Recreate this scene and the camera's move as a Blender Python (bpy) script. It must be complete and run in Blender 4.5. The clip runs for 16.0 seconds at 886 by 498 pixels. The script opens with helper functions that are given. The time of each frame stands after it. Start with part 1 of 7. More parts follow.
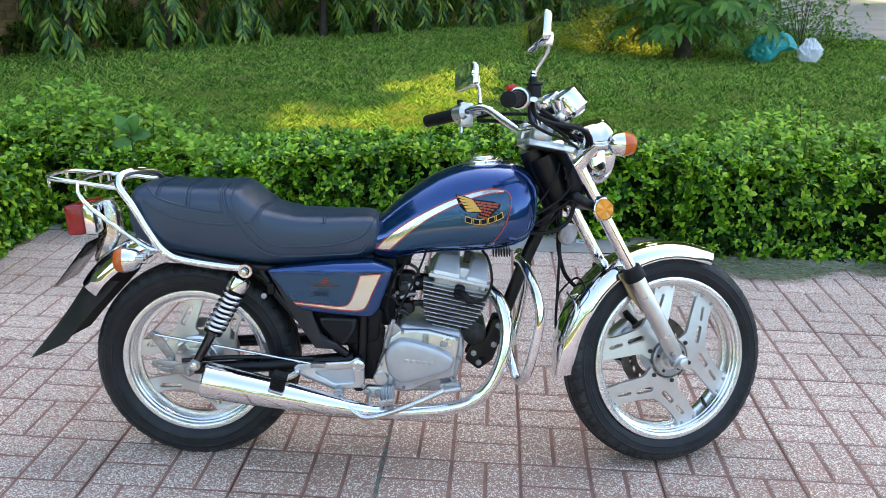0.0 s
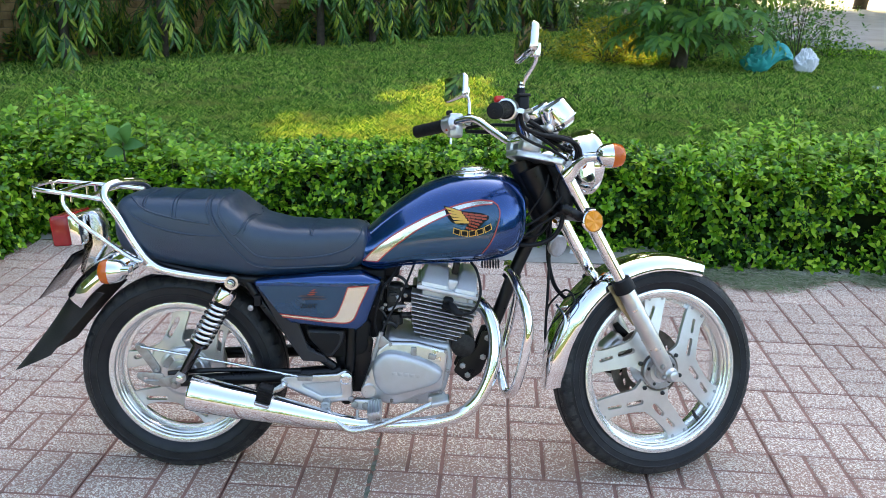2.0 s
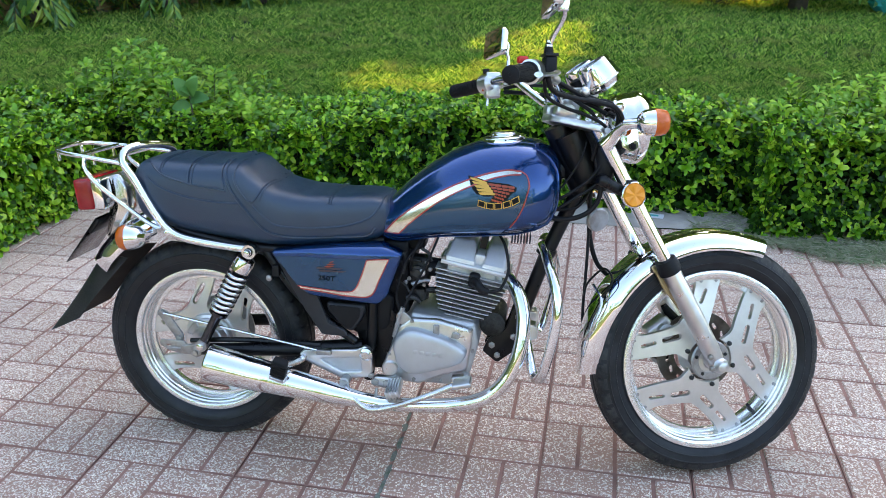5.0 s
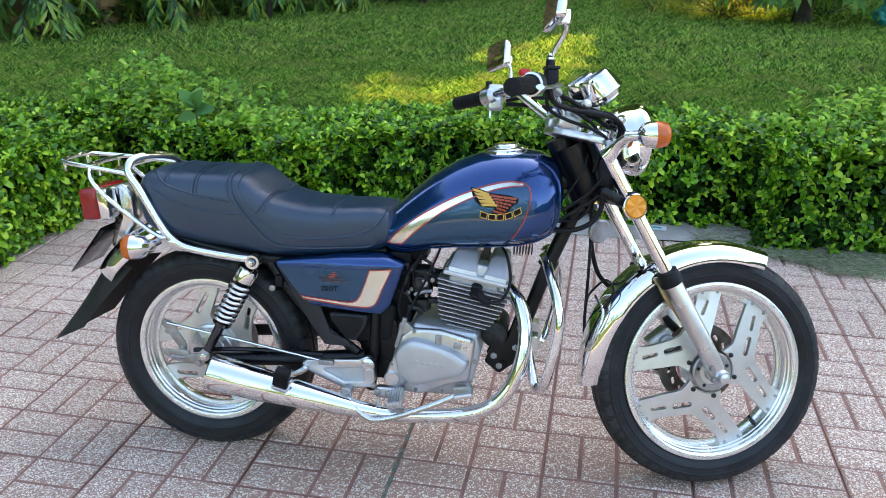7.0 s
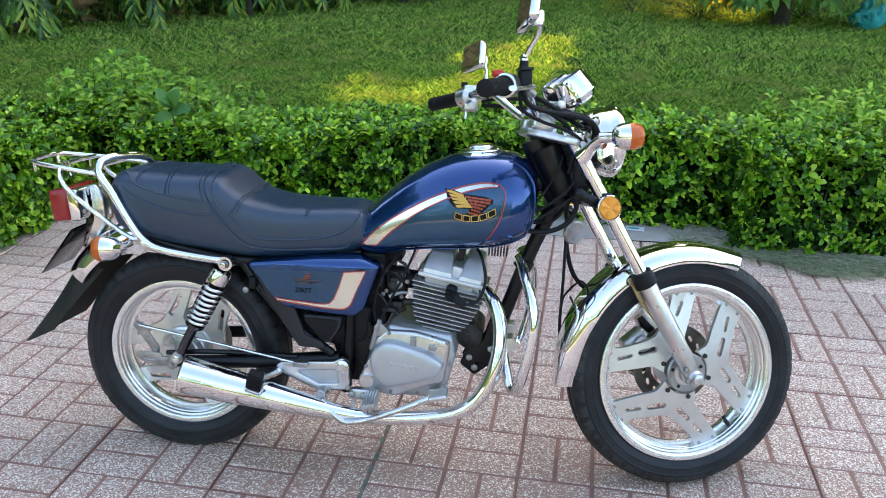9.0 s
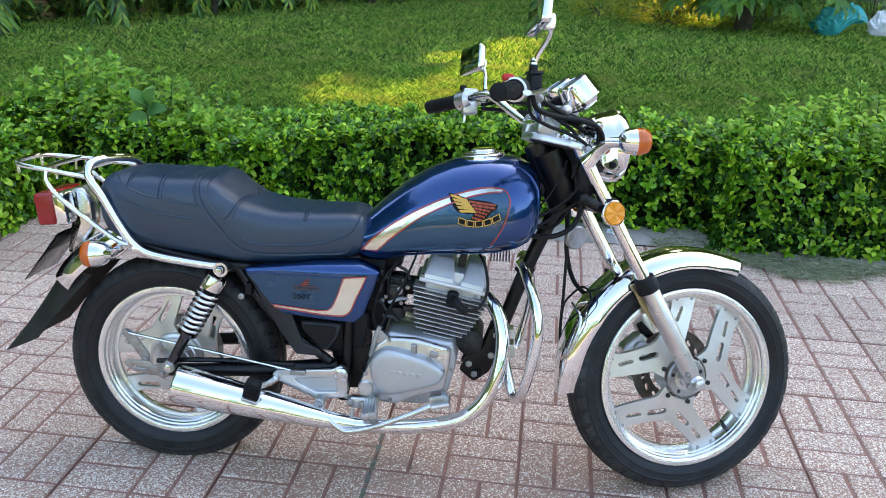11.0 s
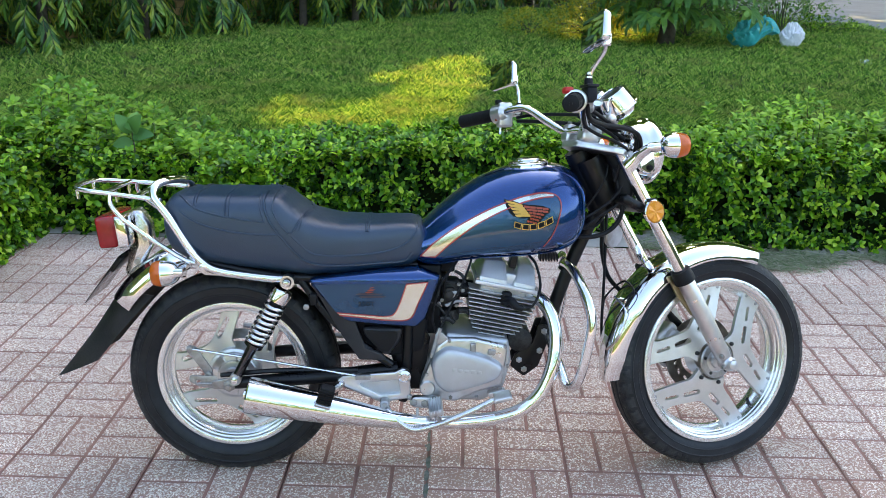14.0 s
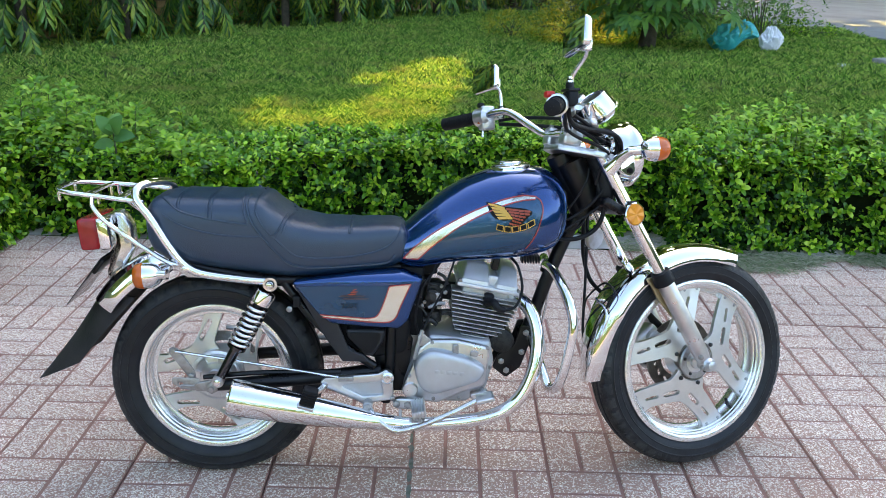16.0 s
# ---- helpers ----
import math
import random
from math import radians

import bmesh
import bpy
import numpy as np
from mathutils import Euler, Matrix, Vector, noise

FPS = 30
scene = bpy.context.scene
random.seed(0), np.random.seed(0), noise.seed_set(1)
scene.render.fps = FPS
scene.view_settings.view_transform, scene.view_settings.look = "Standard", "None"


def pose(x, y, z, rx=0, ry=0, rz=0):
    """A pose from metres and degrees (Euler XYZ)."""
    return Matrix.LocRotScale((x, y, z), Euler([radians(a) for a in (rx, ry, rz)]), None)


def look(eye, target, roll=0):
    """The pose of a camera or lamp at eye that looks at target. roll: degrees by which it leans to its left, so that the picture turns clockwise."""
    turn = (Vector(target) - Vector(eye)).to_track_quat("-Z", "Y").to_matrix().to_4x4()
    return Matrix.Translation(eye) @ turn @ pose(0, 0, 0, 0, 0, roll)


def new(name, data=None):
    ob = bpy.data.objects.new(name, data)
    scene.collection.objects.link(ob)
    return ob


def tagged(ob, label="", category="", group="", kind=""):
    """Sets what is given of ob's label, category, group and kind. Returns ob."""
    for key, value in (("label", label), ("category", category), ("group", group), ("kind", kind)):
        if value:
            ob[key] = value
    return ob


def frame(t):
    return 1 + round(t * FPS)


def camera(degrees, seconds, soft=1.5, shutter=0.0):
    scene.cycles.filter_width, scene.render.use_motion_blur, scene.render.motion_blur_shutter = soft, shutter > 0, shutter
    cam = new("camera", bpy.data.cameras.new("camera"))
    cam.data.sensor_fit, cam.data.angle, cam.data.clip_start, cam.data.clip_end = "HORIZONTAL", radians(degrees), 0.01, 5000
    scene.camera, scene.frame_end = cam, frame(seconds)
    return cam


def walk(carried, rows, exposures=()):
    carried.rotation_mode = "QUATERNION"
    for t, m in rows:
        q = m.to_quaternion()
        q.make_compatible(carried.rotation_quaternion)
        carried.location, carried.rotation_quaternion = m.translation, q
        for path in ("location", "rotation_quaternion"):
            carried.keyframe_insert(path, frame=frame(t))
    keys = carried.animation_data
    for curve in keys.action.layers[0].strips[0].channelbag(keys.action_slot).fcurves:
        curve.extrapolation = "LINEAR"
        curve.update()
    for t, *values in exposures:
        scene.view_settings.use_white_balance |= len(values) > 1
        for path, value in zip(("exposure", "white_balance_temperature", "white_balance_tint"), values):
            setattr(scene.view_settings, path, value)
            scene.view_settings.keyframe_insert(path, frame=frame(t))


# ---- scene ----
cam = camera(57.8, 16.0, 0.4)
PATH = [
    (0, (0.279, -2.189, 1.402), (0.168, -0.319, 0.703), 1.3),
    (0.5, (0.281, -2.188, 1.406), (0.171, -0.316, 0.71), 1.3),
    (1, (0.283, -2.189, 1.408), (0.174, -0.312, 0.725), 1.3),
    (1.5, (0.293, -2.187, 1.409), (0.185, -0.307, 0.734), 1.4),
    (2, (0.305, -2.169, 1.405), (0.197, -0.291, 0.726), 1.4),
    (2.5, (0.316, -2.093, 1.387), (0.209, -0.229, 0.67), 1.2),
    (3, (0.344, -1.977, 1.388), (0.192, -0.138, 0.617), 0.7),
    (3.5, (0.392, -1.941, 1.393), (0.176, -0.119, 0.598), 0.5),
    (4, (0.467, -1.968, 1.403), (0.161, -0.164, 0.594), 0.0),
    (6.5, (0.499, -1.984, 1.422), (0.121, -0.186, 0.633), -0.3),
    (7, (0.499, -1.988, 1.419), (0.125, -0.185, 0.64), -0.2),
    (7.5, (0.503, -1.98, 1.422), (0.141, -0.175, 0.641), -0.1),
    (8, (0.511, -1.975, 1.422), (0.162, -0.167, 0.641), 0.1),
    (8.5, (0.519, -1.975, 1.42), (0.182, -0.164, 0.641), 0.2),
    (9, (0.517, -1.976, 1.419), (0.185, -0.164, 0.64), 0.3),
    (9.5, (0.506, -1.969, 1.415), (0.184, -0.155, 0.637), 0.4),
    (12, (0.339, -1.96, 1.42), (0.163, -0.12, 0.658), 1.6),
    (12.5, (0.31, -2.05, 1.428), (0.155, -0.2, 0.683), 1.2),
    (13, (0.264, -2.136, 1.431), (0.142, -0.281, 0.693), 0.9),
    (13.5, (0.167, -2.137, 1.433), (0.091, -0.277, 0.701), 0.9),
    (14, (0.083, -2.124, 1.428), (0.037, -0.263, 0.698), 0.9),
    (14.5, (0.069, -2.121, 1.427), (0.045, -0.259, 0.696), 1.1),
    (15, (0.075, -2.126, 1.428), (0.065, -0.264, 0.698), 1.3),
    (15.5, (0.08, -2.131, 1.431), (0.074, -0.269, 0.702), 1.4),
    (16, (0.083, -2.136, 1.435), (0.08, -0.273, 0.709), 1.4),
]
walk(cam, [(t, look(eye, target, roll)) for t, eye, target, roll in PATH], [(0, 2.47, 7350, 9), (16, 2.47, 7350, 9)])

# ---------------------------------------------------------------- light
SUN_AZ, SUN_EL = math.atan2(0.30, 0.95), radians(40)
world = bpy.data.worlds.new("sky")
scene.world = world
world.use_nodes = True
wn = world.node_tree
sky = wn.nodes.new("ShaderNodeTexSky")
sky.sky_type = "NISHITA"
sky.sun_disc = False
sky.sun_elevation = SUN_EL
sky.sun_rotation = SUN_AZ
sky.air_density, sky.dust_density, sky.ozone_density = 1.0, 1.6, 1.0
wn.links.new(sky.outputs[0], wn.nodes["Background"].inputs[0])
wn.nodes["Background"].inputs[1].default_value = 0.15
sun_data = bpy.data.lights.new("sun", "SUN")
sun_data.energy, sun_data.angle, sun_data.color = 2.2, radians(0.6), (1.0, 0.79, 0.24)
sun = new("sun", sun_data)
sun_way = Vector((math.sin(SUN_AZ) * math.cos(SUN_EL), math.cos(SUN_AZ) * math.cos(SUN_EL), math.sin(SUN_EL)))
sun.matrix_world = look(sun_way * 60, (0, 0, 0))

# ---------------------------------------------------------------- materials


def tree(m):
    m.use_nodes = True
    return m.node_tree.nodes, m.node_tree.links, m.node_tree.nodes["Principled BSDF"]


def mat(name, col, rough=0.5, metal=0.0, col2=None, scale=6.0, bump=0.0, bscale=80.0, rvar=0.1, coat=0.0, detail=4.0, spec=0.5, rand=0.0):
    """Two colours mixed by coarse and fine noise, roughness that varies, fine bump."""
    m = bpy.data.materials.new(name)
    n, l, b = tree(m)
    c1 = (*col, 1)
    c2 = (*(col2 or [min(1, c * 0.78) for c in col]), 1)
    tc = n.new("ShaderNodeTexCoord")
    n1 = n.new("ShaderNodeTexNoise")
    n1.inputs["Scale"].default_value, n1.inputs["Detail"].default_value = scale, detail
    n1.inputs["Roughness"].default_value = 0.65
    l.new(tc.outputs["Object"], n1.inputs["Vector"])
    ramp = n.new("ShaderNodeMapRange")
    ramp.inputs[1].default_value, ramp.inputs[2].default_value = 0.35, 0.68
    l.new(n1.outputs["Fac"], ramp.inputs[0])
    mix = n.new("ShaderNodeMix")
    mix.data_type = "RGBA"
    mix.inputs[6].default_value, mix.inputs[7].default_value = c1, c2
    l.new(ramp.outputs[0], mix.inputs[0])
    colour = mix.outputs[2]
    if rand:
        oi = n.new("ShaderNodeObjectInfo")
        hsv = n.new("ShaderNodeHueSaturation")
        mr = n.new("ShaderNodeMapRange")
        mr.inputs[3].default_value, mr.inputs[4].default_value = 1 - rand, 1 + rand
        l.new(oi.outputs["Random"], mr.inputs[0])
        l.new(mr.outputs[0], hsv.inputs["Value"])
        l.new(colour, hsv.inputs["Color"])
        colour = hsv.outputs[0]
    l.new(colour, b.inputs["Base Color"])
    b.inputs["Metallic"].default_value = metal
    b.inputs["Specular IOR Level"].default_value = spec
    rr = n.new("ShaderNodeMapRange")
    rr.inputs[3].default_value, rr.inputs[4].default_value = max(0.01, rough - rvar * rough), min(1, rough + rvar)
    l.new(n1.outputs["Fac"], rr.inputs[0])
    l.new(rr.outputs[0], b.inputs["Roughness"])
    if coat:
        b.inputs["Coat Weight"].default_value, b.inputs["Coat Roughness"].default_value = coat, 0.012
    if bump:
        n2 = n.new("ShaderNodeTexNoise")
        n2.inputs["Scale"].default_value, n2.inputs["Detail"].default_value = bscale, 3
        l.new(tc.outputs["Object"], n2.inputs["Vector"])
        bp = n.new("ShaderNodeBump")
        bp.inputs["Strength"].default_value, bp.inputs["Distance"].default_value = bump, 0.004
        l.new(n2.outputs["Fac"], bp.inputs["Height"])
        l.new(bp.outputs[0], b.inputs["Normal"])
    return m


def leaf_mat(name, cols, rough=0.4, trans=0.35, spec=0.4, straw=None):
    """Leaf: colour by island between dark and light, some light let through."""
    m = bpy.data.materials.new(name)
    n, l, b = tree(m)
    g = n.new("ShaderNodeNewGeometry")
    r = n.new("ShaderNodeValToRGB")
    r.color_ramp.elements[0].color = (*cols[0], 1)
    r.color_ramp.elements[1].color = (*cols[-1], 1)
    for i, c in enumerate(cols[1:-1]):
        r.color_ramp.elements.new((i + 1) / (len(cols) - 1)).color = (*c, 1)
    l.new(g.outputs["Random Per Island"], r.inputs[0])
    tc = n.new("ShaderNodeTexCoord")
    nz = n.new("ShaderNodeTexNoise")
    nz.inputs["Scale"].default_value = 1.7
    l.new(tc.outputs["Object"], nz.inputs["Vector"])
    mr = n.new("ShaderNodeMapRange")
    mr.inputs[3].default_value, mr.inputs[4].default_value = 0.6, 1.4
    l.new(nz.outputs["Fac"], mr.inputs[0])
    hs = n.new("ShaderNodeHueSaturation")
    l.new(mr.outputs[0], hs.inputs["Value"])
    l.new(r.outputs[0], hs.inputs["Color"])
    leaf = hs.outputs[0]
    if straw:
        # dry patches a hand to a metre wide
        n3 = n.new("ShaderNodeTexNoise")
        n3.inputs["Scale"].default_value, n3.inputs["Detail"].default_value = 2.6, 6
        l.new(tc.outputs["Object"], n3.inputs["Vector"])
        m3 = n.new("ShaderNodeMapRange")
        m3.inputs[1].default_value, m3.inputs[2].default_value, m3.inputs[4].default_value = 0.52, 0.74, 0.75
        l.new(n3.outputs["Fac"], m3.inputs[0])
        mx3 = n.new("ShaderNodeMix")
        mx3.data_type = "RGBA"
        mx3.inputs[7].default_value = (*straw, 1)
        l.new(m3.outputs[0], mx3.inputs[0])
        l.new(leaf, mx3.inputs[6])
        leaf = mx3.outputs[2]
    l.new(leaf, b.inputs["Base Color"])
    b.inputs["Roughness"].default_value = rough
    b.inputs["Specular IOR Level"].default_value = spec
    t = n.new("ShaderNodeBsdfTranslucent")
    hs2 = n.new("ShaderNodeHueSaturation")
    hs2.inputs["Hue"].default_value, hs2.inputs["Value"].default_value = 0.475, 1.6
    l.new(leaf, hs2.inputs["Color"])
    l.new(hs2.outputs[0], t.inputs["Color"])
    mx = n.new("ShaderNodeMixShader")
    mx.inputs[0].default_value = trans
    l.new(b.outputs[0], mx.inputs[1])
    l.new(t.outputs[0], mx.inputs[2])
    l.new(mx.outputs[0], n["Material Output"].inputs["Surface"])
    return m


def terrazzo():
    """White and grey chips set in red-brown cement."""
    m = bpy.data.materials.new("terrazzo")
    n, l, b = tree(m)
    tc = n.new("ShaderNodeTexCoord")
    oi = n.new("ShaderNodeObjectInfo")
    add = n.new("ShaderNodeVectorMath")
    add.operation = "ADD"
    sc = n.new("ShaderNodeVectorMath")
    sc.operation = "SCALE"
    l.new(oi.outputs["Location"], sc.inputs[0])
    sc.inputs["Scale"].default_value = 1.0
    l.new(tc.outputs["Object"], add.inputs[0])
    l.new(sc.outputs[0], add.inputs[1])
    wob = n.new("ShaderNodeTexNoise")
    wob.inputs["Scale"].default_value = 90
    l.new(add.outputs[0], wob.inputs["Vector"])
    wsc = n.new("ShaderNodeVectorMath")
    wsc.operation = "SCALE"
    wsc.inputs["Scale"].default_value = 0.012
    l.new(wob.outputs["Color"], wsc.inputs[0])
    add2 = n.new("ShaderNodeVectorMath")
    l.new(add.outputs[0], add2.inputs[0])
    l.new(wsc.outputs[0], add2.inputs[1])
    v = n.new("ShaderNodeTexVoronoi")
    v.inputs["Scale"].default_value = 190
    l.new(add2.outputs[0], v.inputs["Vector"])
    sep = n.new("ShaderNodeSeparateColor")
    l.new(v.outputs["Color"], sep.inputs[0])
    big = n.new("ShaderNodeTexNoise")
    big.inputs["Scale"].default_value, big.inputs["Detail"].default_value = 2.3, 5
    l.new(add.outputs[0], big.inputs["Vector"])
    # a chip where the cell is chosen and near its middle
    near = n.new("ShaderNodeMapRange")
    near.inputs[1].default_value, near.inputs[2].default_value = 0.58, 0.45
    l.new(v.outputs["Distance"], near.inputs[0])
    shift = n.new("ShaderNodeMath")
    shift.operation = "MULTIPLY_ADD"
    shift.inputs[1].default_value, shift.inputs[2].default_value = 1.2, -0.55
    l.new(big.outputs["Fac"], shift.inputs[0])
    # worn, stained stretch where the bikes are parked, plus painted shade under the bike
    wear_shade = n.new("ShaderNodeVectorMath")
    wear_shade.operation = "DISTANCE"
    wear_shade.inputs[1].default_value = (0.25, -0.75, 0)
    l.new(add.outputs[0], wear_shade.inputs[0])
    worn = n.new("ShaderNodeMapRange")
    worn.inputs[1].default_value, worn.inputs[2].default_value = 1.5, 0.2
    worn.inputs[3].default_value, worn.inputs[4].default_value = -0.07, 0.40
    l.new(wear_shade.outputs["Value"], worn.inputs[0])
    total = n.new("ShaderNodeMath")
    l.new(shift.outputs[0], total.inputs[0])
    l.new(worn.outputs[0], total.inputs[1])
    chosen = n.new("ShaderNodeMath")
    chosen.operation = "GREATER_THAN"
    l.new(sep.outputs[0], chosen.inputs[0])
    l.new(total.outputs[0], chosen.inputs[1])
    mr = n.new("ShaderNodeMath")
    mr.operation = "MULTIPLY"
    l.new(near.outputs[0], mr.inputs[0])
    l.new(chosen.outputs[0], mr.inputs[1])
    chips = n.new("ShaderNodeValToRGB")
    chips.color_ramp.elements[0].color = (0.56, 0.440, 0.355, 1)
    chips.color_ramp.elements[1].color = (0.97, 0.86, 0.735, 1)
    l.new(sep.outputs[1], chips.inputs[0])
    base = n.new("ShaderNodeMix")
    base.data_type = "RGBA"
    base.inputs[6].default_value, base.inputs[7].default_value = (0.365, 0.200, 0.146, 1), (0.475, 0.285, 0.212, 1)
    l.new(big.outputs["Fac"], base.inputs[0])
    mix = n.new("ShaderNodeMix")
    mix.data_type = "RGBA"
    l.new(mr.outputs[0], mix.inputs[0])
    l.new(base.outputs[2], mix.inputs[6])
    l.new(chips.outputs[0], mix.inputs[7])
    hsv = n.new("ShaderNodeHueSaturation")
    orr = n.new("ShaderNodeMapRange")
    orr.inputs[3].default_value, orr.inputs[4].default_value = 0.86, 1.1
    l.new(oi.outputs["Random"], orr.inputs[0])
    l.new(orr.outputs[0], hsv.inputs["Value"])
    l.new(mix.outputs[2], hsv.inputs["Color"])
    l.new(hsv.outputs[0], b.inputs["Base Color"])
    b.inputs["Roughness"].default_value = 0.62
    bp = n.new("ShaderNodeBump")
    bp.inputs["Strength"].default_value, bp.inputs["Distance"].default_value = 0.35, 0.002
    l.new(mr.outputs[0], bp.inputs["Height"])
    l.new(bp.outputs[0], b.inputs["Normal"])
    return m


M_TERRAZZO = terrazzo()
M_GROOVE = mat("red_cement", (0.37, 0.185, 0.140), 0.85, col2=(0.23, 0.125, 0.098), scale=9, bump=0.4, bscale=200, rand=0.12)
M_JOINT = mat("tile_joint", (0.13, 0.09, 0.075), 0.9, col2=(0.20, 0.16, 0.13), scale=3, bump=0.5, bscale=120)
M_MOSS = mat("moss_joint", (0.13, 0.15, 0.10), 0.95, col2=(0.28, 0.27, 0.24), scale=40, bump=0.8, bscale=150)
M_CONCRETE = mat("weathered_concrete", (0.42, 0.385, 0.34), 0.9, col2=(0.26, 0.23, 0.195), scale=3.5, bump=0.6, bscale=60)
M_ROAD = mat("pale_concrete_road", (0.36, 0.345, 0.325), 0.85, col2=(0.28, 0.27, 0.255), scale=1.2, bump=0.3, bscale=30)
M_SOIL = mat("lawn_soil", (0.026, 0.062, 0.012), 0.95, col2=(0.070, 0.078, 0.026), scale=5, bump=0.8, bscale=25)
M_GRASS = leaf_mat("grass_blade", [(0.026, 0.082, 0.014), (0.115, 0.275, 0.042), (0.250, 0.440, 0.078), (0.54, 0.62, 0.160)], 0.45, 0.34, 0.3, (0.38, 0.36, 0.12))
M_DRY = leaf_mat("dry_clippings", [(0.20, 0.29, 0.12), (0.56, 0.53, 0.40), (0.11, 0.20, 0.07), (0.45, 0.43, 0.31), (0.26, 0.28, 0.16)], 0.8, 0.2)
M_HEDGE = leaf_mat("hedge_leaf", [(0.014, 0.056, 0.004), (0.058, 0.185, 0.008), (0.150, 0.365, 0.016), (0.47, 0.68, 0.050)], 0.27, 0.15, 0.36)
M_SHOOT = leaf_mat("fresh_shoot_leaf", [(0.06, 0.18, 0.014), (0.16, 0.36, 0.03), (0.42, 0.62, 0.07)], 0.32, 0.26, 0.36)
# older leaves, their colours darkened further to paint the shade between leaves
M_OLDSHADELEAF = leaf_mat("old_shaded_leaf", [(0.005, 0.020, 0.003), (0.013, 0.048, 0.005), (0.034, 0.106, 0.010)], 0.45, 0.03, 0.07)
M_BROAD = leaf_mat("broad_leaf", [(0.045, 0.15, 0.035), (0.08, 0.22, 0.045), (0.15, 0.31, 0.06)], 0.55, 0.2)
M_WEEP = leaf_mat("drooping_leaf", [(0.018, 0.06, 0.016), (0.05, 0.14, 0.03), (0.13, 0.27, 0.04), (0.36, 0.40, 0.05)], 0.34, 0.24)
M_PALMATE = leaf_mat("palmate_leaf", [(0.05, 0.15, 0.035), (0.09, 0.23, 0.05), (0.17, 0.32, 0.045)], 0.42, 0.38)
M_YELLOW = leaf_mat("yellow_bush_leaf", [(0.14, 0.22, 0.02), (0.36, 0.38, 0.03), (0.58, 0.52, 0.05)], 0.45, 0.45)
M_BARK = mat("bark", (0.10, 0.075, 0.055), 0.9, col2=(0.05, 0.04, 0.03), scale=14, bump=1.0, bscale=40)
M_TWIG = mat("green_twig", (0.09, 0.10, 0.04), 0.7, col2=(0.06, 0.05, 0.03), scale=20)
M_BRICK = mat("cream_brick", (0.52, 0.335, 0.150), 0.9, col2=(0.30, 0.185, 0.080), scale=7, bump=0.7, bscale=50, rand=0.25)
M_MORTAR = mat("wall_mortar", (0.30, 0.235, 0.145), 0.95, col2=(0.16, 0.125, 0.08), scale=4, bump=0.7, bscale=60)
M_TEAL = mat("teal_plastic", (0.015, 0.32, 0.33), 0.35, col2=(0.03, 0.44, 0.43), scale=8, bump=0.3, bscale=25)
M_WHITEBAG = mat("white_plastic", (0.78, 0.78, 0.80), 0.45, col2=(0.68, 0.68, 0.71), scale=9, bump=0.3, bscale=30)
M_STONE = mat("grey_stone", (0.34, 0.33, 0.30), 0.85, col2=(0.22, 0.21, 0.19), scale=9, bump=0.6, bscale=40)

# ---------------------------------------------------------------- mesh helpers


def mesh_of(bm, name, mats, smooth=30):
    me = bpy.data.meshes.new(name)
    bmesh.ops.recalc_face_normals(bm, faces=bm.faces[:])
    bm.to_mesh(me)
    bm.free()
    for m in mats if isinstance(mats, (list, tuple)) else [mats]:
        me.materials.append(m)
    if smooth:
        me.polygons.foreach_set("use_smooth", [True] * len(me.polygons))
        me.set_sharp_from_angle(angle=radians(smooth))
    return me


def part(name, bm, material, parent, label="", smooth=40, m=None):
    """One mesh object under a thing or a part."""
    ob = new(name, mesh_of(bm, name, material, smooth))
    ob.parent = parent
    if m is not None:
        ob.matrix_local = m
    return tagged(ob, label)


def thing(name, label, category, m=None, group="", kind=""):
    ob = new(name)
    ob.empty_display_size = 0.1
    if m is not None:
        ob.matrix_world = m
    return tagged(ob, label, category, group, kind)


def from_arrays(name, verts, faces, material, smooth=0):
    me = bpy.data.meshes.new(name)
    me.from_pydata(verts, [], faces)
    me.materials.append(material)
    if smooth:
        me.polygons.foreach_set("use_smooth", [True] * len(me.polygons))
    return me


def box(bm, x0, x1, y0, y1, z0, z1, bevel=0.0, seg=2, m=None):
    r = bmesh.ops.create_cube(bm, size=1)
    vs = r["verts"]
    for v in vs:
        v.co = Vector((x0 + (v.co.x + 0.5) * (x1 - x0), y0 + (v.co.y + 0.5) * (y1 - y0), z0 + (v.co.z + 0.5) * (z1 - z0)))
    if bevel:
        es = {e for v in vs for e in v.link_edges}
        g = bmesh.ops.bevel(bm, geom=list(es), offset=bevel, segments=seg, affect="EDGES", profile=0.5)
        vs = list({v for f in g["faces"] for v in f.verts} | {v for v in vs if v.is_valid})
    if m is not None:
        bmesh.ops.transform(bm, matrix=m, verts=vs)
    return vs


# leaf outlines: flat strips with a fold along the midrib


def leaf_verts(base, along, side, up, length, width, droop=0.15):
    """Corners of one folded leaf with a rounded outline, widest past its middle."""
    out = [base]
    for f, w, h in ((0.38, 1.0, 0.07), (0.80, 0.80, 0.03)):
        c = base + along * (length * f) + up * (h * length)
        s = side * (width * 0.5 * w)
        k = up * (width * 0.11 * w)
        out += [c + s + k, c, c - s + k]
    out.append(base + along * length - up * (droop * length))
    return out


LEAF_FACES = [(0, 1, 2), (0, 2, 3), (2, 1, 4, 5), (3, 2, 5, 6), (5, 4, 7), (6, 5, 7)]


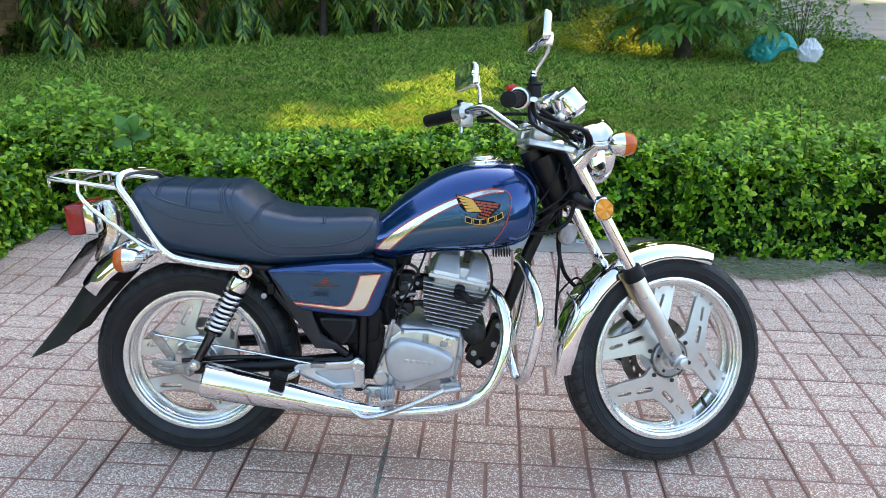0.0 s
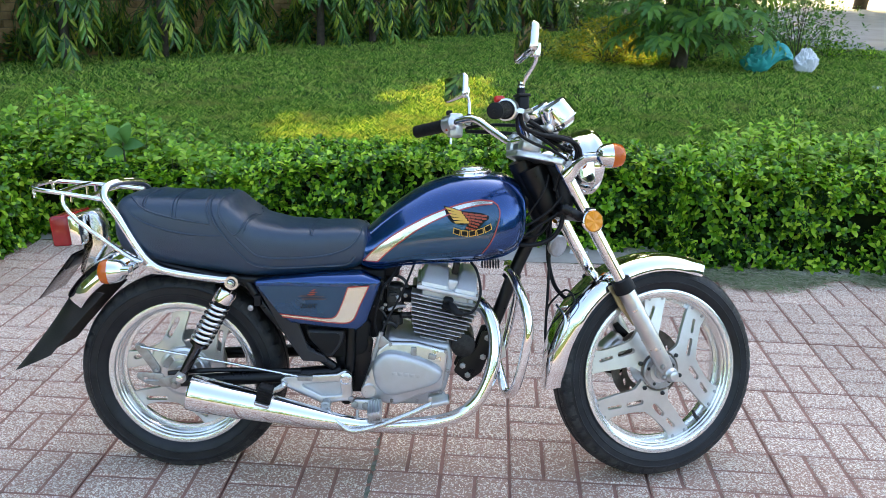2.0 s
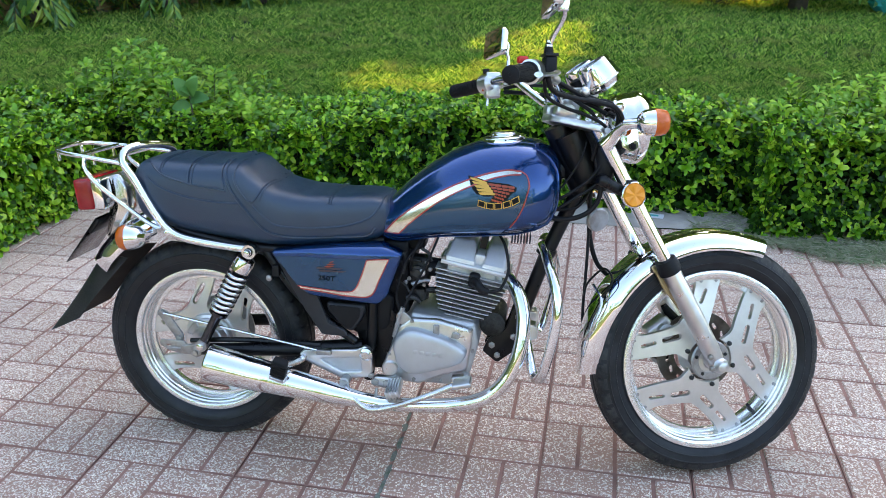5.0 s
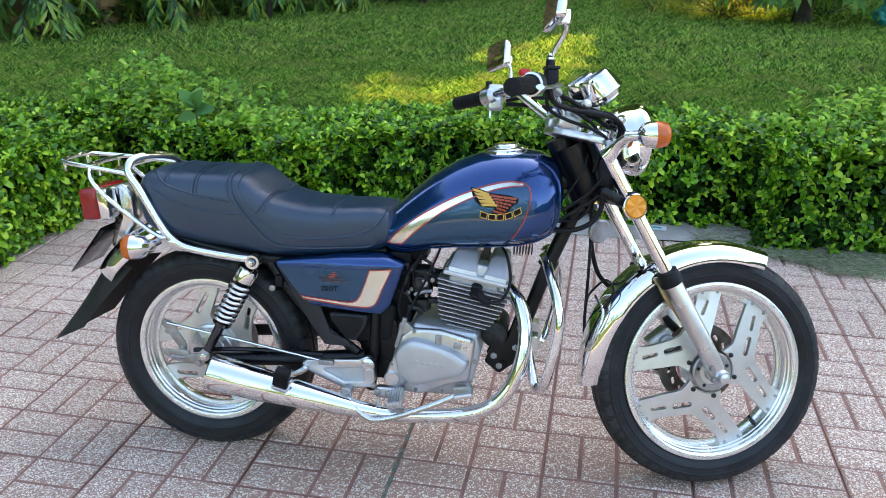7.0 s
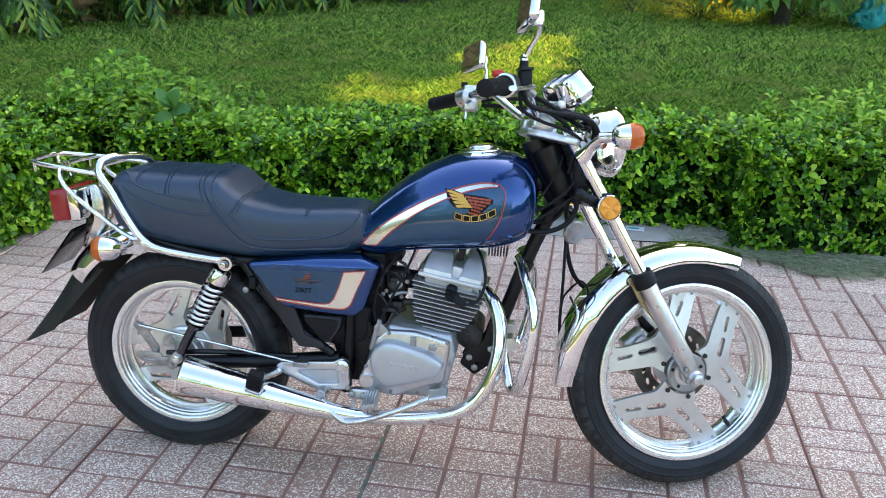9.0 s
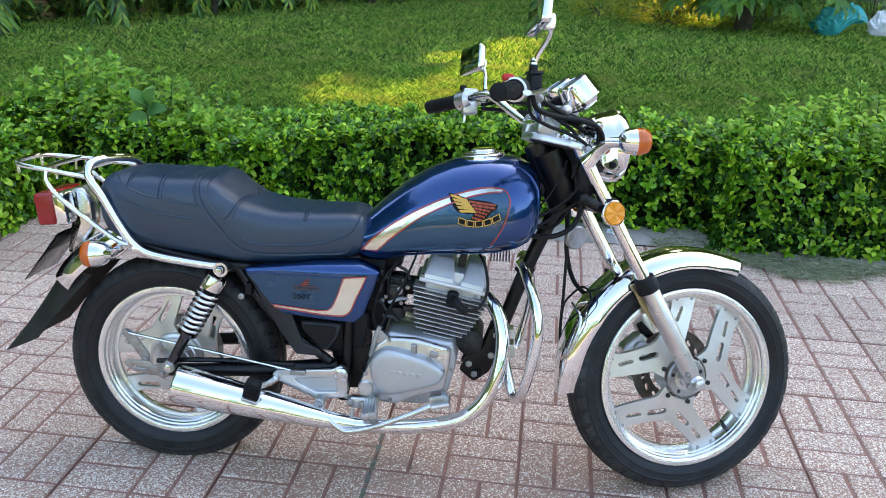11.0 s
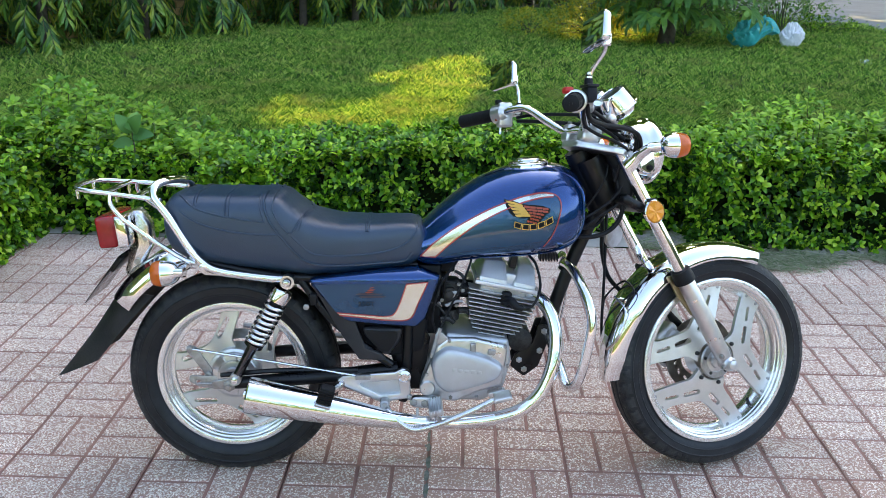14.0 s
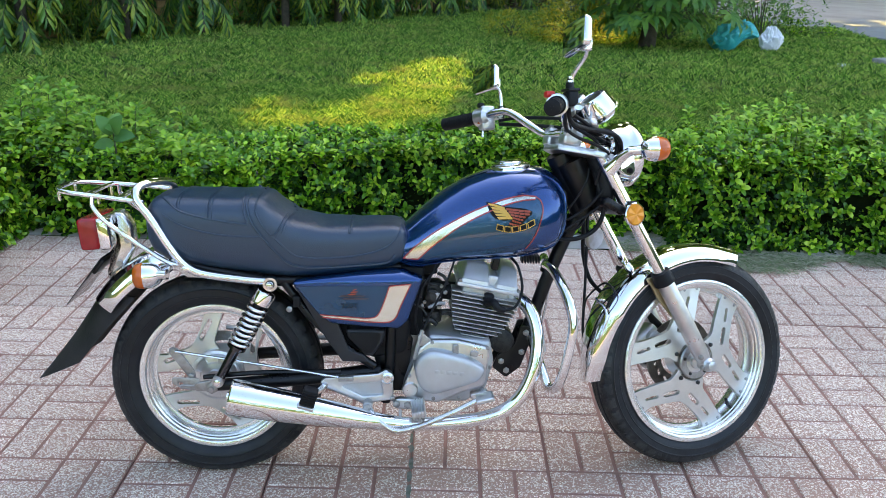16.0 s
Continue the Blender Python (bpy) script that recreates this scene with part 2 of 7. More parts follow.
def add_leaf(V, Fs, base, along, length, width, rng, droop=0.15, up=None):
    along = along.normalized()
    ref = up or Vector((rng.uniform(-0.4, 0.4), rng.uniform(-0.4, 0.4), 1))
    side = along.cross(ref)
    if side.length < 1e-3:
        side = Vector((1, 0, 0))
    side.normalize()
    nrm = side.cross(along)
    k = len(V)
    V.extend(leaf_verts(base, along, side, nrm, length, width, droop))
    Fs.extend(tuple(k + i for i in f) for f in LEAF_FACES)


def add_big_leaf(V, Fs, base, along, length, width, rng):
    """A coarse leaf mass for far crowns: a bent four-sided blade."""
    along = along.normalized()
    side = along.cross(Vector((rng.uniform(-0.4, 0.4), rng.uniform(-0.4, 0.4), 1)))
    side = side.normalized() if side.length > 1e-3 else Vector((1, 0, 0))
    k = len(V)
    V.extend([base, base + along * (length * 0.5) + side * (width * 0.5), base + along * length - side.cross(along) * (0.15 * length), base + along * (length * 0.5) - side * (width * 0.5)])
    Fs.extend([(k, k + 1, k + 2), (k, k + 2, k + 3)])


# ---------------------------------------------------------------- ground, road, pavement
bm = bmesh.new()
bmesh.ops.create_grid(bm, x_segments=60, y_segments=60, size=300)
for v in bm.verts:
    v.co.z = -0.035
ground = new("ground", mesh_of(bm, "ground", M_SOIL, 0))
tagged(ground, "dark soil and short green turf reaching the horizon", "ground", kind="structure")

bm = bmesh.new()
for c in ((6.3, 9.0), (60, 9.0), (60, 60), (3.5, 60), (5.8, 15.5)):
    bm.verts.new((*c, -0.01))
bm.faces.new(bm.verts[:])
r = bmesh.ops.extrude_face_region(bm, geom=bm.faces[:])
bmesh.ops.translate(bm, vec=(0, 0, -0.05), verts=[v for v in r["geom"] if isinstance(v, bmesh.types.BMVert)])
for v in bm.verts:
    if v.co.x < 6.5 and v.co.y < 10:
        v.co.x = 9.2
        v.co.y = 8.0
road = tagged(new("road", mesh_of(bm, "road", M_ROAD, 0)), "pale grey concrete road beyond the lawn", "road", kind="structure")

TILE = 0.40
bm = bmesh.new()
box(bm, -14, 14, -20, 1.60, -0.30, -0.012)
pavement = new("pavement", mesh_of(bm, "pavement", M_JOINT, 0))
tagged(pavement, "red terrazzo tiles in a basket-weave relief", "pavement", kind="structure")


def tile_mesh():
    """A 40 cm tile: eight blocks in a basket weave standing proud of a red cement body."""
    bm = bmesh.new()
    h = 0.1990
    vs = box(bm, -h, h, -h, h, -0.03, -0.0045)
    for f in bm.faces:
        f.material_index = 1
    g = 0.0048
    for qx in (0, 1):
        for qy in (0, 1):
            upright = qx != qy
            x0, y0 = (qx - 1) * 0.2, (qy - 1) * 0.2
            for i in (0, 1):
                a = (x0 + 0.1 * i, x0 + 0.1 * i + 0.1, y0, y0 + 0.2) if upright else (x0, x0 + 0.2, y0 + 0.1 * i, y0 + 0.1 * i + 0.1)
                xa, xb, ya, yb = a[0] + g, a[1] - g, a[2] + g, a[3] - g
                s = 0.0035
                top = [bm.verts.new(c) for c in ((xa + s, ya + s, 0), (xb - s, ya + s, 0), (xb - s, yb - s, 0), (xa + s, yb - s, 0))]
                low = [bm.verts.new(c) for c in ((xa, ya, -0.005), (xb, ya, -0.005), (xb, yb, -0.005), (xa, yb, -0.005))]
                bm.faces.new(top)
                for k in range(4):
                    bm.faces.new((low[k], low[(k + 1) % 4], top[(k + 1) % 4], top[k]))
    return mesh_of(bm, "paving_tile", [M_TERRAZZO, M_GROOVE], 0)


rng = random.Random(4)
tile_me = tile_mesh()
bm = bmesh.new()
for i in range(-9, 12):
    for j in range(-4, 4):
        t = new("paving_tile", tile_me)
        t.parent = pavement
        t.matrix_local = pose((i + 0.5) * TILE + rng.uniform(-0.001, 0.001), (j + 0.5) * TILE + rng.uniform(-0.001, 0.001), rng.uniform(-0.0015, 0.0012), rng.uniform(-0.2, 0.2), rng.uniform(-0.2, 0.2), rng.uniform(-0.25, 0.25))
V, Fs = [], []
base = [v.co.copy() for v in tile_me.vertices]
one = [p.material_index for p in tile_me.polygons]
idx = []
for i in range(-35, 35):
    for j in range(-50, 4):
        if -9 <= i < 12 and j >= -4:
            continue
        k = len(V)
        o = Vector(((i + 0.5) * TILE, (j + 0.5) * TILE, 0))
        if j < -13 or i < -20 or i > 22:
            V += [o + Vector((x * 0.198, y * 0.198, z)) for z in (-0.012, 0) for x, y in ((-1, -1), (1, -1), (1, 1), (-1, 1))]
            Fs += [tuple(k + a for a in f) for f in ((4, 5, 6, 7), (0, 1, 5, 4), (1, 2, 6, 5), (2, 3, 7, 6), (3, 0, 4, 7))]
            idx += [0] * 5
            continue
        V += [b + o for b in base]
        Fs += [tuple(k + a for a in p.vertices) for p in tile_me.polygons]
        idx += one
me = from_arrays("paving_tiles_beyond", V, Fs, M_TERRAZZO)
me.materials.append(M_GROOVE)
me.polygons.foreach_set("material_index", idx)
far_tiles = new("paving_tiles_beyond", me)
far_tiles.parent = pavement
tagged(far_tiles, kind="stuff")

# mossy dirt in one long joint
bm = bmesh.new()
for s in range(26):
    y = -1.6 + s * 0.062 + rng.uniform(-0.01, 0.01)
    if y > 0.02:
        break
    r = bmesh.ops.create_icosphere(bm, subdivisions=1, radius=0.01)
    sc = Matrix.LocRotScale((rng.uniform(-0.005, 0.005), y, -0.004), None, (rng.uniform(0.5, 1.2), rng.uniform(2, 3.6), rng.uniform(0.25, 0.5)))
    bmesh.ops.transform(bm, matrix=sc, verts=r["verts"])
joint_moss = new("joint_moss", mesh_of(bm, "joint_moss", M_MOSS))
joint_moss.parent = pavement
tagged(joint_moss, kind="stuff")

# concrete strip along the planting bed
bm = bmesh.new()
N = 46
rows = []
for s in range(N + 1):
    x = -2.05 + 9.0 * s / N
    near = 1.592 - 0.10 * max(0, min(1, (x - 1.05) / 0.5)) * (0.7 + 0.3 * math.sin(x * 5)) + 0.012 * math.sin(x * 9)
    rows.append((bm.verts.new((x, near, 0.001)), bm.verts.new((x, near + 0.03, 0.012)), bm.verts.new((x, 2.0, 0.014))))
for a, b in zip(rows, rows[1:]):
    bm.faces.new((a[0], b[0], b[1], a[1]))
    bm.faces.new((a[1], b[1], b[2], a[2]))
strip = tagged(new("trim", mesh_of(bm, "trim", M_CONCRETE, 30)), "worn grey concrete strip along the planting bed", "kerb strip", kind="structure")

# ---------------------------------------------------------------- grass


def grass(name, n, xr, yr, hr, seed, material, width=0.005, keep=lambda x, y: True, lean=0.5, z0=-0.035):
    rg = random.Random(seed)
    V, Fs = [], []
    made = 0
    while made < n:
        x, y = rg.uniform(*xr), rg.uniform(*yr)
        made += 1
        if not keep(x, y):
            continue
        tuft = 0.95 + 0.55 * noise.noise(Vector((x * 9, y * 9, seed)))
        for _ in range(3):
            a = rg.uniform(0, 6.283)
            h = rg.uniform(*hr) * tuft
            d = Vector((math.cos(a), math.sin(a), 0))
            l = d * (h * rg.uniform(0.2, lean + 0.5))
            w = Vector((-d.y, d.x, 0)) * (width * rg.uniform(0.7, 1.5))
            o = Vector((x + rg.uniform(-0.03, 0.03), y + rg.uniform(-0.03, 0.03), z0))
            k = len(V)
            c = o + l * 0.42 + Vector((0, 0, h * 0.60))
            V += [o, c + w, o + l + Vector((0, 0, h * 0.85)), c - w]
            Fs += [(k, k + 1, k + 2), (k, k + 2, k + 3)]
    return from_arrays(name, V, Fs, material)


def on_lawn(x, y):
    wall = 7.9 + (x + 6.0) * 1.24
    return y < wall + 0.3 and x < 7.4 + (y - 14) * 0.1 and not (y > 13.5 and x > 6.2)


tagged(new("lawn_grass", grass("lawn_grass", 95000, (-6.2, 4.8), (2.2, 6.0), (0.045, 0.090), 11, M_GRASS, 0.0031, on_lawn, 0.55)), "short broad-bladed green lawn grass", "grass", kind="stuff")
tagged(new("lawn_grass", grass("lawn_grass", 66000, (-7, 8), (6.0, 15.5), (0.045, 0.095), 12, M_GRASS, 0.0056, on_lawn, 0.6)), "short green lawn grass farther off", "grass", kind="stuff")


def strewn(x, y):
    """Clippings thin out from the hedge's foot towards the paving, in loose heaps."""
    edge = 1.60 - 0.24 * min(1, max(0, (x - 0.95) / 0.5)) + 0.05 * math.sin(x * 7)
    heap = noise.noise(Vector((x * 6, y * 9, 1))) + 0.5 * noise.noise(Vector((x * 21, y * 24, 3)))
    return (y - edge) / 0.16 + heap * 0.9 > 0.25 + 0.35 * max(0, min(1, (x - 1.75) / 0.3))


clip = tagged(new("grass_clippings", grass("grass_clippings", 24000, (0.95, 3.6), (1.24, 1.85), (0.005, 0.017), 13, M_DRY, 0.0024, strewn, 5.0, 0.004)), "dry grass clippings lying on the concrete strip", "clippings", kind="stuff")

# ---------------------------------------------------------------- hedge


def hedge_top(x, y):
    """Height of the clipped top, with a rise at each end."""
    return 0.40 + 0.05 * math.sin(x * 1.9 + 0.6) + 0.10 * max(0, min(1, (x - 0.9) / 0.9)) + 0.015 * max(0, min(1, (-1.45 - x) / 0.5)) + 0.05 * noise.noise(Vector((x * 2.2, y * 2.2, 0)))


def rosette(V, Fs, p, way, rg, size):
    """A shoot tip: two or three pairs of small oval leaves around the twig's end."""
    way = way.normalized()
    a = way.orthogonal().normalized()
    b = way.cross(a)
    turn = rg.uniform(0, 3.14)
    for tier in range(2):
        n = 4 if tier == 0 else 3
        for i in range(n):
            t = turn + i * 6.283 / n + tier * 0.7 + rg.uniform(-0.25, 0.25)
            d = (a * math.cos(t) + b * math.sin(t)) * (1.0 if tier == 0 else 0.7) + way * (0.35 if tier == 0 else 0.9)
            s = size * rg.uniform(0.75, 1.2) * (1 if tier == 0 else 0.75)
            add_leaf(V, Fs, p + way * (0.008 * tier), d, s, s * rg.uniform(0.46, 0.58), rg, 0.1, way)


def shoot_height(x):
    return 0.20 if x < -1.45 else 0.18


def hedge(name, label, spots, seed):
    """spots: (x range, y range, sides to cover) boxes of clipped shrub."""
    rg = random.Random(seed)
    ob = thing(name, label, "hedge")
    V, Fs = [], []
    OV, OF = [], []
    SV, SF = [], []
    stems = bmesh.new()
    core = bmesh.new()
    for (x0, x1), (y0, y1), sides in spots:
        # near-black box behind the leaves, painted in as the shade of the gaps
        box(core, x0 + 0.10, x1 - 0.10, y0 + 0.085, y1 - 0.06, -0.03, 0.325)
        area = (x1 - x0) * 0.45
        if "front" in sides:
            for _ in range(int(area * 1620)):
                x = rg.uniform(x0, x1)
                top = hedge_top(x, y0)
                z = top * rg.uniform(0.01, 1.0) ** 0.95
                inset = 0.115 * noise.noise(Vector((x * 6, z * 6, seed))) + 0.06 * max(0, z / top - 0.8) * 5 * 0.5 + rg.uniform(-0.02, 0.07)
                if z < 0.07:
                    inset = min(inset, rg.uniform(-0.06, 0.04))
                p = Vector((x, y0 + 0.04 + inset, z))
                # more of the shade-dark leaves low down, set deeper than the rest
                old_shaded = rg.random() < 0.60 - 0.16 * z / top
                if old_shaded:
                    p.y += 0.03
                rosette(OV if old_shaded else V, OF if old_shaded else Fs, p, Vector((rg.uniform(-0.8, 0.8), -1, rg.uniform(-0.1, 1.5))), rg, rg.uniform(0.031, 0.046))
        for side, xs, sg in (("left", x0, -1), ("right", x1, 1)):
            if side in sides:
                for _ in range(int((y1 - y0) * 0.45 * 1050)):
                    y = rg.uniform(y0, y1)
                    z = hedge_top(xs, y) * rg.uniform(0.03, 1)
                    p = Vector((xs - sg * (0.04 + rg.uniform(-0.01, 0.08)), y, z))
                    rosette(V, Fs, p, Vector((sg, rg.uniform(-0.5, 0.5), rg.uniform(0, 0.9))), rg, 0.049)
        for _ in range(int((x1 - x0) * (y1 - y0) * 800)):
            x, y = rg.uniform(x0, x1), rg.uniform(y0, y1)
            edge = min(1, (y1 - y) / 0.12)
            z = hedge_top(x, y) * (0.7 + 0.3 * edge) + rg.uniform(-0.06, 0.03)
            rosette(V, Fs, Vector((x, y, z)), Vector((rg.uniform(-0.5, 0.5), rg.uniform(-0.7, 0.3), 1)), rg, rg.uniform(0.036, 0.050))
        for _ in range(int((x1 - x0) * 30)):
            # shoots that stand above the clipped top
            x, y = rg.uniform(x0, x1), rg.uniform(y0 + 0.1, y1)
            ends = max(0.15, min(1, (abs(x) - 0.75) / 0.8))
            if rg.random() > ends:
                continue
            z = hedge_top(x, y)
            h = rg.uniform(0.03, shoot_height(x)) * ends
            q = Vector((x, y, z))
            e = q + Vector((rg.uniform(-0.04, 0.04), rg.uniform(-0.05, 0.03), h))
            tube(stems, [q - Vector((0, 0, 0.1)), e], 0.0016, 5)
            for t in (0.35, 0.7, 1.0):
                rosette(SV, SF, q.lerp(e, t), Vector((rg.uniform(-0.3, 0.3), -0.3, 1)), rg, 0.056 if x < -1.2 else 0.048)
        for _ in range(int((x1 - x0) * 22)):
            x = rg.uniform(x0 + 0.05, x1 - 0.05)
            p = Vector((x, y0 + rg.uniform(0.10, 0.3), -0.02))
            tube(stems, [p, p + Vector((rg.uniform(-0.06, 0.06), rg.uniform(-0.05, 0.05), 0.18)), p + Vector((rg.uniform(-0.1, 0.1), rg.uniform(-0.08, 0.05), 0.36))], 0.004, 5)
    tagged(part("twig", stems, M_TWIG, ob, "thin brown stems"), kind="stuff")
    part("shade_core", core, M_CORE, ob, "near-black core box painted as the shade inside the shrub", 0)
    lv = new("leaves", from_arrays("leaves", V, Fs, M_HEDGE, 1))
    lv.parent = ob
    tagged(lv, "small glossy oval green leaves in rosettes", kind="stuff")
    if SV:
        lv = new("fresh_growth", from_arrays("fresh_growth", SV, SF, M_SHOOT, 1))
        lv.parent = ob
        tagged(lv, "fresh pale green shoots above the clipped top", kind="stuff")
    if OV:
        lv = new("old_shaded_leaves", from_arrays("old_shaded_leaves", OV, OF, M_OLDSHADELEAF, 1))
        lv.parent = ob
        tagged(lv, "older leaves inside the hedge, darkened further for the shade of its gaps", kind="stuff")
    return ob


def smooth_path(pts, n=8):
    """Points of a Catmull-Rom curve through pts."""
    P = [Vector(p) for p in pts]
    if len(P) < 3:
        return P
    P = [P[0] * 2 - P[1]] + P + [P[-1] * 2 - P[-2]]
    out = []
    for a, b, c, d in zip(P, P[1:], P[2:], P[3:]):
        for i in range(n):
            t = i / n
            out.append(0.5 * ((2 * b) + (c - a) * t + (2 * a - 5 * b + 4 * c - d) * t * t + (3 * b - a - 3 * c + d) * t ** 3))
    out.append(P[-2])
    return out


def tube(bm, pts, r, seg=10, cap=True, squash=None):
    """A tube along pts; r a radius or one for each point; squash = (width, height) factors of the section."""
    P = [Vector(p) for p in pts]
    R = r if isinstance(r, (list, tuple)) else [r] * len(P)
    if len(R) != len(P):
        R = [R[0] + (R[-1] - R[0]) * i / (len(P) - 1) for i in range(len(P))] if len(R) == 2 else list(np.interp(np.linspace(0, 1, len(P)), np.linspace(0, 1, len(R)), R))
    rings = []
    ref = None
    for i, p in enumerate(P):
        d = (P[min(i + 1, len(P) - 1)] - P[max(i - 1, 0)]).normalized()
        if ref is None:
            ref = Vector((0, 1, 0)) if abs(d.y) < 0.9 else Vector((1, 0, 0))
        a = (ref - d * ref.dot(d)).normalized()
        b = d.cross(a)
        ref = a
        sw, sh = squash or (1, 1)
        rings.append([bm.verts.new(p + (a * math.cos(6.28319 * k / seg) * sw + b * math.sin(6.28319 * k / seg) * sh) * R[i]) for k in range(seg)])
    for u, v in zip(rings, rings[1:]):
        for k in range(seg):
            bm.faces.new((u[k], u[(k + 1) % seg], v[(k + 1) % seg], v[k]))
    if cap:
        bm.faces.new(rings[0][::-1])
        bm.faces.new(rings[-1])
    return [v for ring in rings for v in ring]


def pipe(pts, r, seg=12, n=8, squash=None):
    bm = bmesh.new()
    tube(bm, smooth_path(pts, n), r, seg, True, squash)
    return bm


def lathe(bm, profile, axis_from, axis_to, seg=40, arc=(0, 360), closed=False):
    """Turns (distance along, radius) pairs about the axis from axis_from towards axis_to."""
    o = Vector(axis_from)
    d = (Vector(axis_to) - o).normalized()
    a = (Vector((0, 0, 1)) if abs(d.z) < 0.9 else Vector((1, 0, 0)))
    a = (a - d * a.dot(d)).normalized()
    b = d.cross(a)
    full = arc[1] - arc[0] >= 360
    steps = seg if full else seg + 1
    rings = []
    for k in range(steps):
        t = radians(arc[0] + (arc[1] - arc[0]) * k / seg)
        w = a * math.cos(t) + b * math.sin(t)
        rings.append([bm.verts.new(o + d * s + w * max(r, 1e-5)) for s, r in profile])
    m = len(profile)
    for k in range(seg if full else seg):
        u, v = rings[k], rings[(k + 1) % steps]
        for i in range(m if closed else m - 1):
            j = (i + 1) % m
            bm.faces.new((u[i], u[j], v[j], v[i]))
    out = [v for ring in rings for v in ring]
    bmesh.ops.remove_doubles(bm, verts=out, dist=2e-5)
    return [v for v in out if v.is_valid]


def turned(profile, a, b, seg=40, **k):
    bm = bmesh.new()
    lathe(bm, profile, a, b, seg, **k)
    return bm


def plate(bm, outline, y0, y1, holes=(), bevel=0.0, seg=2):
    """A flat outline in x, z, pushed out from y0 to y1; holes are outlines that go through it."""
    loops = [outline, *holes]
    verts, edges = [], []
    tmp = bmesh.new()
    for lp in loops:
        vs = [tmp.verts.new((x, y0, z)) for x, z in lp]
        for i in range(len(vs)):
            edges.append(tmp.edges.new((vs[i], vs[(i + 1) % len(vs)])))
    bmesh.ops.triangle_fill(tmp, use_beauty=True, use_dissolve=True, edges=edges)
    r = bmesh.ops.extrude_face_region(tmp, geom=tmp.faces[:])
    bmesh.ops.translate(tmp, vec=(0, y1 - y0, 0), verts=[v for v in r["geom"] if isinstance(v, bmesh.types.BMVert)])
    bmesh.ops.recalc_face_normals(tmp, faces=tmp.faces[:])
    if bevel:
        es = [e for e in tmp.edges if len(e.link_faces) == 2 and e.calc_face_angle(0) > 0.9 and abs(e.verts[0].co.y - e.verts[1].co.y) < 1e-5]
        bmesh.ops.bevel(tmp, geom=es, offset=bevel, segments=seg, affect="EDGES", profile=0.5)
    me = bpy.data.meshes.new("tmp")
    tmp.to_mesh(me)
    tmp.free()
    before = len(bm.verts)
    bm.from_mesh(me)
    bpy.data.meshes.remove(me)
    bm.verts.ensure_lookup_table()
    return bm.verts[before:]


def loft(sections, close_ends=True, ring=True):
    """A skin over rings of points with equal counts."""
    bm = bmesh.new()
    rows = [[bm.verts.new(p) for p in s] for s in sections]
    for u, v in zip(rows, rows[1:]):
        n = len(u)
        for k in range(n if ring else n - 1):
            bm.faces.new((u[k], u[(k + 1) % n], v[(k + 1) % n], v[k]))
    if close_ends:
        bm.faces.new(rows[0][::-1])
        bm.faces.new(rows[-1])
    return bm


def round_outline(pts, n=5):
    """A closed outline of (x, z) pairs, its corners given as (x, z, radius)."""
    out = []
    m = len(pts)
    for i, p in enumerate(pts):
        r = p[2] if len(p) > 2 else 0
        c = Vector(p[:2])
        if r == 0:
            out.append(tuple(c))
            continue
        a, b = Vector(pts[i - 1][:2]) - c, Vector(pts[(i + 1) % m][:2]) - c
        ang = a.angle(b)
        t = min(r / math.tan(ang / 2), a.length * 0.49, b.length * 0.49)
        p0, p1 = c + a.normalized() * t, c + b.normalized() * t
        for k in range(n + 1):
            s = k / n
            out.append(tuple(p0 * (1 - s) ** 2 + c * 2 * s * (1 - s) + p1 * s * s))
    return out


def slot(cx, cz, length, width, angle, n=5):
    """A round-ended slot outline."""
    out = []
    c, s = math.cos(angle), math.sin(angle)
    h, r = length / 2 - width / 2, width / 2
    for sg in (1, -1):
        for k in range(n + 1):
            t = -math.pi / 2 + math.pi * k / n
            x, z = sg * (h + r * math.cos(t)), sg * r * math.sin(t)
            out.append((cx + x * c - z * s, cz + x * s + z * c))
    return out


def bolt(bm, p, way, r=0.006, h=0.005, seg=6):
    p, way = Vector(p), Vector(way).normalized()
    lathe(bm, [(-0.002, r * 1.25), (0.001, r * 1.25), (0.001, r), (h, r), (h + 0.0008, r * 0.8), (h + 0.0008, 0)], p, p + way, seg)


# near black, so the hedge's inner shade lies in the colour
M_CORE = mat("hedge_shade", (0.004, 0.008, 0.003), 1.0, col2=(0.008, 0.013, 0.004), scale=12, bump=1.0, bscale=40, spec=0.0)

hedge("hedge", "clipped green hedge of small glossy oval leaves", [((-2.35, 4.4), (1.78, 2.42), ("front", "right")), ((1.2, 4.4), (1.58, 2.0), ("front", "left")), ((-2.3, -0.85), (1.60, 2.0), ("front", "right"))], 21)
hedge("hedge", "clipped green hedge corner reaching forward beside the paving", [((-3.4, -1.98), (0.2, 1.9), ("front", "right"))], 22)

# ---------------------------------------------------------------- motorcycle materials
M_CHROME = mat("chrome", (0.88, 0.88, 0.88), 0.035, 1.0, col2=(0.84, 0.84, 0.84), scale=9, rvar=0.03)
M_CHROME_WORN = mat("worn_chrome", (0.78, 0.78, 0.77), 0.14, 1.0, col2=(0.62, 0.60, 0.56), scale=30, rvar=0.2)
M_ALU = mat("satin_aluminium", (0.72, 0.72, 0.72), 0.25, 1.0, col2=(0.58, 0.58, 0.57), scale=14, bump=0.08, bscale=500, rvar=0.15)
M_RIM = mat("polished_rim", (0.88, 0.88, 0.87), 0.20, 0.9, col2=(0.82, 0.81, 0.78), scale=10, bump=0.05, bscale=300, rvar=0.1)
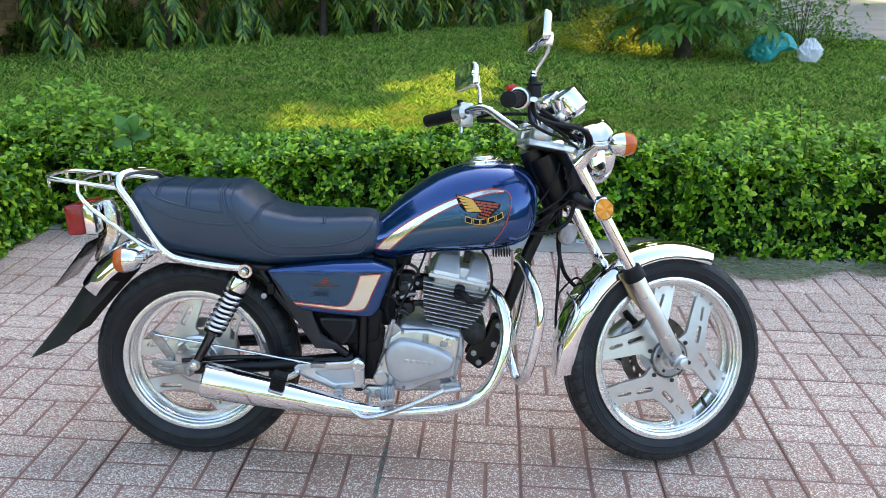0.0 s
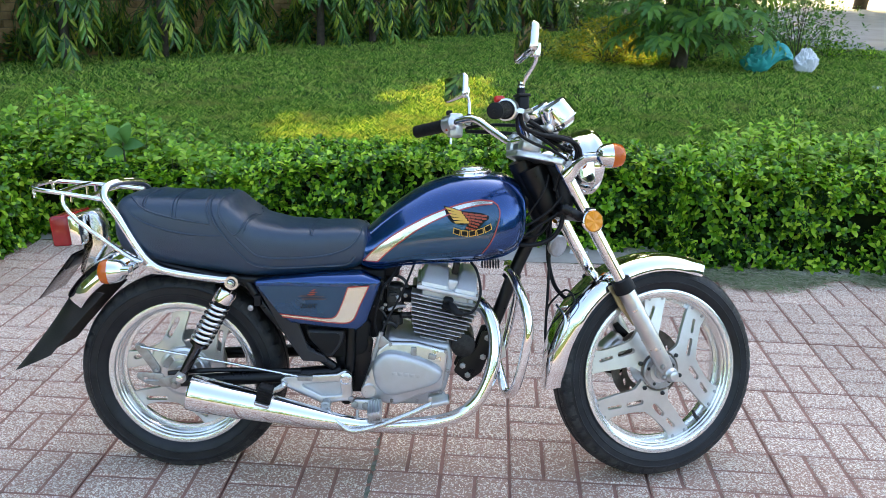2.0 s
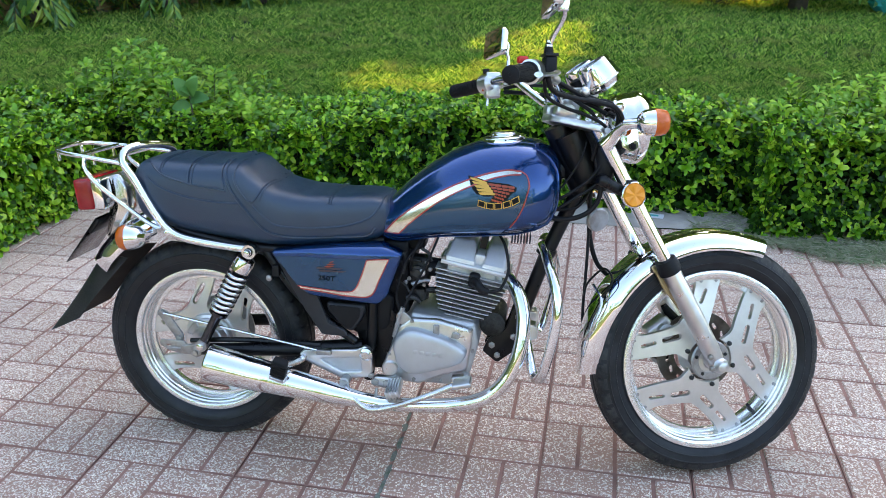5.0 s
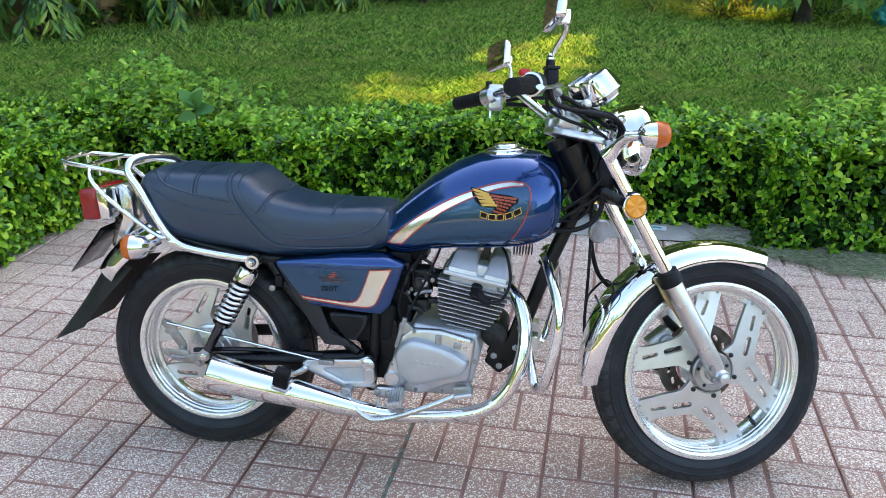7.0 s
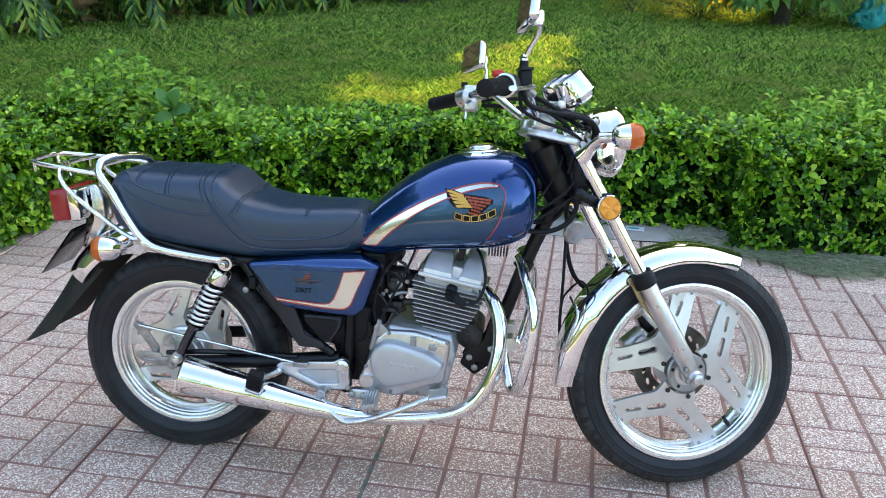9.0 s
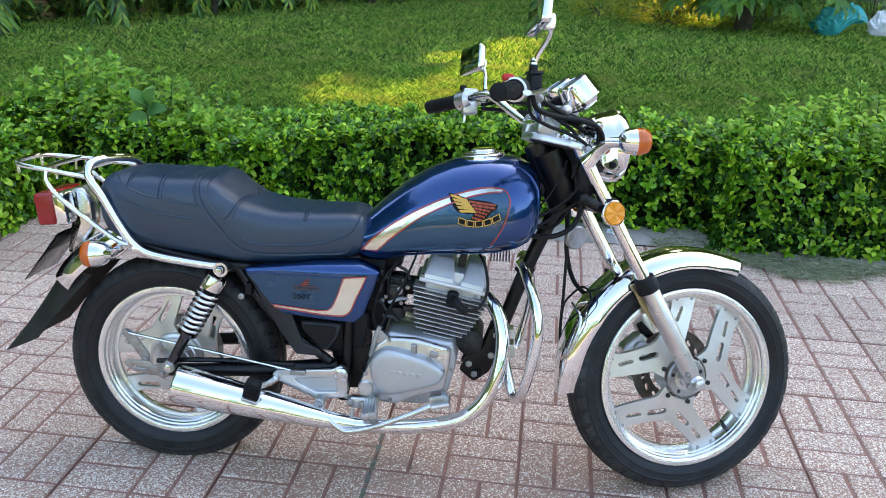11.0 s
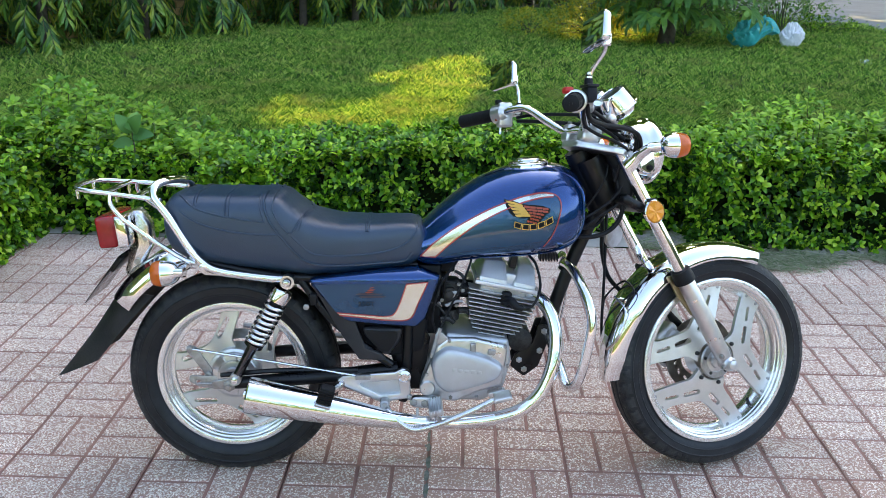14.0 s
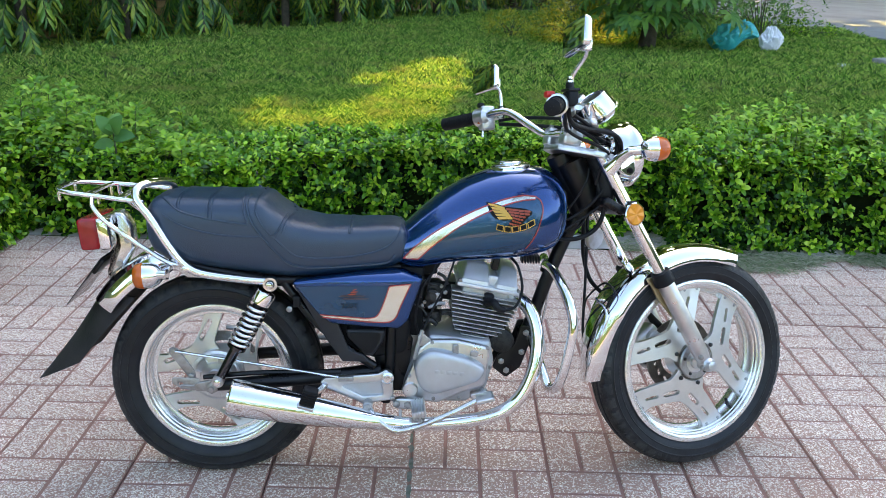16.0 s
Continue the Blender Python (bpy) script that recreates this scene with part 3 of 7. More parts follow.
M_SPOKE = mat("silver_spoke", (0.74, 0.725, 0.685), 0.30, 0.80, col2=(0.65, 0.63, 0.585), scale=12, bump=0.06, bscale=400, rvar=0.1)
M_CAST = mat("painted_castings", (0.56, 0.58, 0.60), 0.42, 0.75, col2=(0.50, 0.50, 0.50), scale=10, bump=0.06, bscale=500, rvar=0.12)
M_FINS = mat("engine_fins", (0.50, 0.50, 0.49), 0.36, 0.7, col2=(0.34, 0.335, 0.33), scale=18, bump=0.25, bscale=400)
# near black to paint the shade in the gaps between the fins
M_BARREL = mat("shade_dark_barrel", (0.05, 0.05, 0.05), 0.6, 0.3, col2=(0.03, 0.03, 0.03), scale=18)
M_GRIMY = mat("grimy_metal", (0.055, 0.055, 0.053), 0.45, 0.6, col2=(0.022, 0.021, 0.020), scale=60, bump=0.4, bscale=300)
M_BRUSHED = mat("brushed_aluminium", (0.74, 0.74, 0.74), 0.34, 0.6, col2=(0.64, 0.64, 0.64), scale=12, bump=0.1, bscale=500)
M_DISC = mat("dark_disc_steel", (0.20, 0.175, 0.15), 0.35, 0.9, col2=(0.10, 0.085, 0.07), scale=30)
M_BLACK = mat("black_paint", (0.003, 0.003, 0.004), 0.22, 0.0, col2=(0.008, 0.008, 0.008), scale=12, rvar=0.2, spec=0.3)
M_PLASTIC = mat("black_plastic", (0.006, 0.0065, 0.008), 0.42, 0.0, col2=(0.011, 0.011, 0.012), scale=16, bump=0.15, bscale=500, spec=0.2)
M_FLAP = mat("dusty_flap_rubber", (0.014, 0.013, 0.013), 0.50, 0.0, col2=(0.040, 0.034, 0.031), scale=14, bump=0.3, bscale=260, rvar=0.2, spec=0.4)
M_RUBBER = mat("tyre_rubber", (0.0045, 0.0058, 0.0078), 0.34, 0.0, col2=(0.016, 0.018, 0.021), scale=16, bump=0.2, bscale=300, rvar=0.2, spec=0.36)
M_TREAD = mat("dusty_tread", (0.012, 0.013, 0.014), 0.55, 0.0, col2=(0.050, 0.050, 0.048), scale=30, bump=0.4, bscale=250, spec=0.3)
M_SEAT = mat("seat_vinyl", (0.0045, 0.023, 0.051), 0.30, 0.0, col2=(0.008, 0.031, 0.062), scale=4, bump=0.25, bscale=420, rvar=0.15, spec=0.75)
M_DARKCHROME = mat("dark_chrome", (0.10, 0.10, 0.11), 0.12, 1.0, col2=(0.07, 0.07, 0.08), scale=12)
M_GUARD = mat("grey_black_plastic", (0.014, 0.016, 0.020), 0.36, col2=(0.022, 0.023, 0.026), scale=14, bump=0.15, bscale=400, spec=0.4)
M_GRIP = mat("grip_rubber", (0.007, 0.007, 0.008), 0.55, col2=(0.012, 0.012, 0.012), scale=30, bump=0.2, bscale=500, spec=0.2)
M_BLUE = mat("blue_metallic", (0.0004, 0.046, 0.172), 0.17, 0.75, col2=(0.001, 0.044, 0.185), scale=3, coat=1.0, rvar=0.05)
M_PANEL = mat("teal_panel", (0.002, 0.050, 0.115), 0.22, 0.5, col2=(0.003, 0.060, 0.130), scale=3, coat=0.8)
M_CREAM = mat("cream_stripe", (0.78, 0.77, 0.68), 0.14, 0.9, col2=(0.72, 0.69, 0.57), scale=9)
M_REDLINE = mat("red_line", (0.42, 0.035, 0.025), 0.3, col2=(0.34, 0.03, 0.02), scale=9, coat=0.6)
M_GOLD = mat("gold_decal", (0.74, 0.42, 0.06), 0.4, 0.0, col2=(0.62, 0.33, 0.04), scale=30, coat=0.15)
M_SCRIPT = mat("dull_brown_decal", (0.055, 0.030, 0.030), 0.4, 0.0, col2=(0.040, 0.024, 0.026), scale=30, coat=0.15)
M_RUST = mat("red_brown_decal", (0.38, 0.050, 0.012), 0.4, 0.0, col2=(0.30, 0.04, 0.01), scale=30, coat=0.15)
M_INK = mat("black_ink", (0.004, 0.004, 0.004), 0.5, col2=(0.006, 0.006, 0.006), scale=20, spec=0.15)
M_REDLENS = mat("red_lens", (0.34, 0.006, 0.010), 0.2, 0.0, col2=(0.26, 0.005, 0.008), scale=40, coat=0.3)
M_AMBER = mat("amber_lens", (0.60, 0.115, 0.006), 0.2, 0.0, col2=(0.50, 0.09, 0.005), scale=60, coat=0.35, bump=0.4, bscale=260)
M_REFLECTOR = mat("amber_reflector", (0.86, 0.33, 0.018), 0.3, 0.1, col2=(0.74, 0.25, 0.012), scale=30, bump=0.15, bscale=200, coat=0.25)
M_SWITCH = mat("red_switch", (0.60, 0.02, 0.015), 0.35, col2=(0.5, 0.02, 0.015), scale=20)
M_GLASS = mat("mirror_glass", (0.90, 0.92, 0.92), 0.015, 1.0, col2=(0.88, 0.9, 0.9), scale=3, rvar=0.0)
M_FACE = mat("dial_face", (0.03, 0.03, 0.032), 0.25, col2=(0.04, 0.04, 0.042), scale=9, coat=1.0)
M_ZINC = mat("gold_zinc", (0.50, 0.42, 0.24), 0.35, 1.0, col2=(0.42, 0.36, 0.22), scale=24)
M_STEEL = mat("grey_steel", (0.45, 0.45, 0.45), 0.38, 0.9, col2=(0.30, 0.28, 0.26), scale=30)
M_LENS = mat("lamp_glass", (0.75, 0.78, 0.80), 0.08, 0.3, col2=(0.65, 0.7, 0.72), scale=40, coat=1.0)

# ---------------------------------------------------------------- motorcycle


def bolts(places, way, material, parent, r=0.006, h=0.005, name="bolt"):
    for p in places:
        bm = bmesh.new()
        bolt(bm, p, way, r, h)
        part(name, bm, material, parent)


BIKE = pose(-0.5312, -0.194, 0, 0, 0, 3.68) @ pose(0, 0, 0, -8.03, 0, 0)
bike = thing("motorcycle", "dark blue and chrome cruiser motorcycle parked leaning on the paving", "motorcycle", BIKE)
RR, RF, WB = 0.290, 0.304, 1.341
RAKE, STEER = 25.78, 17.18
pivot = Matrix.Translation((WB + 0.0872, 0, 0))
ax = Vector((-math.sin(radians(RAKE)), 0, math.cos(radians(RAKE))))
TURN = pivot @ Matrix.Rotation(radians(STEER), 4, ax) @ pivot.inverted()


def P(name, bm, material, label="", parent=None, steer=False, smooth=40):
    return part(name, bm, material, parent or bike, label, smooth, TURN if steer and (parent is None or parent == bike) else None)


def ring_tyre(rb, R, hw, seg=360):
    """A tyre with a smooth sidewall and a blocked tread, about the y axis."""
    bm = bmesh.new()
    prof = [(-0.55 * hw, rb - 0.006), (-0.70 * hw, rb - 0.002), (-0.80 * hw, rb + 0.003), (-0.86 * hw, rb + 0.0085), (-0.945 * hw, rb + 0.22 * (R - rb)), (-0.972 * hw, rb + 0.30 * (R - rb)), (-0.995 * hw, rb + 0.312 * (R - rb)), (-0.998 * hw, rb + 0.335 * (R - rb)), (-0.982 * hw, rb + 0.35 * (R - rb)), (-0.99 * hw, rb + 0.42 * (R - rb)), (-1.0 * hw, rb + 0.54 * (R - rb)), (-1.018 * hw, rb + 0.555 * (R - rb)), (-1.018 * hw, rb + 0.575 * (R - rb)), (-0.998 * hw, rb + 0.59 * (R - rb)), (-0.985 * hw, R - 0.034), (-0.955 * hw, R - 0.0285), (-0.945 * hw, R - 0.0270), (-0.89 * hw, R - 0.0195), (-0.80 * hw, R - 0.0125), (-0.68 * hw, R - 0.0075), (-0.55 * hw, R - 0.0045), (-0.42 * hw, R - 0.0026), (-0.30 * hw, R - 0.0013), (-0.24 * hw, R - 0.0009), (-0.16 * hw, R - 0.0003), (-0.10 * hw, R), (0, R)]
    prof = prof + [(-s, r) for s, r in prof[-2::-1]]
    lathe(bm, prof, (0, 0, 0), (0, 1, 0), seg, closed=True)
    bm.verts.index_update()
    low = set()
    for v in bm.verts:
        r = math.hypot(v.co.x, v.co.z)
        s = abs(v.co.y / hw)
        k = int(round((math.atan2(v.co.z, v.co.x) / 6.28319 % 1) * seg))
        if r > R - 0.0275:
            ph = (k + int(s * 6) + (4 if v.co.y > 0 else 0)) % 8
            cut = (0.50 < s < 0.97 and ph == 0) or (0.2 < s < 0.28) or (0.28 < s < 0.5 and ph == 4)
            if cut:
                low.add(v.index)
                f = (r - 0.0028) / r
                v.co.x, v.co.z = v.co.x * f, v.co.z * f
    bm.verts.index_update()
    for f in bm.faces:
        c = f.calc_center_median()
        if math.hypot(c.x, c.z) > R - 0.0255 and not any(v.index in low for v in f.verts):
            f.material_index = 1
    return bm


def rim_ring(rb, hw):
    """A rim with a broad flat lip, a stepped well and a thin flange in the middle that takes the spokes."""
    bm = bmesh.new()
    h = [(-hw + 0.002, rb + 0.010), (-hw, rb + 0.0085), (-hw - 0.001, rb + 0.004), (-hw - 0.001, rb - 0.0065), (-hw + 0.001, rb - 0.009), (-hw + 0.008, rb - 0.0105), (-hw + 0.0105, rb - 0.0145), (-hw + 0.017, rb - 0.0155), (-hw + 0.019, rb - 0.018), (-0.008, rb - 0.0185), (-0.006, rb - 0.020), (-0.0055, rb - 0.030), (-0.003, rb - 0.0315)]
    prof = h + [(-a, r) for a, r in h[::-1]] + [(hw - 0.006, rb + 0.004), (0.0, rb - 0.012), (-hw + 0.006, rb + 0.004)]
    lathe(bm, prof, (0, 0, 0), (0, 1, 0), 128, closed=True)
    return bm


def spoke_plate(end_r, end_half, half, inner, outer, slots, face, rise, thick):
    """A pressed V-shaped spoke about +x: inner and outer edges as (x, z) from the rim inwards, mirrored; it rises towards the hub."""
    up = []
    for k in range(6):
        a = radians(half + end_half - 2 * end_half * k / 5)
        up.append((end_r * math.cos(a), end_r * math.sin(a)))
    side = [(q.x, q.z) for q in smooth_path([(x, 0, z) for x, z in outer[::-1]], 4)][:-1] + up + [(q.x, q.z) for q in smooth_path([(x, 0, z) for x, z in inner], 4)][1:]
    a0 = math.atan2(outer[-1][1], outer[-1][0])
    r0 = math.hypot(*outer[-1])
    hub = [(r0 * math.cos(a0 * (k / 4 - 1)), r0 * math.sin(a0 * (k / 4 - 1))) for k in range(1, 8)]
    ol = side + [(x, -z) for x, z in side[-2::-1]] + hub
    holes = []
    for x0, z0, x1, z1, w in slots:
        for sg in (1, -1):
            holes.append(slot((x0 + x1) / 2, sg * (z0 + z1) / 2, math.hypot(x1 - x0, z1 - z0) + w * 0.4, w, math.atan2(sg * (z1 - z0), x1 - x0)))
    bm = bmesh.new()
    plate(bm, ol, thick, 0, holes, 0.0009, 1)
    for v in bm.verts:
        f = max(0, min(1, (end_r * 0.86 - math.hypot(v.co.x, v.co.z)) / (end_r * 0.55)))
        v.co.y += face - rise * f
    return bm


FRONT_SPOKE = dict(end_r=0.2130, end_half=8.8, half=39.6, inner=[(0.1840, 0.1075), (0.1640, 0.0870), (0.1480, 0.0570), (0.1330, 0.0235), (0.1265, 0.0)], outer=[(0.1400, 0.1600), (0.1165, 0.1250), (0.0935, 0.0905), (0.0735, 0.0590), (0.0545, 0.0500), (0.0390, 0.0450)], slots=[(0.1005, 0.0190, 0.1210, 0.0600, 0.0145), (0.1295, 0.0780, 0.1460, 0.1120, 0.0095)])
REAR_SPOKE = dict(end_r=0.1830, end_half=9.2, half=38.6, inner=[(0.1540, 0.0950), (0.1370, 0.0740), (0.1230, 0.0480), (0.1110, 0.0170), (0.1080, 0.0)], outer=[(0.1226, 0.1380), (0.1060, 0.1120), (0.0910, 0.0860), (0.0740, 0.0580), (0.0600, 0.0540), (0.0500, 0.0520)], slots=[(0.1030, 0.0330, 0.1240, 0.0900, 0.0135)])


def wheel(name, label, rb, R, hw, rimhw, rivet_r, centres, shape, m, face, rise):
    front = name == "front_wheel"
    w = part(name, rim_ring(rb, rimhw), M_RIM, bike, label, 40, m)
    part("tyre", ring_tyre(rb + 0.006, R, hw), [M_RUBBER, M_TREAD], w, "black rubber road tyre with worn tread", 22)
    half = shape["half"]
    for c in centres:
        turn = Matrix.Rotation(radians(-c), 4, "Y")
        part("spoke", spoke_plate(face=face, rise=rise, thick=0.014, **shape), M_SPOKE, w, "", 30, turn)
        for sg in (1, -1):
            for off in (-0.0205, 0.0205):
                a = radians(half) * sg
                q = (rivet_r * math.cos(a) - off * math.sin(a), face, rivet_r * math.sin(a) + off * math.cos(a))
                part("rivet", turned([(-0.004, 0.0046), (0.0012, 0.0046), (0.0024, 0.0034), (0.0026, 0)], q, (q[0], q[1] - 1, q[2]), 10), M_STEEL, w, "", 40, turn)
            a = radians(27) * sg
            q = (0.0665 * math.cos(a), face - rise, 0.0665 * math.sin(a))
            part("spoke_bolt", turned([(-0.004, 0.0066), (0.0035, 0.0066), (0.005, 0.004), (0.005, 0)], q, (q[0], q[1] - 1, q[2]), 6), M_GRIMY, w, "", 40, turn)
    if front:
        part("hub", turned([(-0.050, 0), (-0.050, 0.020), (-0.044, 0.023), (-0.040, 0.040), (-0.034, 0.043), (-0.012, 0.043), (0.010, 0.040), (0.030, 0.058), (0.045, 0.050), (0.048, 0)], (0, 0, 0), (0, 1, 0), 40), M_ALU, w)
        bm = bmesh.new()
        n = 48
        plate(bm, [(0.112 * math.cos(6.28319 * k / n), 0.112 * math.sin(6.28319 * k / n)) for k in range(n)], 0.040, 0.045, [[(0.064 * math.cos(6.28319 * k / n), 0.064 * math.sin(6.28319 * k / n)) for k in range(n)]] + [slot(0.083 * math.cos(6.28319 * (k + 0.5) / 16), 0.083 * math.sin(6.28319 * (k + 0.5) / 16), 0.020, 0.009, 6.28319 * (k + 0.5) / 16 + 1.2) for k in range(16)], 0.0, 1)
        part("brake_disc", bm, M_DISC, w, "drilled dark steel front brake disc")
        part("hub_ring", turned([(-0.044, 0.034), (-0.044, 0.049), (-0.040, 0.053), (-0.034, 0.053), (-0.034, 0.032)], (0, 0, 0), (0, 1, 0), 32, closed=True), M_STEEL, w, "steel hub ring")
        bolts([(0.041 * math.cos(a), -0.044, 0.041 * math.sin(a)) for a in (0.4, 1.66, 2.91, 4.17, 5.43)], (0, -1, 0), M_GRIMY, w, 0.0042, 0.003, "hub_screw")
    else:
        part("hub", turned([(-0.060, 0), (-0.060, 0.024), (-0.052, 0.026), (-0.050, 0.042), (-0.046, 0.045), (-0.044, 0.060), (-0.041, 0.063), (-0.036, 0.064), (-0.033, 0.072), (-0.028, 0.074), (0.030, 0.070), (0.050, 0.066), (0.055, 0)], (0, 0, 0), (0, 1, 0), 48), M_ALU, w, "grey cast rear drum hub", 20)
        for k in range(9):
            a = 6.28319 * k / 9
            rib = bmesh.new()
            box(rib, 0.030, 0.059, -0.049, -0.042, -0.002, 0.002, 0.001, 1, Matrix.Rotation(a, 4, "Y"))
            part("hub_rib", rib, M_ALU, w)
        bm = bmesh.new()
        lathe(bm, [(0.060, 0.070), (0.060, 0.098), (0.066, 0.098), (0.066, 0.070)], (0, 0, 0), (0, 1, 0), 48, closed=True)
        part("sprocket", bm, M_STEEL, w)
    # tyre valve
    a = radians(-47)
    d = Vector((math.cos(a), 0, math.sin(a)))
    bm = bmesh.new()
    tube(bm, [d * (rb - 0.018) + Vector((0, -0.004, 0)), d * (rb - 0.050) + Vector((0, -0.022, 0))], [0.006, 0.004], 8)
    part("valve", bm, M_PLASTIC, w)
    return w


front_wheel = wheel("front_wheel", "silver pressed-spoke front wheel", 0.2285, 0.3100, 0.052, 0.0470, 0.2064, (131.9, 12.4, 252.2), FRONT_SPOKE, TURN @ pose(WB + 0.004, 0, RF + 0.001), -0.020, 0.016)
rear_wheel = wheel("rear_wheel", "silver pressed-spoke rear wheel", 0.2030, 0.2915, 0.061, 0.0450, 0.1761, (133.2, 13.2, 253.3), REAR_SPOKE, pose(-0.007, 0, 0.280), -0.003, 0.018)

# ---------------------------------------------------------------- tank
TX = [0.480, 0.500, 0.520, 0.555, 0.612, 0.670, 0.728, 0.785, 0.842, 0.885, 0.914, 0.932, 0.942, 0.947]
TTOP = [0.690, 0.700, 0.716, 0.750, 0.797, 0.833, 0.856, 0.868, 0.870, 0.866, 0.850, 0.834, 0.810, 0.790]
TBOT = [0.622, 0.616, 0.606, 0.604, 0.617, 0.625, 0.629, 0.633, 0.639, 0.650, 0.664, 0.690, 0.720, 0.755]
TWID = [0.070, 0.085, 0.092, 0.103, 0.118, 0.130, 0.138, 0.142, 0.140, 0.130, 0.116, 0.098, 0.072, 0.030]


def tank_at(x):
    t, b, w = (float(np.interp(x, TX, c)) for c in (TTOP, TBOT, TWID))
    return t, b, w


def tank_half(x, z):
    """Half width of the tank at height z."""
    t, b, w = tank_at(x)
    zm = b + (t - b) * 0.34
    v = (z - zm) / (t - zm) if z > zm else (z - zm) / (b - zm)
    v = min(1.0, abs(v))
    n = 2.25 if z > zm else 3.4
    return w * max(0.0, 1 - v ** n) ** (1 / n)


secs = []
NS = 36
for x in np.interp(np.linspace(0, 1, 44), np.linspace(0, 1, len(TX)), TX):
    t, b, w = tank_at(x)
    zm = b + (t - b) * 0.34
    ring = []
    for k in range(NS):
        a = 6.28319 * k / NS
        c, s = math.cos(a), math.sin(a)
        n = 2.25 if s > 0 else 3.4
        y = w * math.copysign(abs(c) ** (2 / n), c)
        z = zm + (t - zm if s > 0 else zm - b) * math.copysign(abs(s) ** (2 / n), s)
        ring.append((x, y, z))
    secs.append(ring)
bm = loft(secs)
bmesh.ops.smooth_vert(bm, verts=bm.verts[:], factor=0.4, use_axis_x=True, use_axis_y=True, use_axis_z=True)
tank = P("fuel_tank", bm, M_BLUE, "glossy dark blue metallic fuel tank", smooth=60)
bm = bmesh.new()
# flange along the lower edge
for sg in (-1, 1):
    tube(bm, [(x, sg * (tank_half(x, tank_at(x)[1] + 0.006) + 0.001), tank_at(x)[1] + 0.003) for x in np.linspace(0.5, 0.93, 30)], 0.005, 6, squash=(1, 0.6))
part("flange", bm, M_BLUE, tank)
for sg in (-1, 1):
    rim = []
    for k in range(25):
        z = 0.648 + 0.205 * k / 24
        x = max(TX[8] + (TX[-1] - TX[8]) * q / 200 for q in range(200) if tank_half(TX[8] + (TX[-1] - TX[8]) * q / 200, z) > 0.086 - 0.02 * (k / 24) ** 3 or q == 0)
        rim.append((x + 0.0005, sg * tank_half(x, z), z))
    bm = bmesh.new()
    tube(bm, rim, 0.0034, 8)
    part("nose_seam", bm, M_BLUE, tank)


def decal(name, upper, lower, material, parent, half, lift=0.0012, rows=6, n=10, label=""):
    """A skin strip between two lines of (x, z), laid on a side given by half(x, z)."""
    U = smooth_path([(x, 0, z) for x, z in upper], n)
    L = smooth_path([(x, 0, z) for x, z in lower], n)
    m = 60
    def pick(path, t):
        f = t * (len(path) - 1)
        i = min(int(f), len(path) - 2)
        return path[i].lerp(path[i + 1], f - i)
    bm = bmesh.new()
    g = []
    for i in range(m + 1):
        a, b = pick(U, i / m), pick(L, i / m)
        g.append([])
        for j in range(rows + 1):
            p = a.lerp(b, j / rows)
            g[-1].append(bm.verts.new((p.x, -(half(p.x, p.z) + lift), p.z)))
    for i in range(m):
        for j in range(rows):
            bm.faces.new((g[i][j], g[i + 1][j], g[i + 1][j + 1], g[i][j + 1]))
    return part(name, bm, material, parent, label, 60)


def line_decal(name, pts, width, material, parent, half, lift=0.002, label=""):
    path = smooth_path([(x, 0, z) for x, z in pts], 10)
    up, lo = [], []
    for i, p in enumerate(path):
        d = (path[min(i + 1, len(path) - 1)] - path[max(i - 1, 0)]).normalized()
        nrm = Vector((-d.z, 0, d.x)) * width / 2
        up.append(p + nrm)
        lo.append(p - nrm)
    bm = bmesh.new()
    a = [bm.verts.new((p.x, -(half(p.x, p.z) + lift), p.z)) for p in up]
    b = [bm.verts.new((p.x, -(half(p.x, p.z) + lift), p.z)) for p in lo]
    for i in range(len(a) - 1):
        bm.faces.new((a[i], a[i + 1], b[i + 1], b[i]))
    return part(name, bm, material, parent, label, 60)


def shape_decal(name, outline, material, parent, half, lift, label=""):
    """A filled outline of (x, z), cut fine enough to follow the side."""
    bm = bmesh.new()
    vs = [bm.verts.new((x, 0, z)) for x, z in outline]
    bm.faces.new(vs)
    bmesh.ops.triangulate(bm, faces=bm.faces[:])
    for _ in range(2):
        bmesh.ops.subdivide_edges(bm, edges=bm.edges[:], cuts=1, use_grid_fill=True)
    for v in bm.verts:
        v.co.y = -(half(v.co.x, v.co.z) + lift)
    return part(name, bm, material, parent, label, 60)


S_UP = [(0.507, 0.630), (0.541, 0.667), (0.588, 0.705), (0.634, 0.735), (0.680, 0.761), (0.725, 0.781), (0.770, 0.797), (0.815, 0.806), (0.848, 0.804)]
S_LO = [(0.546, 0.630), (0.579, 0.664), (0.621, 0.700), (0.662, 0.730), (0.717, 0.760), (0.771, 0.783), (0.816, 0.794), (0.848, 0.797)]
PANEL_LOW = [(0.546, 0.630), (0.60, 0.636), (0.66, 0.643), (0.72, 0.648), (0.77, 0.655), (0.81, 0.665), (0.838, 0.680)]
PANEL_UP = S_LO[:-1] + [(0.851, 0.799), (0.864, 0.787), (0.868, 0.768), (0.858, 0.727), (0.838, 0.680)]
decal("panel", PANEL_UP, PANEL_LOW, M_PANEL, tank, tank_half, 0.0014, 14, label="dark teal-blue side panel")
decal("stripe", S_UP, S_LO, M_CREAM, tank, tank_half, 0.0022, 4, label="silvery cream stripe")
line_decal("pinstripe", S_UP, 0.0034, M_REDLINE, tank, tank_half, 0.003)
line_decal("pinstripe", S_LO, 0.0034, M_REDLINE, tank, tank_half, 0.003)
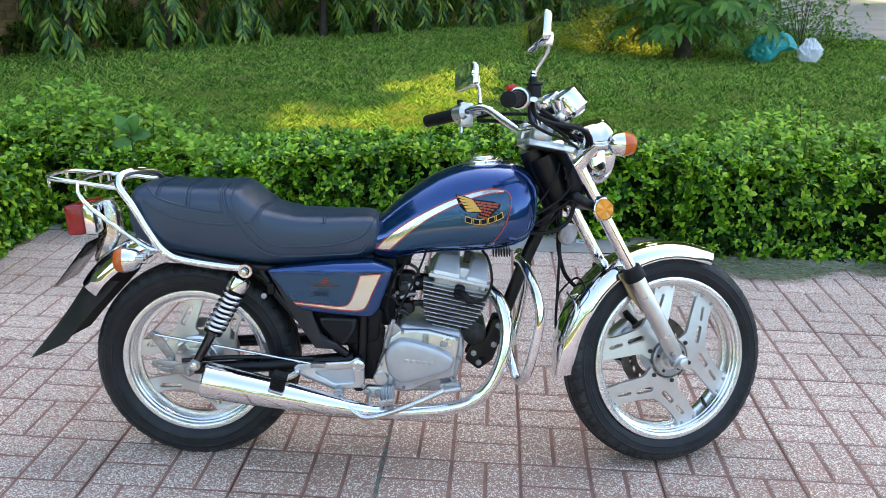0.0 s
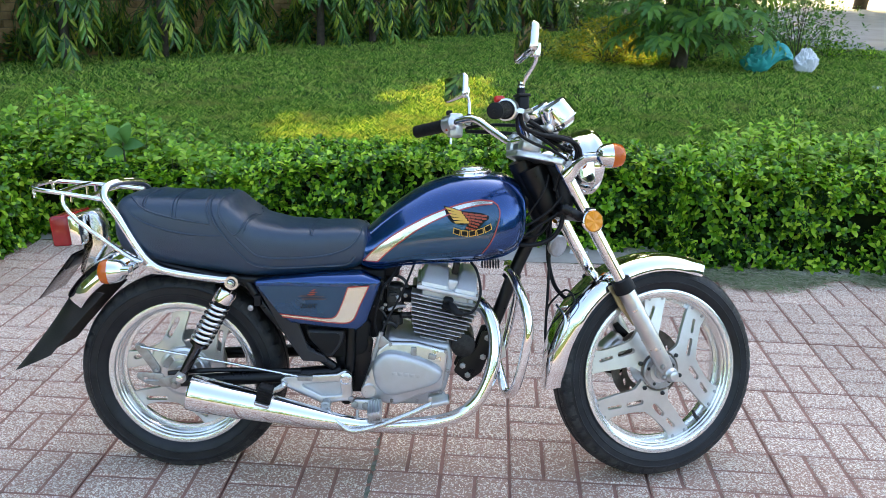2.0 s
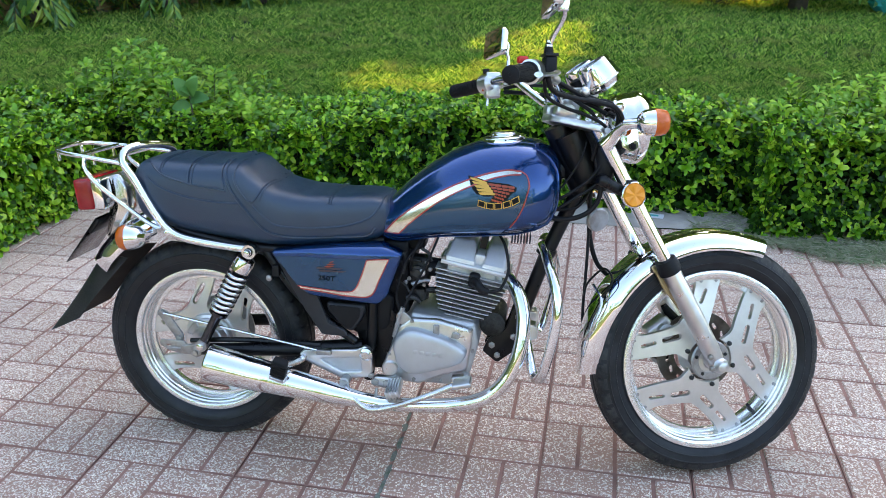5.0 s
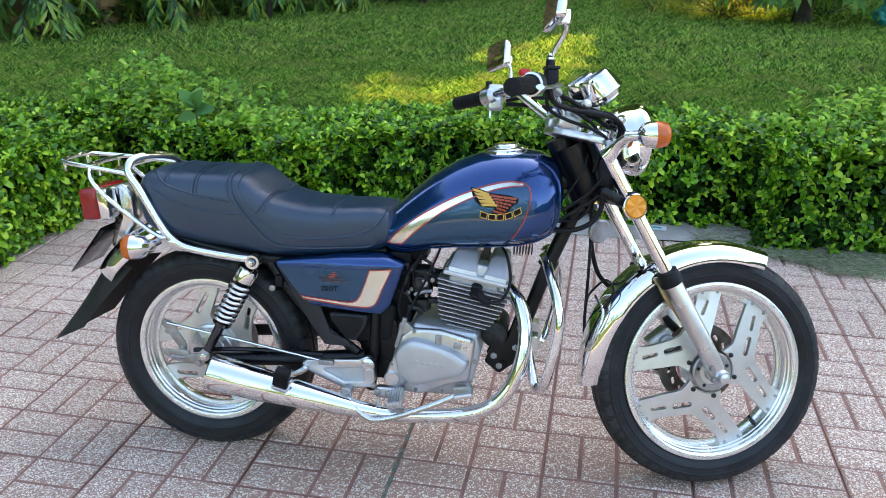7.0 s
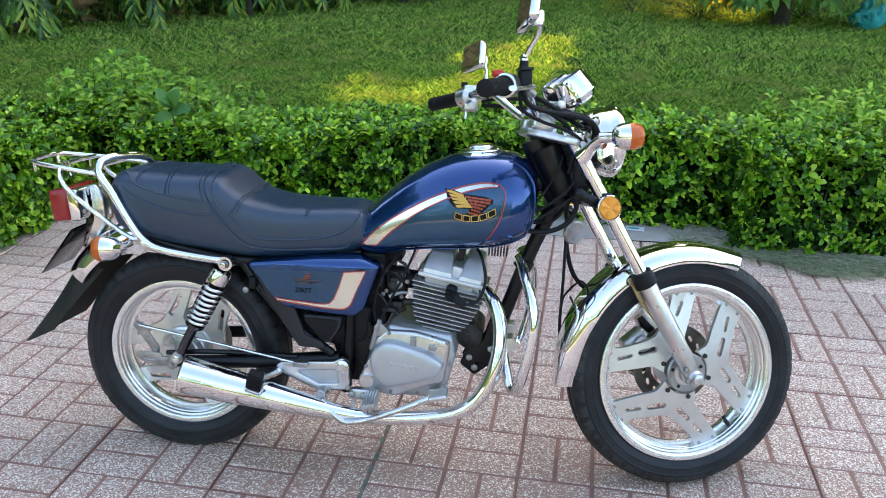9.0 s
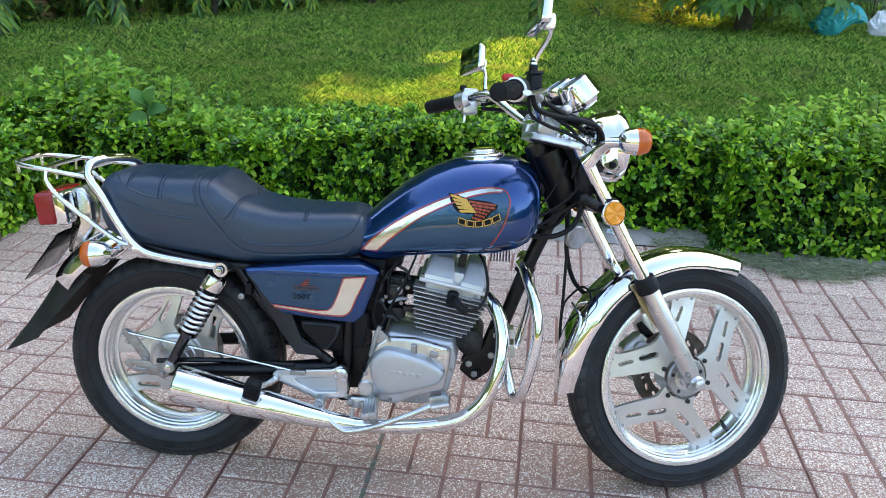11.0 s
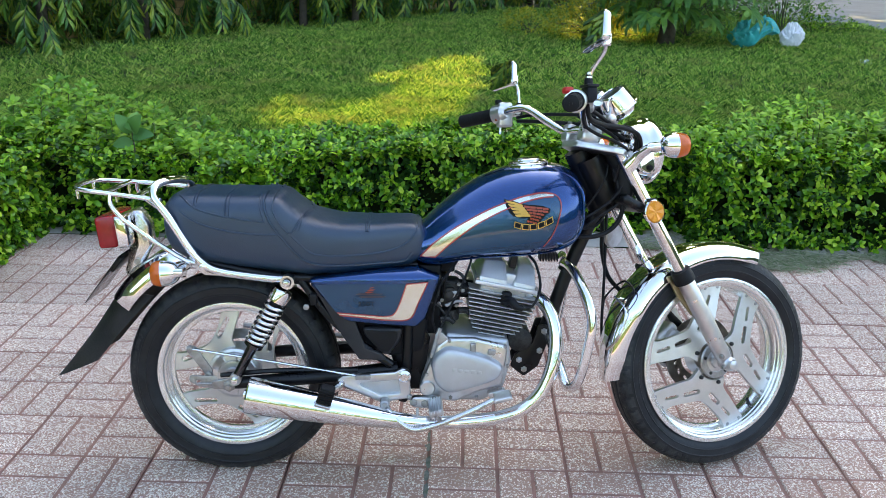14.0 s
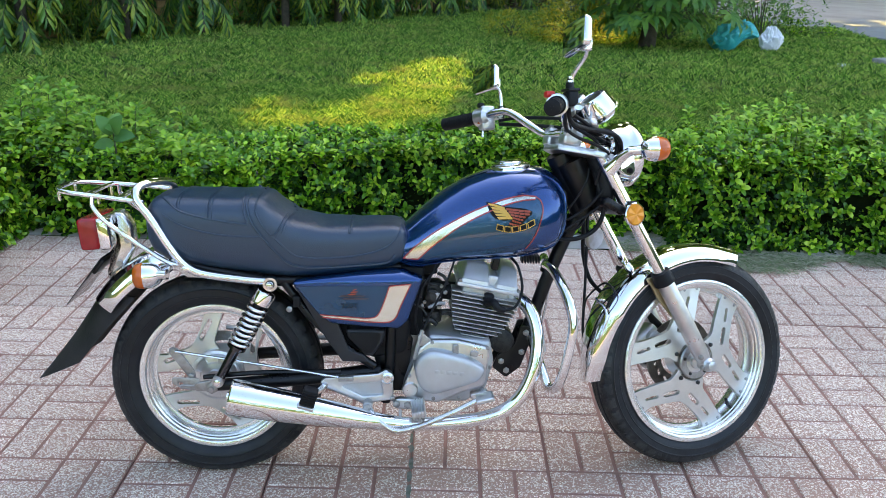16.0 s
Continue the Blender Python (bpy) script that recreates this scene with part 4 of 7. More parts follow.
line_decal("pinstripe", [(0.507, 0.630), (0.546, 0.630)], 0.0034, M_REDLINE, tank, tank_half, 0.003)
line_decal("pinstripe", [(0.848, 0.804), (0.862, 0.793), (0.868, 0.772), (0.863, 0.745), (0.854, 0.715), (0.840, 0.688), (0.825, 0.667)], 0.0034, M_REDLINE, tank, tank_half, 0.003)
# wing emblem in plain feather shapes, over a curved row of plain bars
shape_decal("emblem", [(0.720, 0.789), (0.746, 0.785), (0.770, 0.778), (0.800, 0.776), (0.820, 0.774), (0.839, 0.767), (0.838, 0.758), (0.828, 0.752), (0.811, 0.732), (0.775, 0.729), (0.786, 0.745), (0.768, 0.743), (0.744, 0.747), (0.734, 0.757), (0.727, 0.769)], M_INK, tank, tank_half, 0.0026)
for i in range(5):
    f = i / 4
    tip = Vector((0.724 + 0.023 * f, 0.7862 - 0.0345 * f))
    root = Vector((0.767 + 0.019 * f, 0.7765 - 0.0235 * f))
    mid = tip.lerp(root, 0.5) + Vector((0, 0.0010))
    shape_decal("emblem", [tuple(tip), (mid.x, mid.y + 0.0006), tuple(root), (root.x + 0.002, root.y - 0.0058), (mid.x + 0.003, mid.y - 0.0062), (tip.x + 0.006, tip.y - 0.0058)], M_GOLD, tank, tank_half, 0.0032)
for i, (x0, x1) in enumerate(((0.770, 0.834), (0.777, 0.833), (0.783, 0.822), (0.787, 0.815), (0.786, 0.810), (0.779, 0.805))):
    z = 0.7752 - 0.0073 * i
    n = 4
    for k in range(n):
        a, b = x0 + (x1 - x0) * k / n, x0 + (x1 - x0) * (k + 1) / n - 0.0011
        dz = -0.0016 * k
        shape_decal("emblem", [(a, z + dz), (b, z + dz - 0.0012), (b + 0.0016, z + dz - 0.0050), (b - 0.001, z + dz - 0.0062), (a + 0.0016, z + dz - 0.0058)], M_RUST, tank, tank_half, 0.0032)
for i in range(5):
    f = (i - 2) / 2
    cx, cz = 0.7965 + 0.0405 * f, 0.7215 + 0.0085 * f * f + 0.0055 * f
    w, h, sl = 0.0072, 0.0058, 0.42 * f + 0.14
    for grow, mm, lift in ((0.0020, M_GOLD, 0.0030), (0.0, M_INK, 0.0038)):
        shape_decal("emblem", [(cx + a * (w + grow) - b * h * sl * 0.5, cz + a * (w + grow) * sl + b * (h + grow)) for a, b in ((-1, -1), (1, -1), (1, 1), (-1, 1))], mm, tank, tank_half, lift)
cap_n = Vector((-0.10, 0, 1)).normalized()
cap_at = Vector((0.797, 0, 0.868))
cap = P("filler_cap", turned([(-0.014, 0.055), (0.0, 0.054), (0.0025, 0.052), (0.0055, 0.042), (0.0065, 0.034), (0.0115, 0.032), (0.0140, 0.028), (0.0145, 0)], cap_at, cap_at + cap_n, 40), M_CHROME, "round chrome fuel filler cap", parent=tank)

# ---------------------------------------------------------------- seat
SX = [-0.158, -0.150, -0.136, -0.105, -0.050, 0.010, 0.070, 0.115, 0.148, 0.180, 0.220, 0.290, 0.360, 0.430, 0.480, 0.508, 0.520]
STOP = [0.745, 0.772, 0.788, 0.795, 0.796, 0.795, 0.795, 0.798, 0.792, 0.765, 0.737, 0.722, 0.718, 0.720, 0.720, 0.712, 0.690]
SBOT = [0.700, 0.662, 0.636, 0.618, 0.607, 0.597, 0.589, 0.584, 0.580, 0.576, 0.574, 0.577, 0.583, 0.590, 0.598, 0.615, 0.650]
SWID = [0.080, 0.100, 0.114, 0.125, 0.131, 0.134, 0.135, 0.135, 0.134, 0.132, 0.128, 0.122, 0.115, 0.106, 0.098, 0.090, 0.080]


def seat_at(x):
    return tuple(float(np.interp(x, SX, c)) for c in (STOP, SBOT, SWID))


def seat_top(x, y):
    t, b, w = seat_at(x)
    zm = b + (t - b) * 0.45
    return zm + (t - zm) * max(0, 1 - min(1, abs(y) / w) ** 4.2) ** (1 / 4.2)


secs = []
for x in np.interp(np.linspace(0, 1, 70), np.linspace(0, 1, len(SX)), SX):
    t, b, w = seat_at(x)
    zm = b + (t - b) * 0.45
    ring = []
    for k in range(40):
        a = 6.28319 * k / 40
        c, s = math.cos(a), math.sin(a)
        n = 4.2 if s > 0 else 3.4
        y = w * math.copysign(abs(c) ** (2 / n), c)
        z = zm + (t - zm if s > 0 else zm - b) * math.copysign(abs(s) ** (2 / n), s)
        # pads puffed between the cross seams
        if s > 0.35:
            for q in (0.0, 0.075, 0.30, 0.40):
                z -= 0.004 * math.exp(-((x - q) / 0.007) ** 2) * (1 if abs(y) < 0.085 else 0)
        ring.append((x, y, z))
    secs.append(ring)
bm = loft(secs)
bmesh.ops.smooth_vert(bm, verts=bm.verts[:], factor=0.35, use_axis_x=True, use_axis_y=True, use_axis_z=True)
for v in bm.verts:
    q = v.co * 17
    v.co += Vector((0, math.copysign(0.0014, v.co.y), 0.0008)) * noise.noise(Vector((q.x, q.y * 1.4, q.z * 1.8)))
seat = P("seat", bm, M_SEAT, "stepped black vinyl dual seat", smooth=60)


def seam(pts, r=0.0027):
    bm = bmesh.new()
    tube(bm, smooth_path(pts, 2), r, 6)
    part("seam", bm, M_SEAT, seat)


SEAMS = [
    ([(-0.104, 0.122, 0.753), (-0.073, 0.128, 0.732), (-0.029, 0.131, 0.715), (0.029, 0.134, 0.703), (0.096, 0.134, 0.697), (0.145, 0.133, 0.697)], 0.0028),
    ([(-0.114, 0.073, 0.785), (-0.075, 0.117, 0.768), (-0.044, 0.126, 0.755), (0.013, 0.131, 0.742), (0.062, 0.132, 0.734), (0.110, 0.132, 0.728)], 0.0028),
    ([(0.110, 0.132, 0.728), (0.099, 0.124, 0.764), (0.097, 0.098, 0.785), (0.097, 0.064, 0.792)], 0.0022),
    ([(0.112, 0.061, 0.794), (0.108, 0.106, 0.782), (0.111, 0.126, 0.762), (0.122, 0.132, 0.733), (0.139, 0.133, 0.706), (0.155, 0.132, 0.686), (0.183, 0.130, 0.652), (0.212, 0.128, 0.626), (0.251, 0.122, 0.615), (0.315, 0.115, 0.613), (0.390, 0.107, 0.616), (0.461, 0.096, 0.620), (0.486, 0.094, 0.641)], 0.0036),
    ([(0.134, 0.026, 0.792), (0.131, 0.100, 0.783), (0.130, 0.124, 0.762), (0.142, 0.131, 0.734), (0.156, 0.132, 0.714), (0.170, 0.131, 0.701), (0.182, 0.129, 0.706), (0.194, 0.122, 0.725), (0.203, 0.092, 0.740), (0.210, 0.040, 0.742)], 0.0026),
    ([(0.195, 0.129, 0.703), (0.203, 0.118, 0.724), (0.211, 0.080, 0.738), (0.218, 0.015, 0.736)], 0.0022),
    ([(0.177, 0.131, 0.693), (0.199, 0.129, 0.670), (0.222, 0.126, 0.649), (0.252, 0.124, 0.640), (0.316, 0.119, 0.638), (0.391, 0.110, 0.643), (0.441, 0.104, 0.654), (0.476, 0.098, 0.671), (0.496, 0.087, 0.697), (0.503, 0.030, 0.711)], 0.0028),
]
for x in (-0.071, -0.064, 0.010, 0.019, 0.366, 0.372):
    SEAMS.append(([(x, y, seat_top(x, y)) for y in (0.0, 0.03, 0.06, 0.085, 0.105)] + ([(x, 0.120, 0.768)] if x < 0.0 else [(x, 0.125, 0.760), (x, 0.131, 0.742)] if x < 0.1 else []), 0.0024))
for pts, r in SEAMS:
    line = []
    for q in smooth_path(pts, 6):
        t, b, w = seat_at(q.x)
        zm = b + (t - b) * 0.45
        n, h = (4.2, t - zm) if q.z > zm else (3.4, zm - b)
        k = 1.004 * ((abs(q.y) / w) ** n + (abs(q.z - zm) / h) ** n) ** (-1 / n)
        line.append((q.x, k * q.y, zm + k * (q.z - zm)))
    for sg in (-1, 1):
        seam([(x, sg * y, z) for x, y, z in line], r)

# ---------------------------------------------------------------- side covers


def cover_half(x, z):
    return 0.128 + 0.012 * math.sin(max(0, min(1, (x - 0.2) / 0.36)) * 3.14) - 0.03 * max(0, (z - 0.575) / 0.03) ** 2


COVER = [(0.212, 0.576, 0.01), (0.288, 0.484, 0.02), (0.318, 0.464, 0.02), (0.498, 0.447, 0.018), (0.520, 0.470, 0.01), (0.560, 0.584, 0.008), (0.500, 0.604, 0.01), (0.400, 0.600, 0.0), (0.30, 0.588, 0.0)]
for sg, nm in ((-1, "side_cover"), (1, "side_cover")):
    bm = bmesh.new()
    vs = plate(bm, round_outline(COVER), -0.085, -0.135, (), 0.010, 4)
    bmesh.ops.triangulate(bm, faces=[f for f in bm.faces if len(f.verts) > 4])
    for _ in range(4):
        bmesh.ops.subdivide_edges(bm, edges=[e for e in bm.edges if e.calc_length() > 0.022], cuts=1)
        bmesh.ops.triangulate(bm, faces=[f for f in bm.faces if len(f.verts) > 4])
    for v in bm.verts:
        if v.co.y < -0.1:
            v.co.y -= cover_half(v.co.x, v.co.z) - 0.135
        v.co.y *= -sg
    cov = P(nm, bm, M_BLUE, "dark blue plastic side cover", smooth=50)
    if sg < 0:
        side_cover = cov
ch = lambda x, z: cover_half(x, z)
decal("panel", [(0.232, 0.564), (0.30, 0.567), (0.38, 0.568), (0.470, 0.567)], [(0.292, 0.486), (0.35, 0.482), (0.415, 0.479), (0.446, 0.494)], M_PANEL, side_cover, ch, 0.0012, 8, label="teal-blue side panel")
decal("stripe", [(0.292, 0.489), (0.36, 0.484), (0.415, 0.480), (0.440, 0.487), (0.455, 0.520), (0.472, 0.566)], [(0.298, 0.484), (0.36, 0.478), (0.425, 0.471), (0.478, 0.474), (0.502, 0.520), (0.525, 0.570)], M_CREAM, side_cover, ch, 0.002, 3, label="cream corner stripe")
for ln in ([(0.290, 0.490), (0.36, 0.485), (0.415, 0.481), (0.439, 0.488), (0.455, 0.520), (0.471, 0.567)], [(0.296, 0.483), (0.36, 0.477), (0.425, 0.470), (0.480, 0.473), (0.504, 0.520), (0.527, 0.571)], [(0.471, 0.567), (0.527, 0.571)]):
    line_decal("pinstripe", ln, 0.003, M_REDLINE, side_cover, ch, 0.003)
for x0, x1, z, mm in ((0.338, 0.412, 0.541, M_SCRIPT), (0.346, 0.420, 0.534, M_SCRIPT), (0.362, 0.388, 0.546, M_RUST), (0.368, 0.392, 0.552, M_RUST), (0.374, 0.388, 0.558, M_RUST)):
    shape_decal("emblem", [(x0, z), (x0 + 0.010, z + 0.0028), (x1, z + 0.002), (x1 - 0.01, z - 0.0015), (x0 + 0.008, z - 0.002)], mm, side_cover, ch, 0.003)
txt = bpy.data.curves.new("model_mark", "FONT")
txt.body, txt.size, txt.extrude, txt.align_x = "250T", 0.0175, 0.0004, "CENTER"
txt.materials.append(M_INK)
tm = new("lettering", txt)
bpy.context.view_layer.update()
tme = bpy.data.meshes.new_from_object(tm.evaluated_get(bpy.context.evaluated_depsgraph_get()))
bpy.data.objects.remove(tm)
lettering = new("lettering", tme)
lettering.parent = side_cover
lettering.matrix_local = Matrix.Translation((0.367, -(ch(0.367, 0.515) + 0.003), 0.509)) @ Matrix.Rotation(radians(90), 4, "X") @ Matrix.Diagonal((1.25, 1, 1, 1))
tagged(lettering, "black 250T lettering")

# ---------------------------------------------------------------- engine


def prism(outline, y0, y1, bevel=0.006, seg=3, holes=()):
    bm = bmesh.new()
    plate(bm, round_outline(outline), y0, y1, holes, bevel, seg)
    return bm


def boxy(x0, x1, y0, y1, z0, z1, bevel=0.004, m=None):
    bm = bmesh.new()
    box(bm, x0, x1, y0, y1, z0, z1, bevel, 3, m)
    return bm


engine = P("engine", prism([(0.505, 0.262, 0.02), (0.512, 0.290, 0.01), (0.530, 0.345, 0.02), (0.560, 0.395, 0.02), (0.580, 0.422, 0.012), (0.745, 0.402, 0.012), (0.755, 0.345, 0.02), (0.735, 0.262, 0.03), (0.680, 0.225, 0.03), (0.565, 0.228, 0.03)], 0.12, -0.105, 0.010), M_CAST, "silver single-block engine crankcase")
part("clutch_case", prism([(0.503, 0.272, 0.02), (0.526, 0.327, 0.02), (0.551, 0.391, 0.02), (0.578, 0.413, 0.012), (0.651, 0.413, 0.02), (0.743, 0.391, 0.012), (0.738, 0.347, 0.02), (0.728, 0.278, 0.02), (0.668, 0.262, 0.02), (0.604, 0.232, 0.02), (0.559, 0.237, 0.02), (0.513, 0.250, 0.02)], -0.104, -0.126, 0.008), M_ALU, engine, "polished aluminium clutch case")
# the raised oval clutch cover, domed
OVAL = smooth_path([(0.537, 0, 0.340), (0.542, 0, 0.361), (0.559, 0, 0.380), (0.588, 0, 0.391), (0.651, 0, 0.378), (0.699, 0, 0.359), (0.726, 0, 0.338), (0.722, 0, 0.317), (0.700, 0, 0.300), (0.640, 0, 0.280), (0.584, 0, 0.268), (0.549, 0, 0.294), (0.537, 0, 0.340)], 5)[:-1]
oc = Vector((0.632, 0, 0.322))
secs = [[tuple(Vector((0, y, 0)) + oc + (p - oc) * s) for p in OVAL] for y, s in ((-0.122, 1.015), (-0.138, 1.0), (-0.146, 0.985), (-0.151, 0.95), (-0.1535, 0.89), (-0.155, 0.7), (-0.1555, 0.3))]
clutch = part("clutch_cover", loft(secs), M_CAST, engine, "silver oval clutch cover with a raised plain mark", 45)
for i in range(5):
    bm = bmesh.new()
    box(bm, 0.592 + 0.0165 * i, 0.604 + 0.0165 * i, -0.1562, -0.152, 0.330 - 0.0016 * i, 0.3395 - 0.0016 * i, 0.001)
    part("raised_mark", bm, M_CAST, engine)
part("oil_cap", turned([(0, 0.021), (0.010, 0.021), (0.013, 0.018), (0.013, 0)], (0.527, -0.120, 0.273), (0.527, -1, 0.273), 30), M_ALU, engine)
part("case_lug", boxy(0.640, 0.656, -0.135, -0.12, 0.372, 0.402, 0.003), M_STEEL, engine)
part("case_lug", prism([(0.690, 0.385, 0.004), (0.712, 0.380, 0.004), (0.706, 0.367, 0.004), (0.686, 0.370, 0.004)], -0.12, -0.134, 0.002), M_STEEL, engine)
bolts([(0.585, -0.126, 0.407), (0.735, -0.126, 0.390), (0.742, -0.126, 0.335), (0.725, -0.126, 0.272), (0.525, -0.126, 0.312), (0.66, -0.126, 0.246), (0.59, -0.126, 0.246)], (0, -1, 0), M_STEEL, engine, 0.0045, 0.005, "case_bolt")
part("drain_boss", prism([(0.69, 0.262, 0.006), (0.735, 0.272, 0.006), (0.742, 0.256, 0.006), (0.715, 0.245, 0.006), (0.69, 0.25, 0.006)], -0.115, -0.14, 0.003), M_ALU, engine)

LEANF = Matrix.Rotation(radians(11), 4, "Y")
CYL0 = Vector((0.700, 0, 0.398))
CM = Matrix.Translation(CYL0) @ LEANF
part("cylinder", boxy(-0.030, 0.036, -0.07, 0.07, -0.01, 0.14, 0.01, CM), M_BARREL, engine, "finned cylinder barrel, near black for the shade between its fins")
for i in range(11):
    z = 0.010 + 0.0118 * i
    f = (i / 10) ** 0.4
    bm = bmesh.new()
    box(bm, -0.038 - 0.050 * f, 0.035 + 0.070 * f, -0.084 - 0.008 * f, 0.084 + 0.008 * f, z, z + 0.0032, 0.0014, 2, CM)
    part("fin", bm, M_FINS, engine)
head = part("cylinder_head", boxy(-0.060, 0.068, -0.082, 0.082, 0.120, 0.152, 0.006, CM), M_FINS, engine, "finned cylinder head")
# solid black block in place of the recess and its shade
part("recess_shade_block", boxy(0.000, 0.030, -0.097, -0.06, 0.100, 0.140, 0.010, CM), M_PLASTIC, engine, "black block standing for the shaded recess round the spark plug")
cov = part("rocker_cover", boxy(-0.078, 0.094, -0.094, 0.094, 0.146, 0.158, 0.004, CM), M_BRUSHED, engine, "polished aluminium rocker cover")
for a, b in ((-0.070, 0.010), (0.024, 0.090)):
    secs = []
    for z, gx, gy in ((0.156, 0.0, 0.090), (0.168, 0.002, 0.088), (0.172, 0.004, 0.084), (0.206, 0.010, 0.058), (0.212, 0.016, 0.048), (0.213, 0.022, 0.040)):
        ol = round_outline([(a + gx, -gy, 0.008), (b - gx, -gy, 0.008), (b - gx, gy, 0.008), (a + gx, gy, 0.008)], 4)
        secs.append([tuple(CM @ Vector((x, y, z))) for x, y in ol])
    part("rocker_box", loft(secs), M_BRUSHED, engine, "bright polished rocker box", 30)
part("cover_notch", boxy(0.004, 0.032, -0.074, 0.074, 0.156, 0.186, 0.005, CM), M_BRUSHED, engine)
part("cover_bracket", boxy(0.009, 0.027, -0.060, -0.02, 0.198, 0.232, 0.003, CM), M_BLACK, engine, "black bracket between the rocker boxes")
bolts([CM @ Vector((x, -0.086, 0.158)) for x in (-0.071, 0.090)], (0, 0, 1), M_STEEL, engine, 0.006, 0.006)
plug = CM @ Vector((0.015, -0.092, 0.118))
part("spark_plug_cap", pipe([plug, plug + Vector((0.012, -0.022, 0.002)), plug + Vector((0.024, -0.032, -0.010)), plug + Vector((0.040, -0.030, -0.016))], [0.013, 0.011, 0.010, 0.008], 12, 6), M_PLASTIC, engine, "ribbed black spark plug cap")
part("spark_lead", pipe([plug + Vector((0.040, -0.030, -0.016)), plug + Vector((0.070, -0.028, -0.006)), plug + Vector((0.088, -0.018, 0.040)), plug + Vector((0.078, 0.0, 0.095)), plug + Vector((0.062, 0.03, 0.115))], 0.0038, 8), M_PLASTIC, engine)
part("starter_motor", turned([(-0.07, 0.020), (-0.068, 0.034), (0.06, 0.034), (0.065, 0.026), (0.065, 0)], (0.785, 0.02, 0.378), (0.785, -1, 0.378), 28), M_GRIMY, engine, "dull grey starter housing")
part("intake_stub", pipe([(0.650, -0.02, 0.52), (0.600, -0.02, 0.525), (0.560, -0.02, 0.53)], 0.025, 16), M_PLASTIC, engine)
carb = P("carburettor", boxy(0.562, 0.616, -0.052, 0.0, 0.474, 0.556, 0.014), M_GRIMY, "grimy dark carburettor")
part("float_bowl", turned([(0, 0.026), (0.03, 0.024), (0.034, 0.016), (0.034, 0)], (0.590, -0.035, 0.470), (0.590, -0.035, 0.40), 20), M_GRIMY, carb)
part("throttle_drum", turned([(0, 0.018), (0.008, 0.018), (0.010, 0.010), (0.014, 0.010), (0.014, 0)], (0.588, -0.062, 0.520), (0.588, -1, 0.520), 24), M_GRIMY, carb)
bolts([(0.566, -0.062, 0.50), (0.612, -0.062, 0.545), (0.606, -0.062, 0.485)], (0, -1, 0), M_STEEL, carb, 0.0045, 0.004)
for pts, r in (([(0.655, -0.05, 0.660), (0.640, -0.085, 0.610), (0.615, -0.10, 0.55), (0.585, -0.105, 0.490), (0.558, -0.115, 0.430), (0.545, -0.12, 0.385)], 0.003), ([(0.620, -0.04, 0.665), (0.597, -0.06, 0.61), (0.575, -0.08, 0.56), (0.572, -0.075, 0.525)], 0.0028), ([(0.645, -0.03, 0.665), (0.60, -0.06, 0.60), (0.56, -0.09, 0.55), (0.54, -0.1, 0.47), (0.55, -0.1, 0.42)], 0.0035)):
    P("cable", pipe(pts, r, 8), M_PLASTIC)
for i, (a, b, r, mm) in enumerate((((0.556, -0.075, 0.575), (0.552, -0.085, 0.52), 0.006, M_GRIMY), ((0.575, -0.078, 0.49), (0.622, -0.07, 0.50), 0.005, M_STEEL), ((0.545, -0.07, 0.545), (0.60, -0.072, 0.552), 0.004, M_GRIMY), ((0.600, -0.07, 0.585), (0.628, -0.078, 0.555), 0.0045, M_GRIMY), ((0.56, -0.08, 0.455), (0.60, -0.075, 0.44), 0.007, M_GRIMY), ((0.535, -0.08, 0.50), (0.572, -0.085, 0.47), 0.003, M_GRIMY), ((0.61, -0.06, 0.47), (0.645, -0.05, 0.46), 0.009, M_GRIMY))):
    part("carburettor_link", pipe([a, tuple((p + q) / 2 + 0.004 for p, q in zip(a, b)), b], r, 8, 4), mm, carb)
for x, z, r in ((0.570, 0.560, 0.007), (0.600, 0.520, 0.010), (0.558, 0.492, 0.006), (0.622, 0.530, 0.006)):
    part("carburettor_screw", turned([(0, r), (0.006, r), (0.008, r * 0.6), (0.008, 0)], (x, -0.066, z), (x, -1, z), 10), M_STEEL, carb)
# black block added to darken the view through below the tank
P("dark_clutter_block", boxy(0.540, 0.602, -0.040, 0.040, 0.572, 0.664, 0.008), M_PLASTIC, "plain black block added for the dark clutter under the tank")
P("air_duct", pipe([(0.565, -0.01, 0.535), (0.520, 0.0, 0.560), (0.470, 0.0, 0.575)], [0.034, 0.042, 0.050], 20), M_PLASTIC, "black rubber intake duct")
P("clutch_spring", pipe([(0.560, -0.118, 0.44), (0.545, -0.122, 0.39), (0.538, -0.124, 0.36)], 0.0065, 8), M_STEEL, "dull clutch lever spring")
P("clutch_arm", prism([(0.545, 0.425, 0.004), (0.565, 0.430, 0.004), (0.590, 0.405, 0.004), (0.575, 0.395, 0.004), (0.550, 0.395, 0.004)], -0.112, -0.124, 0.002), M_STEEL)

# ---------------------------------------------------------------- exhaust
header = [(0.790, -0.045, 0.515), (0.822, -0.060, 0.512), (0.852, -0.095, 0.484), (0.868, -0.125, 0.430), (0.862, -0.148, 0.354), (0.833, -0.158, 0.278), (0.784, -0.163, 0.228), (0.715, -0.166, 0.204), (0.620, -0.170, 0.194), (0.500, -0.176, 0.196), (0.440, -0.180, 0.207)]
exhaust = P("exhaust_pipe", pipe(header, 0.0185, 20, 8), M_CHROME, "chromed header pipe sweeping under the engine", smooth=60)
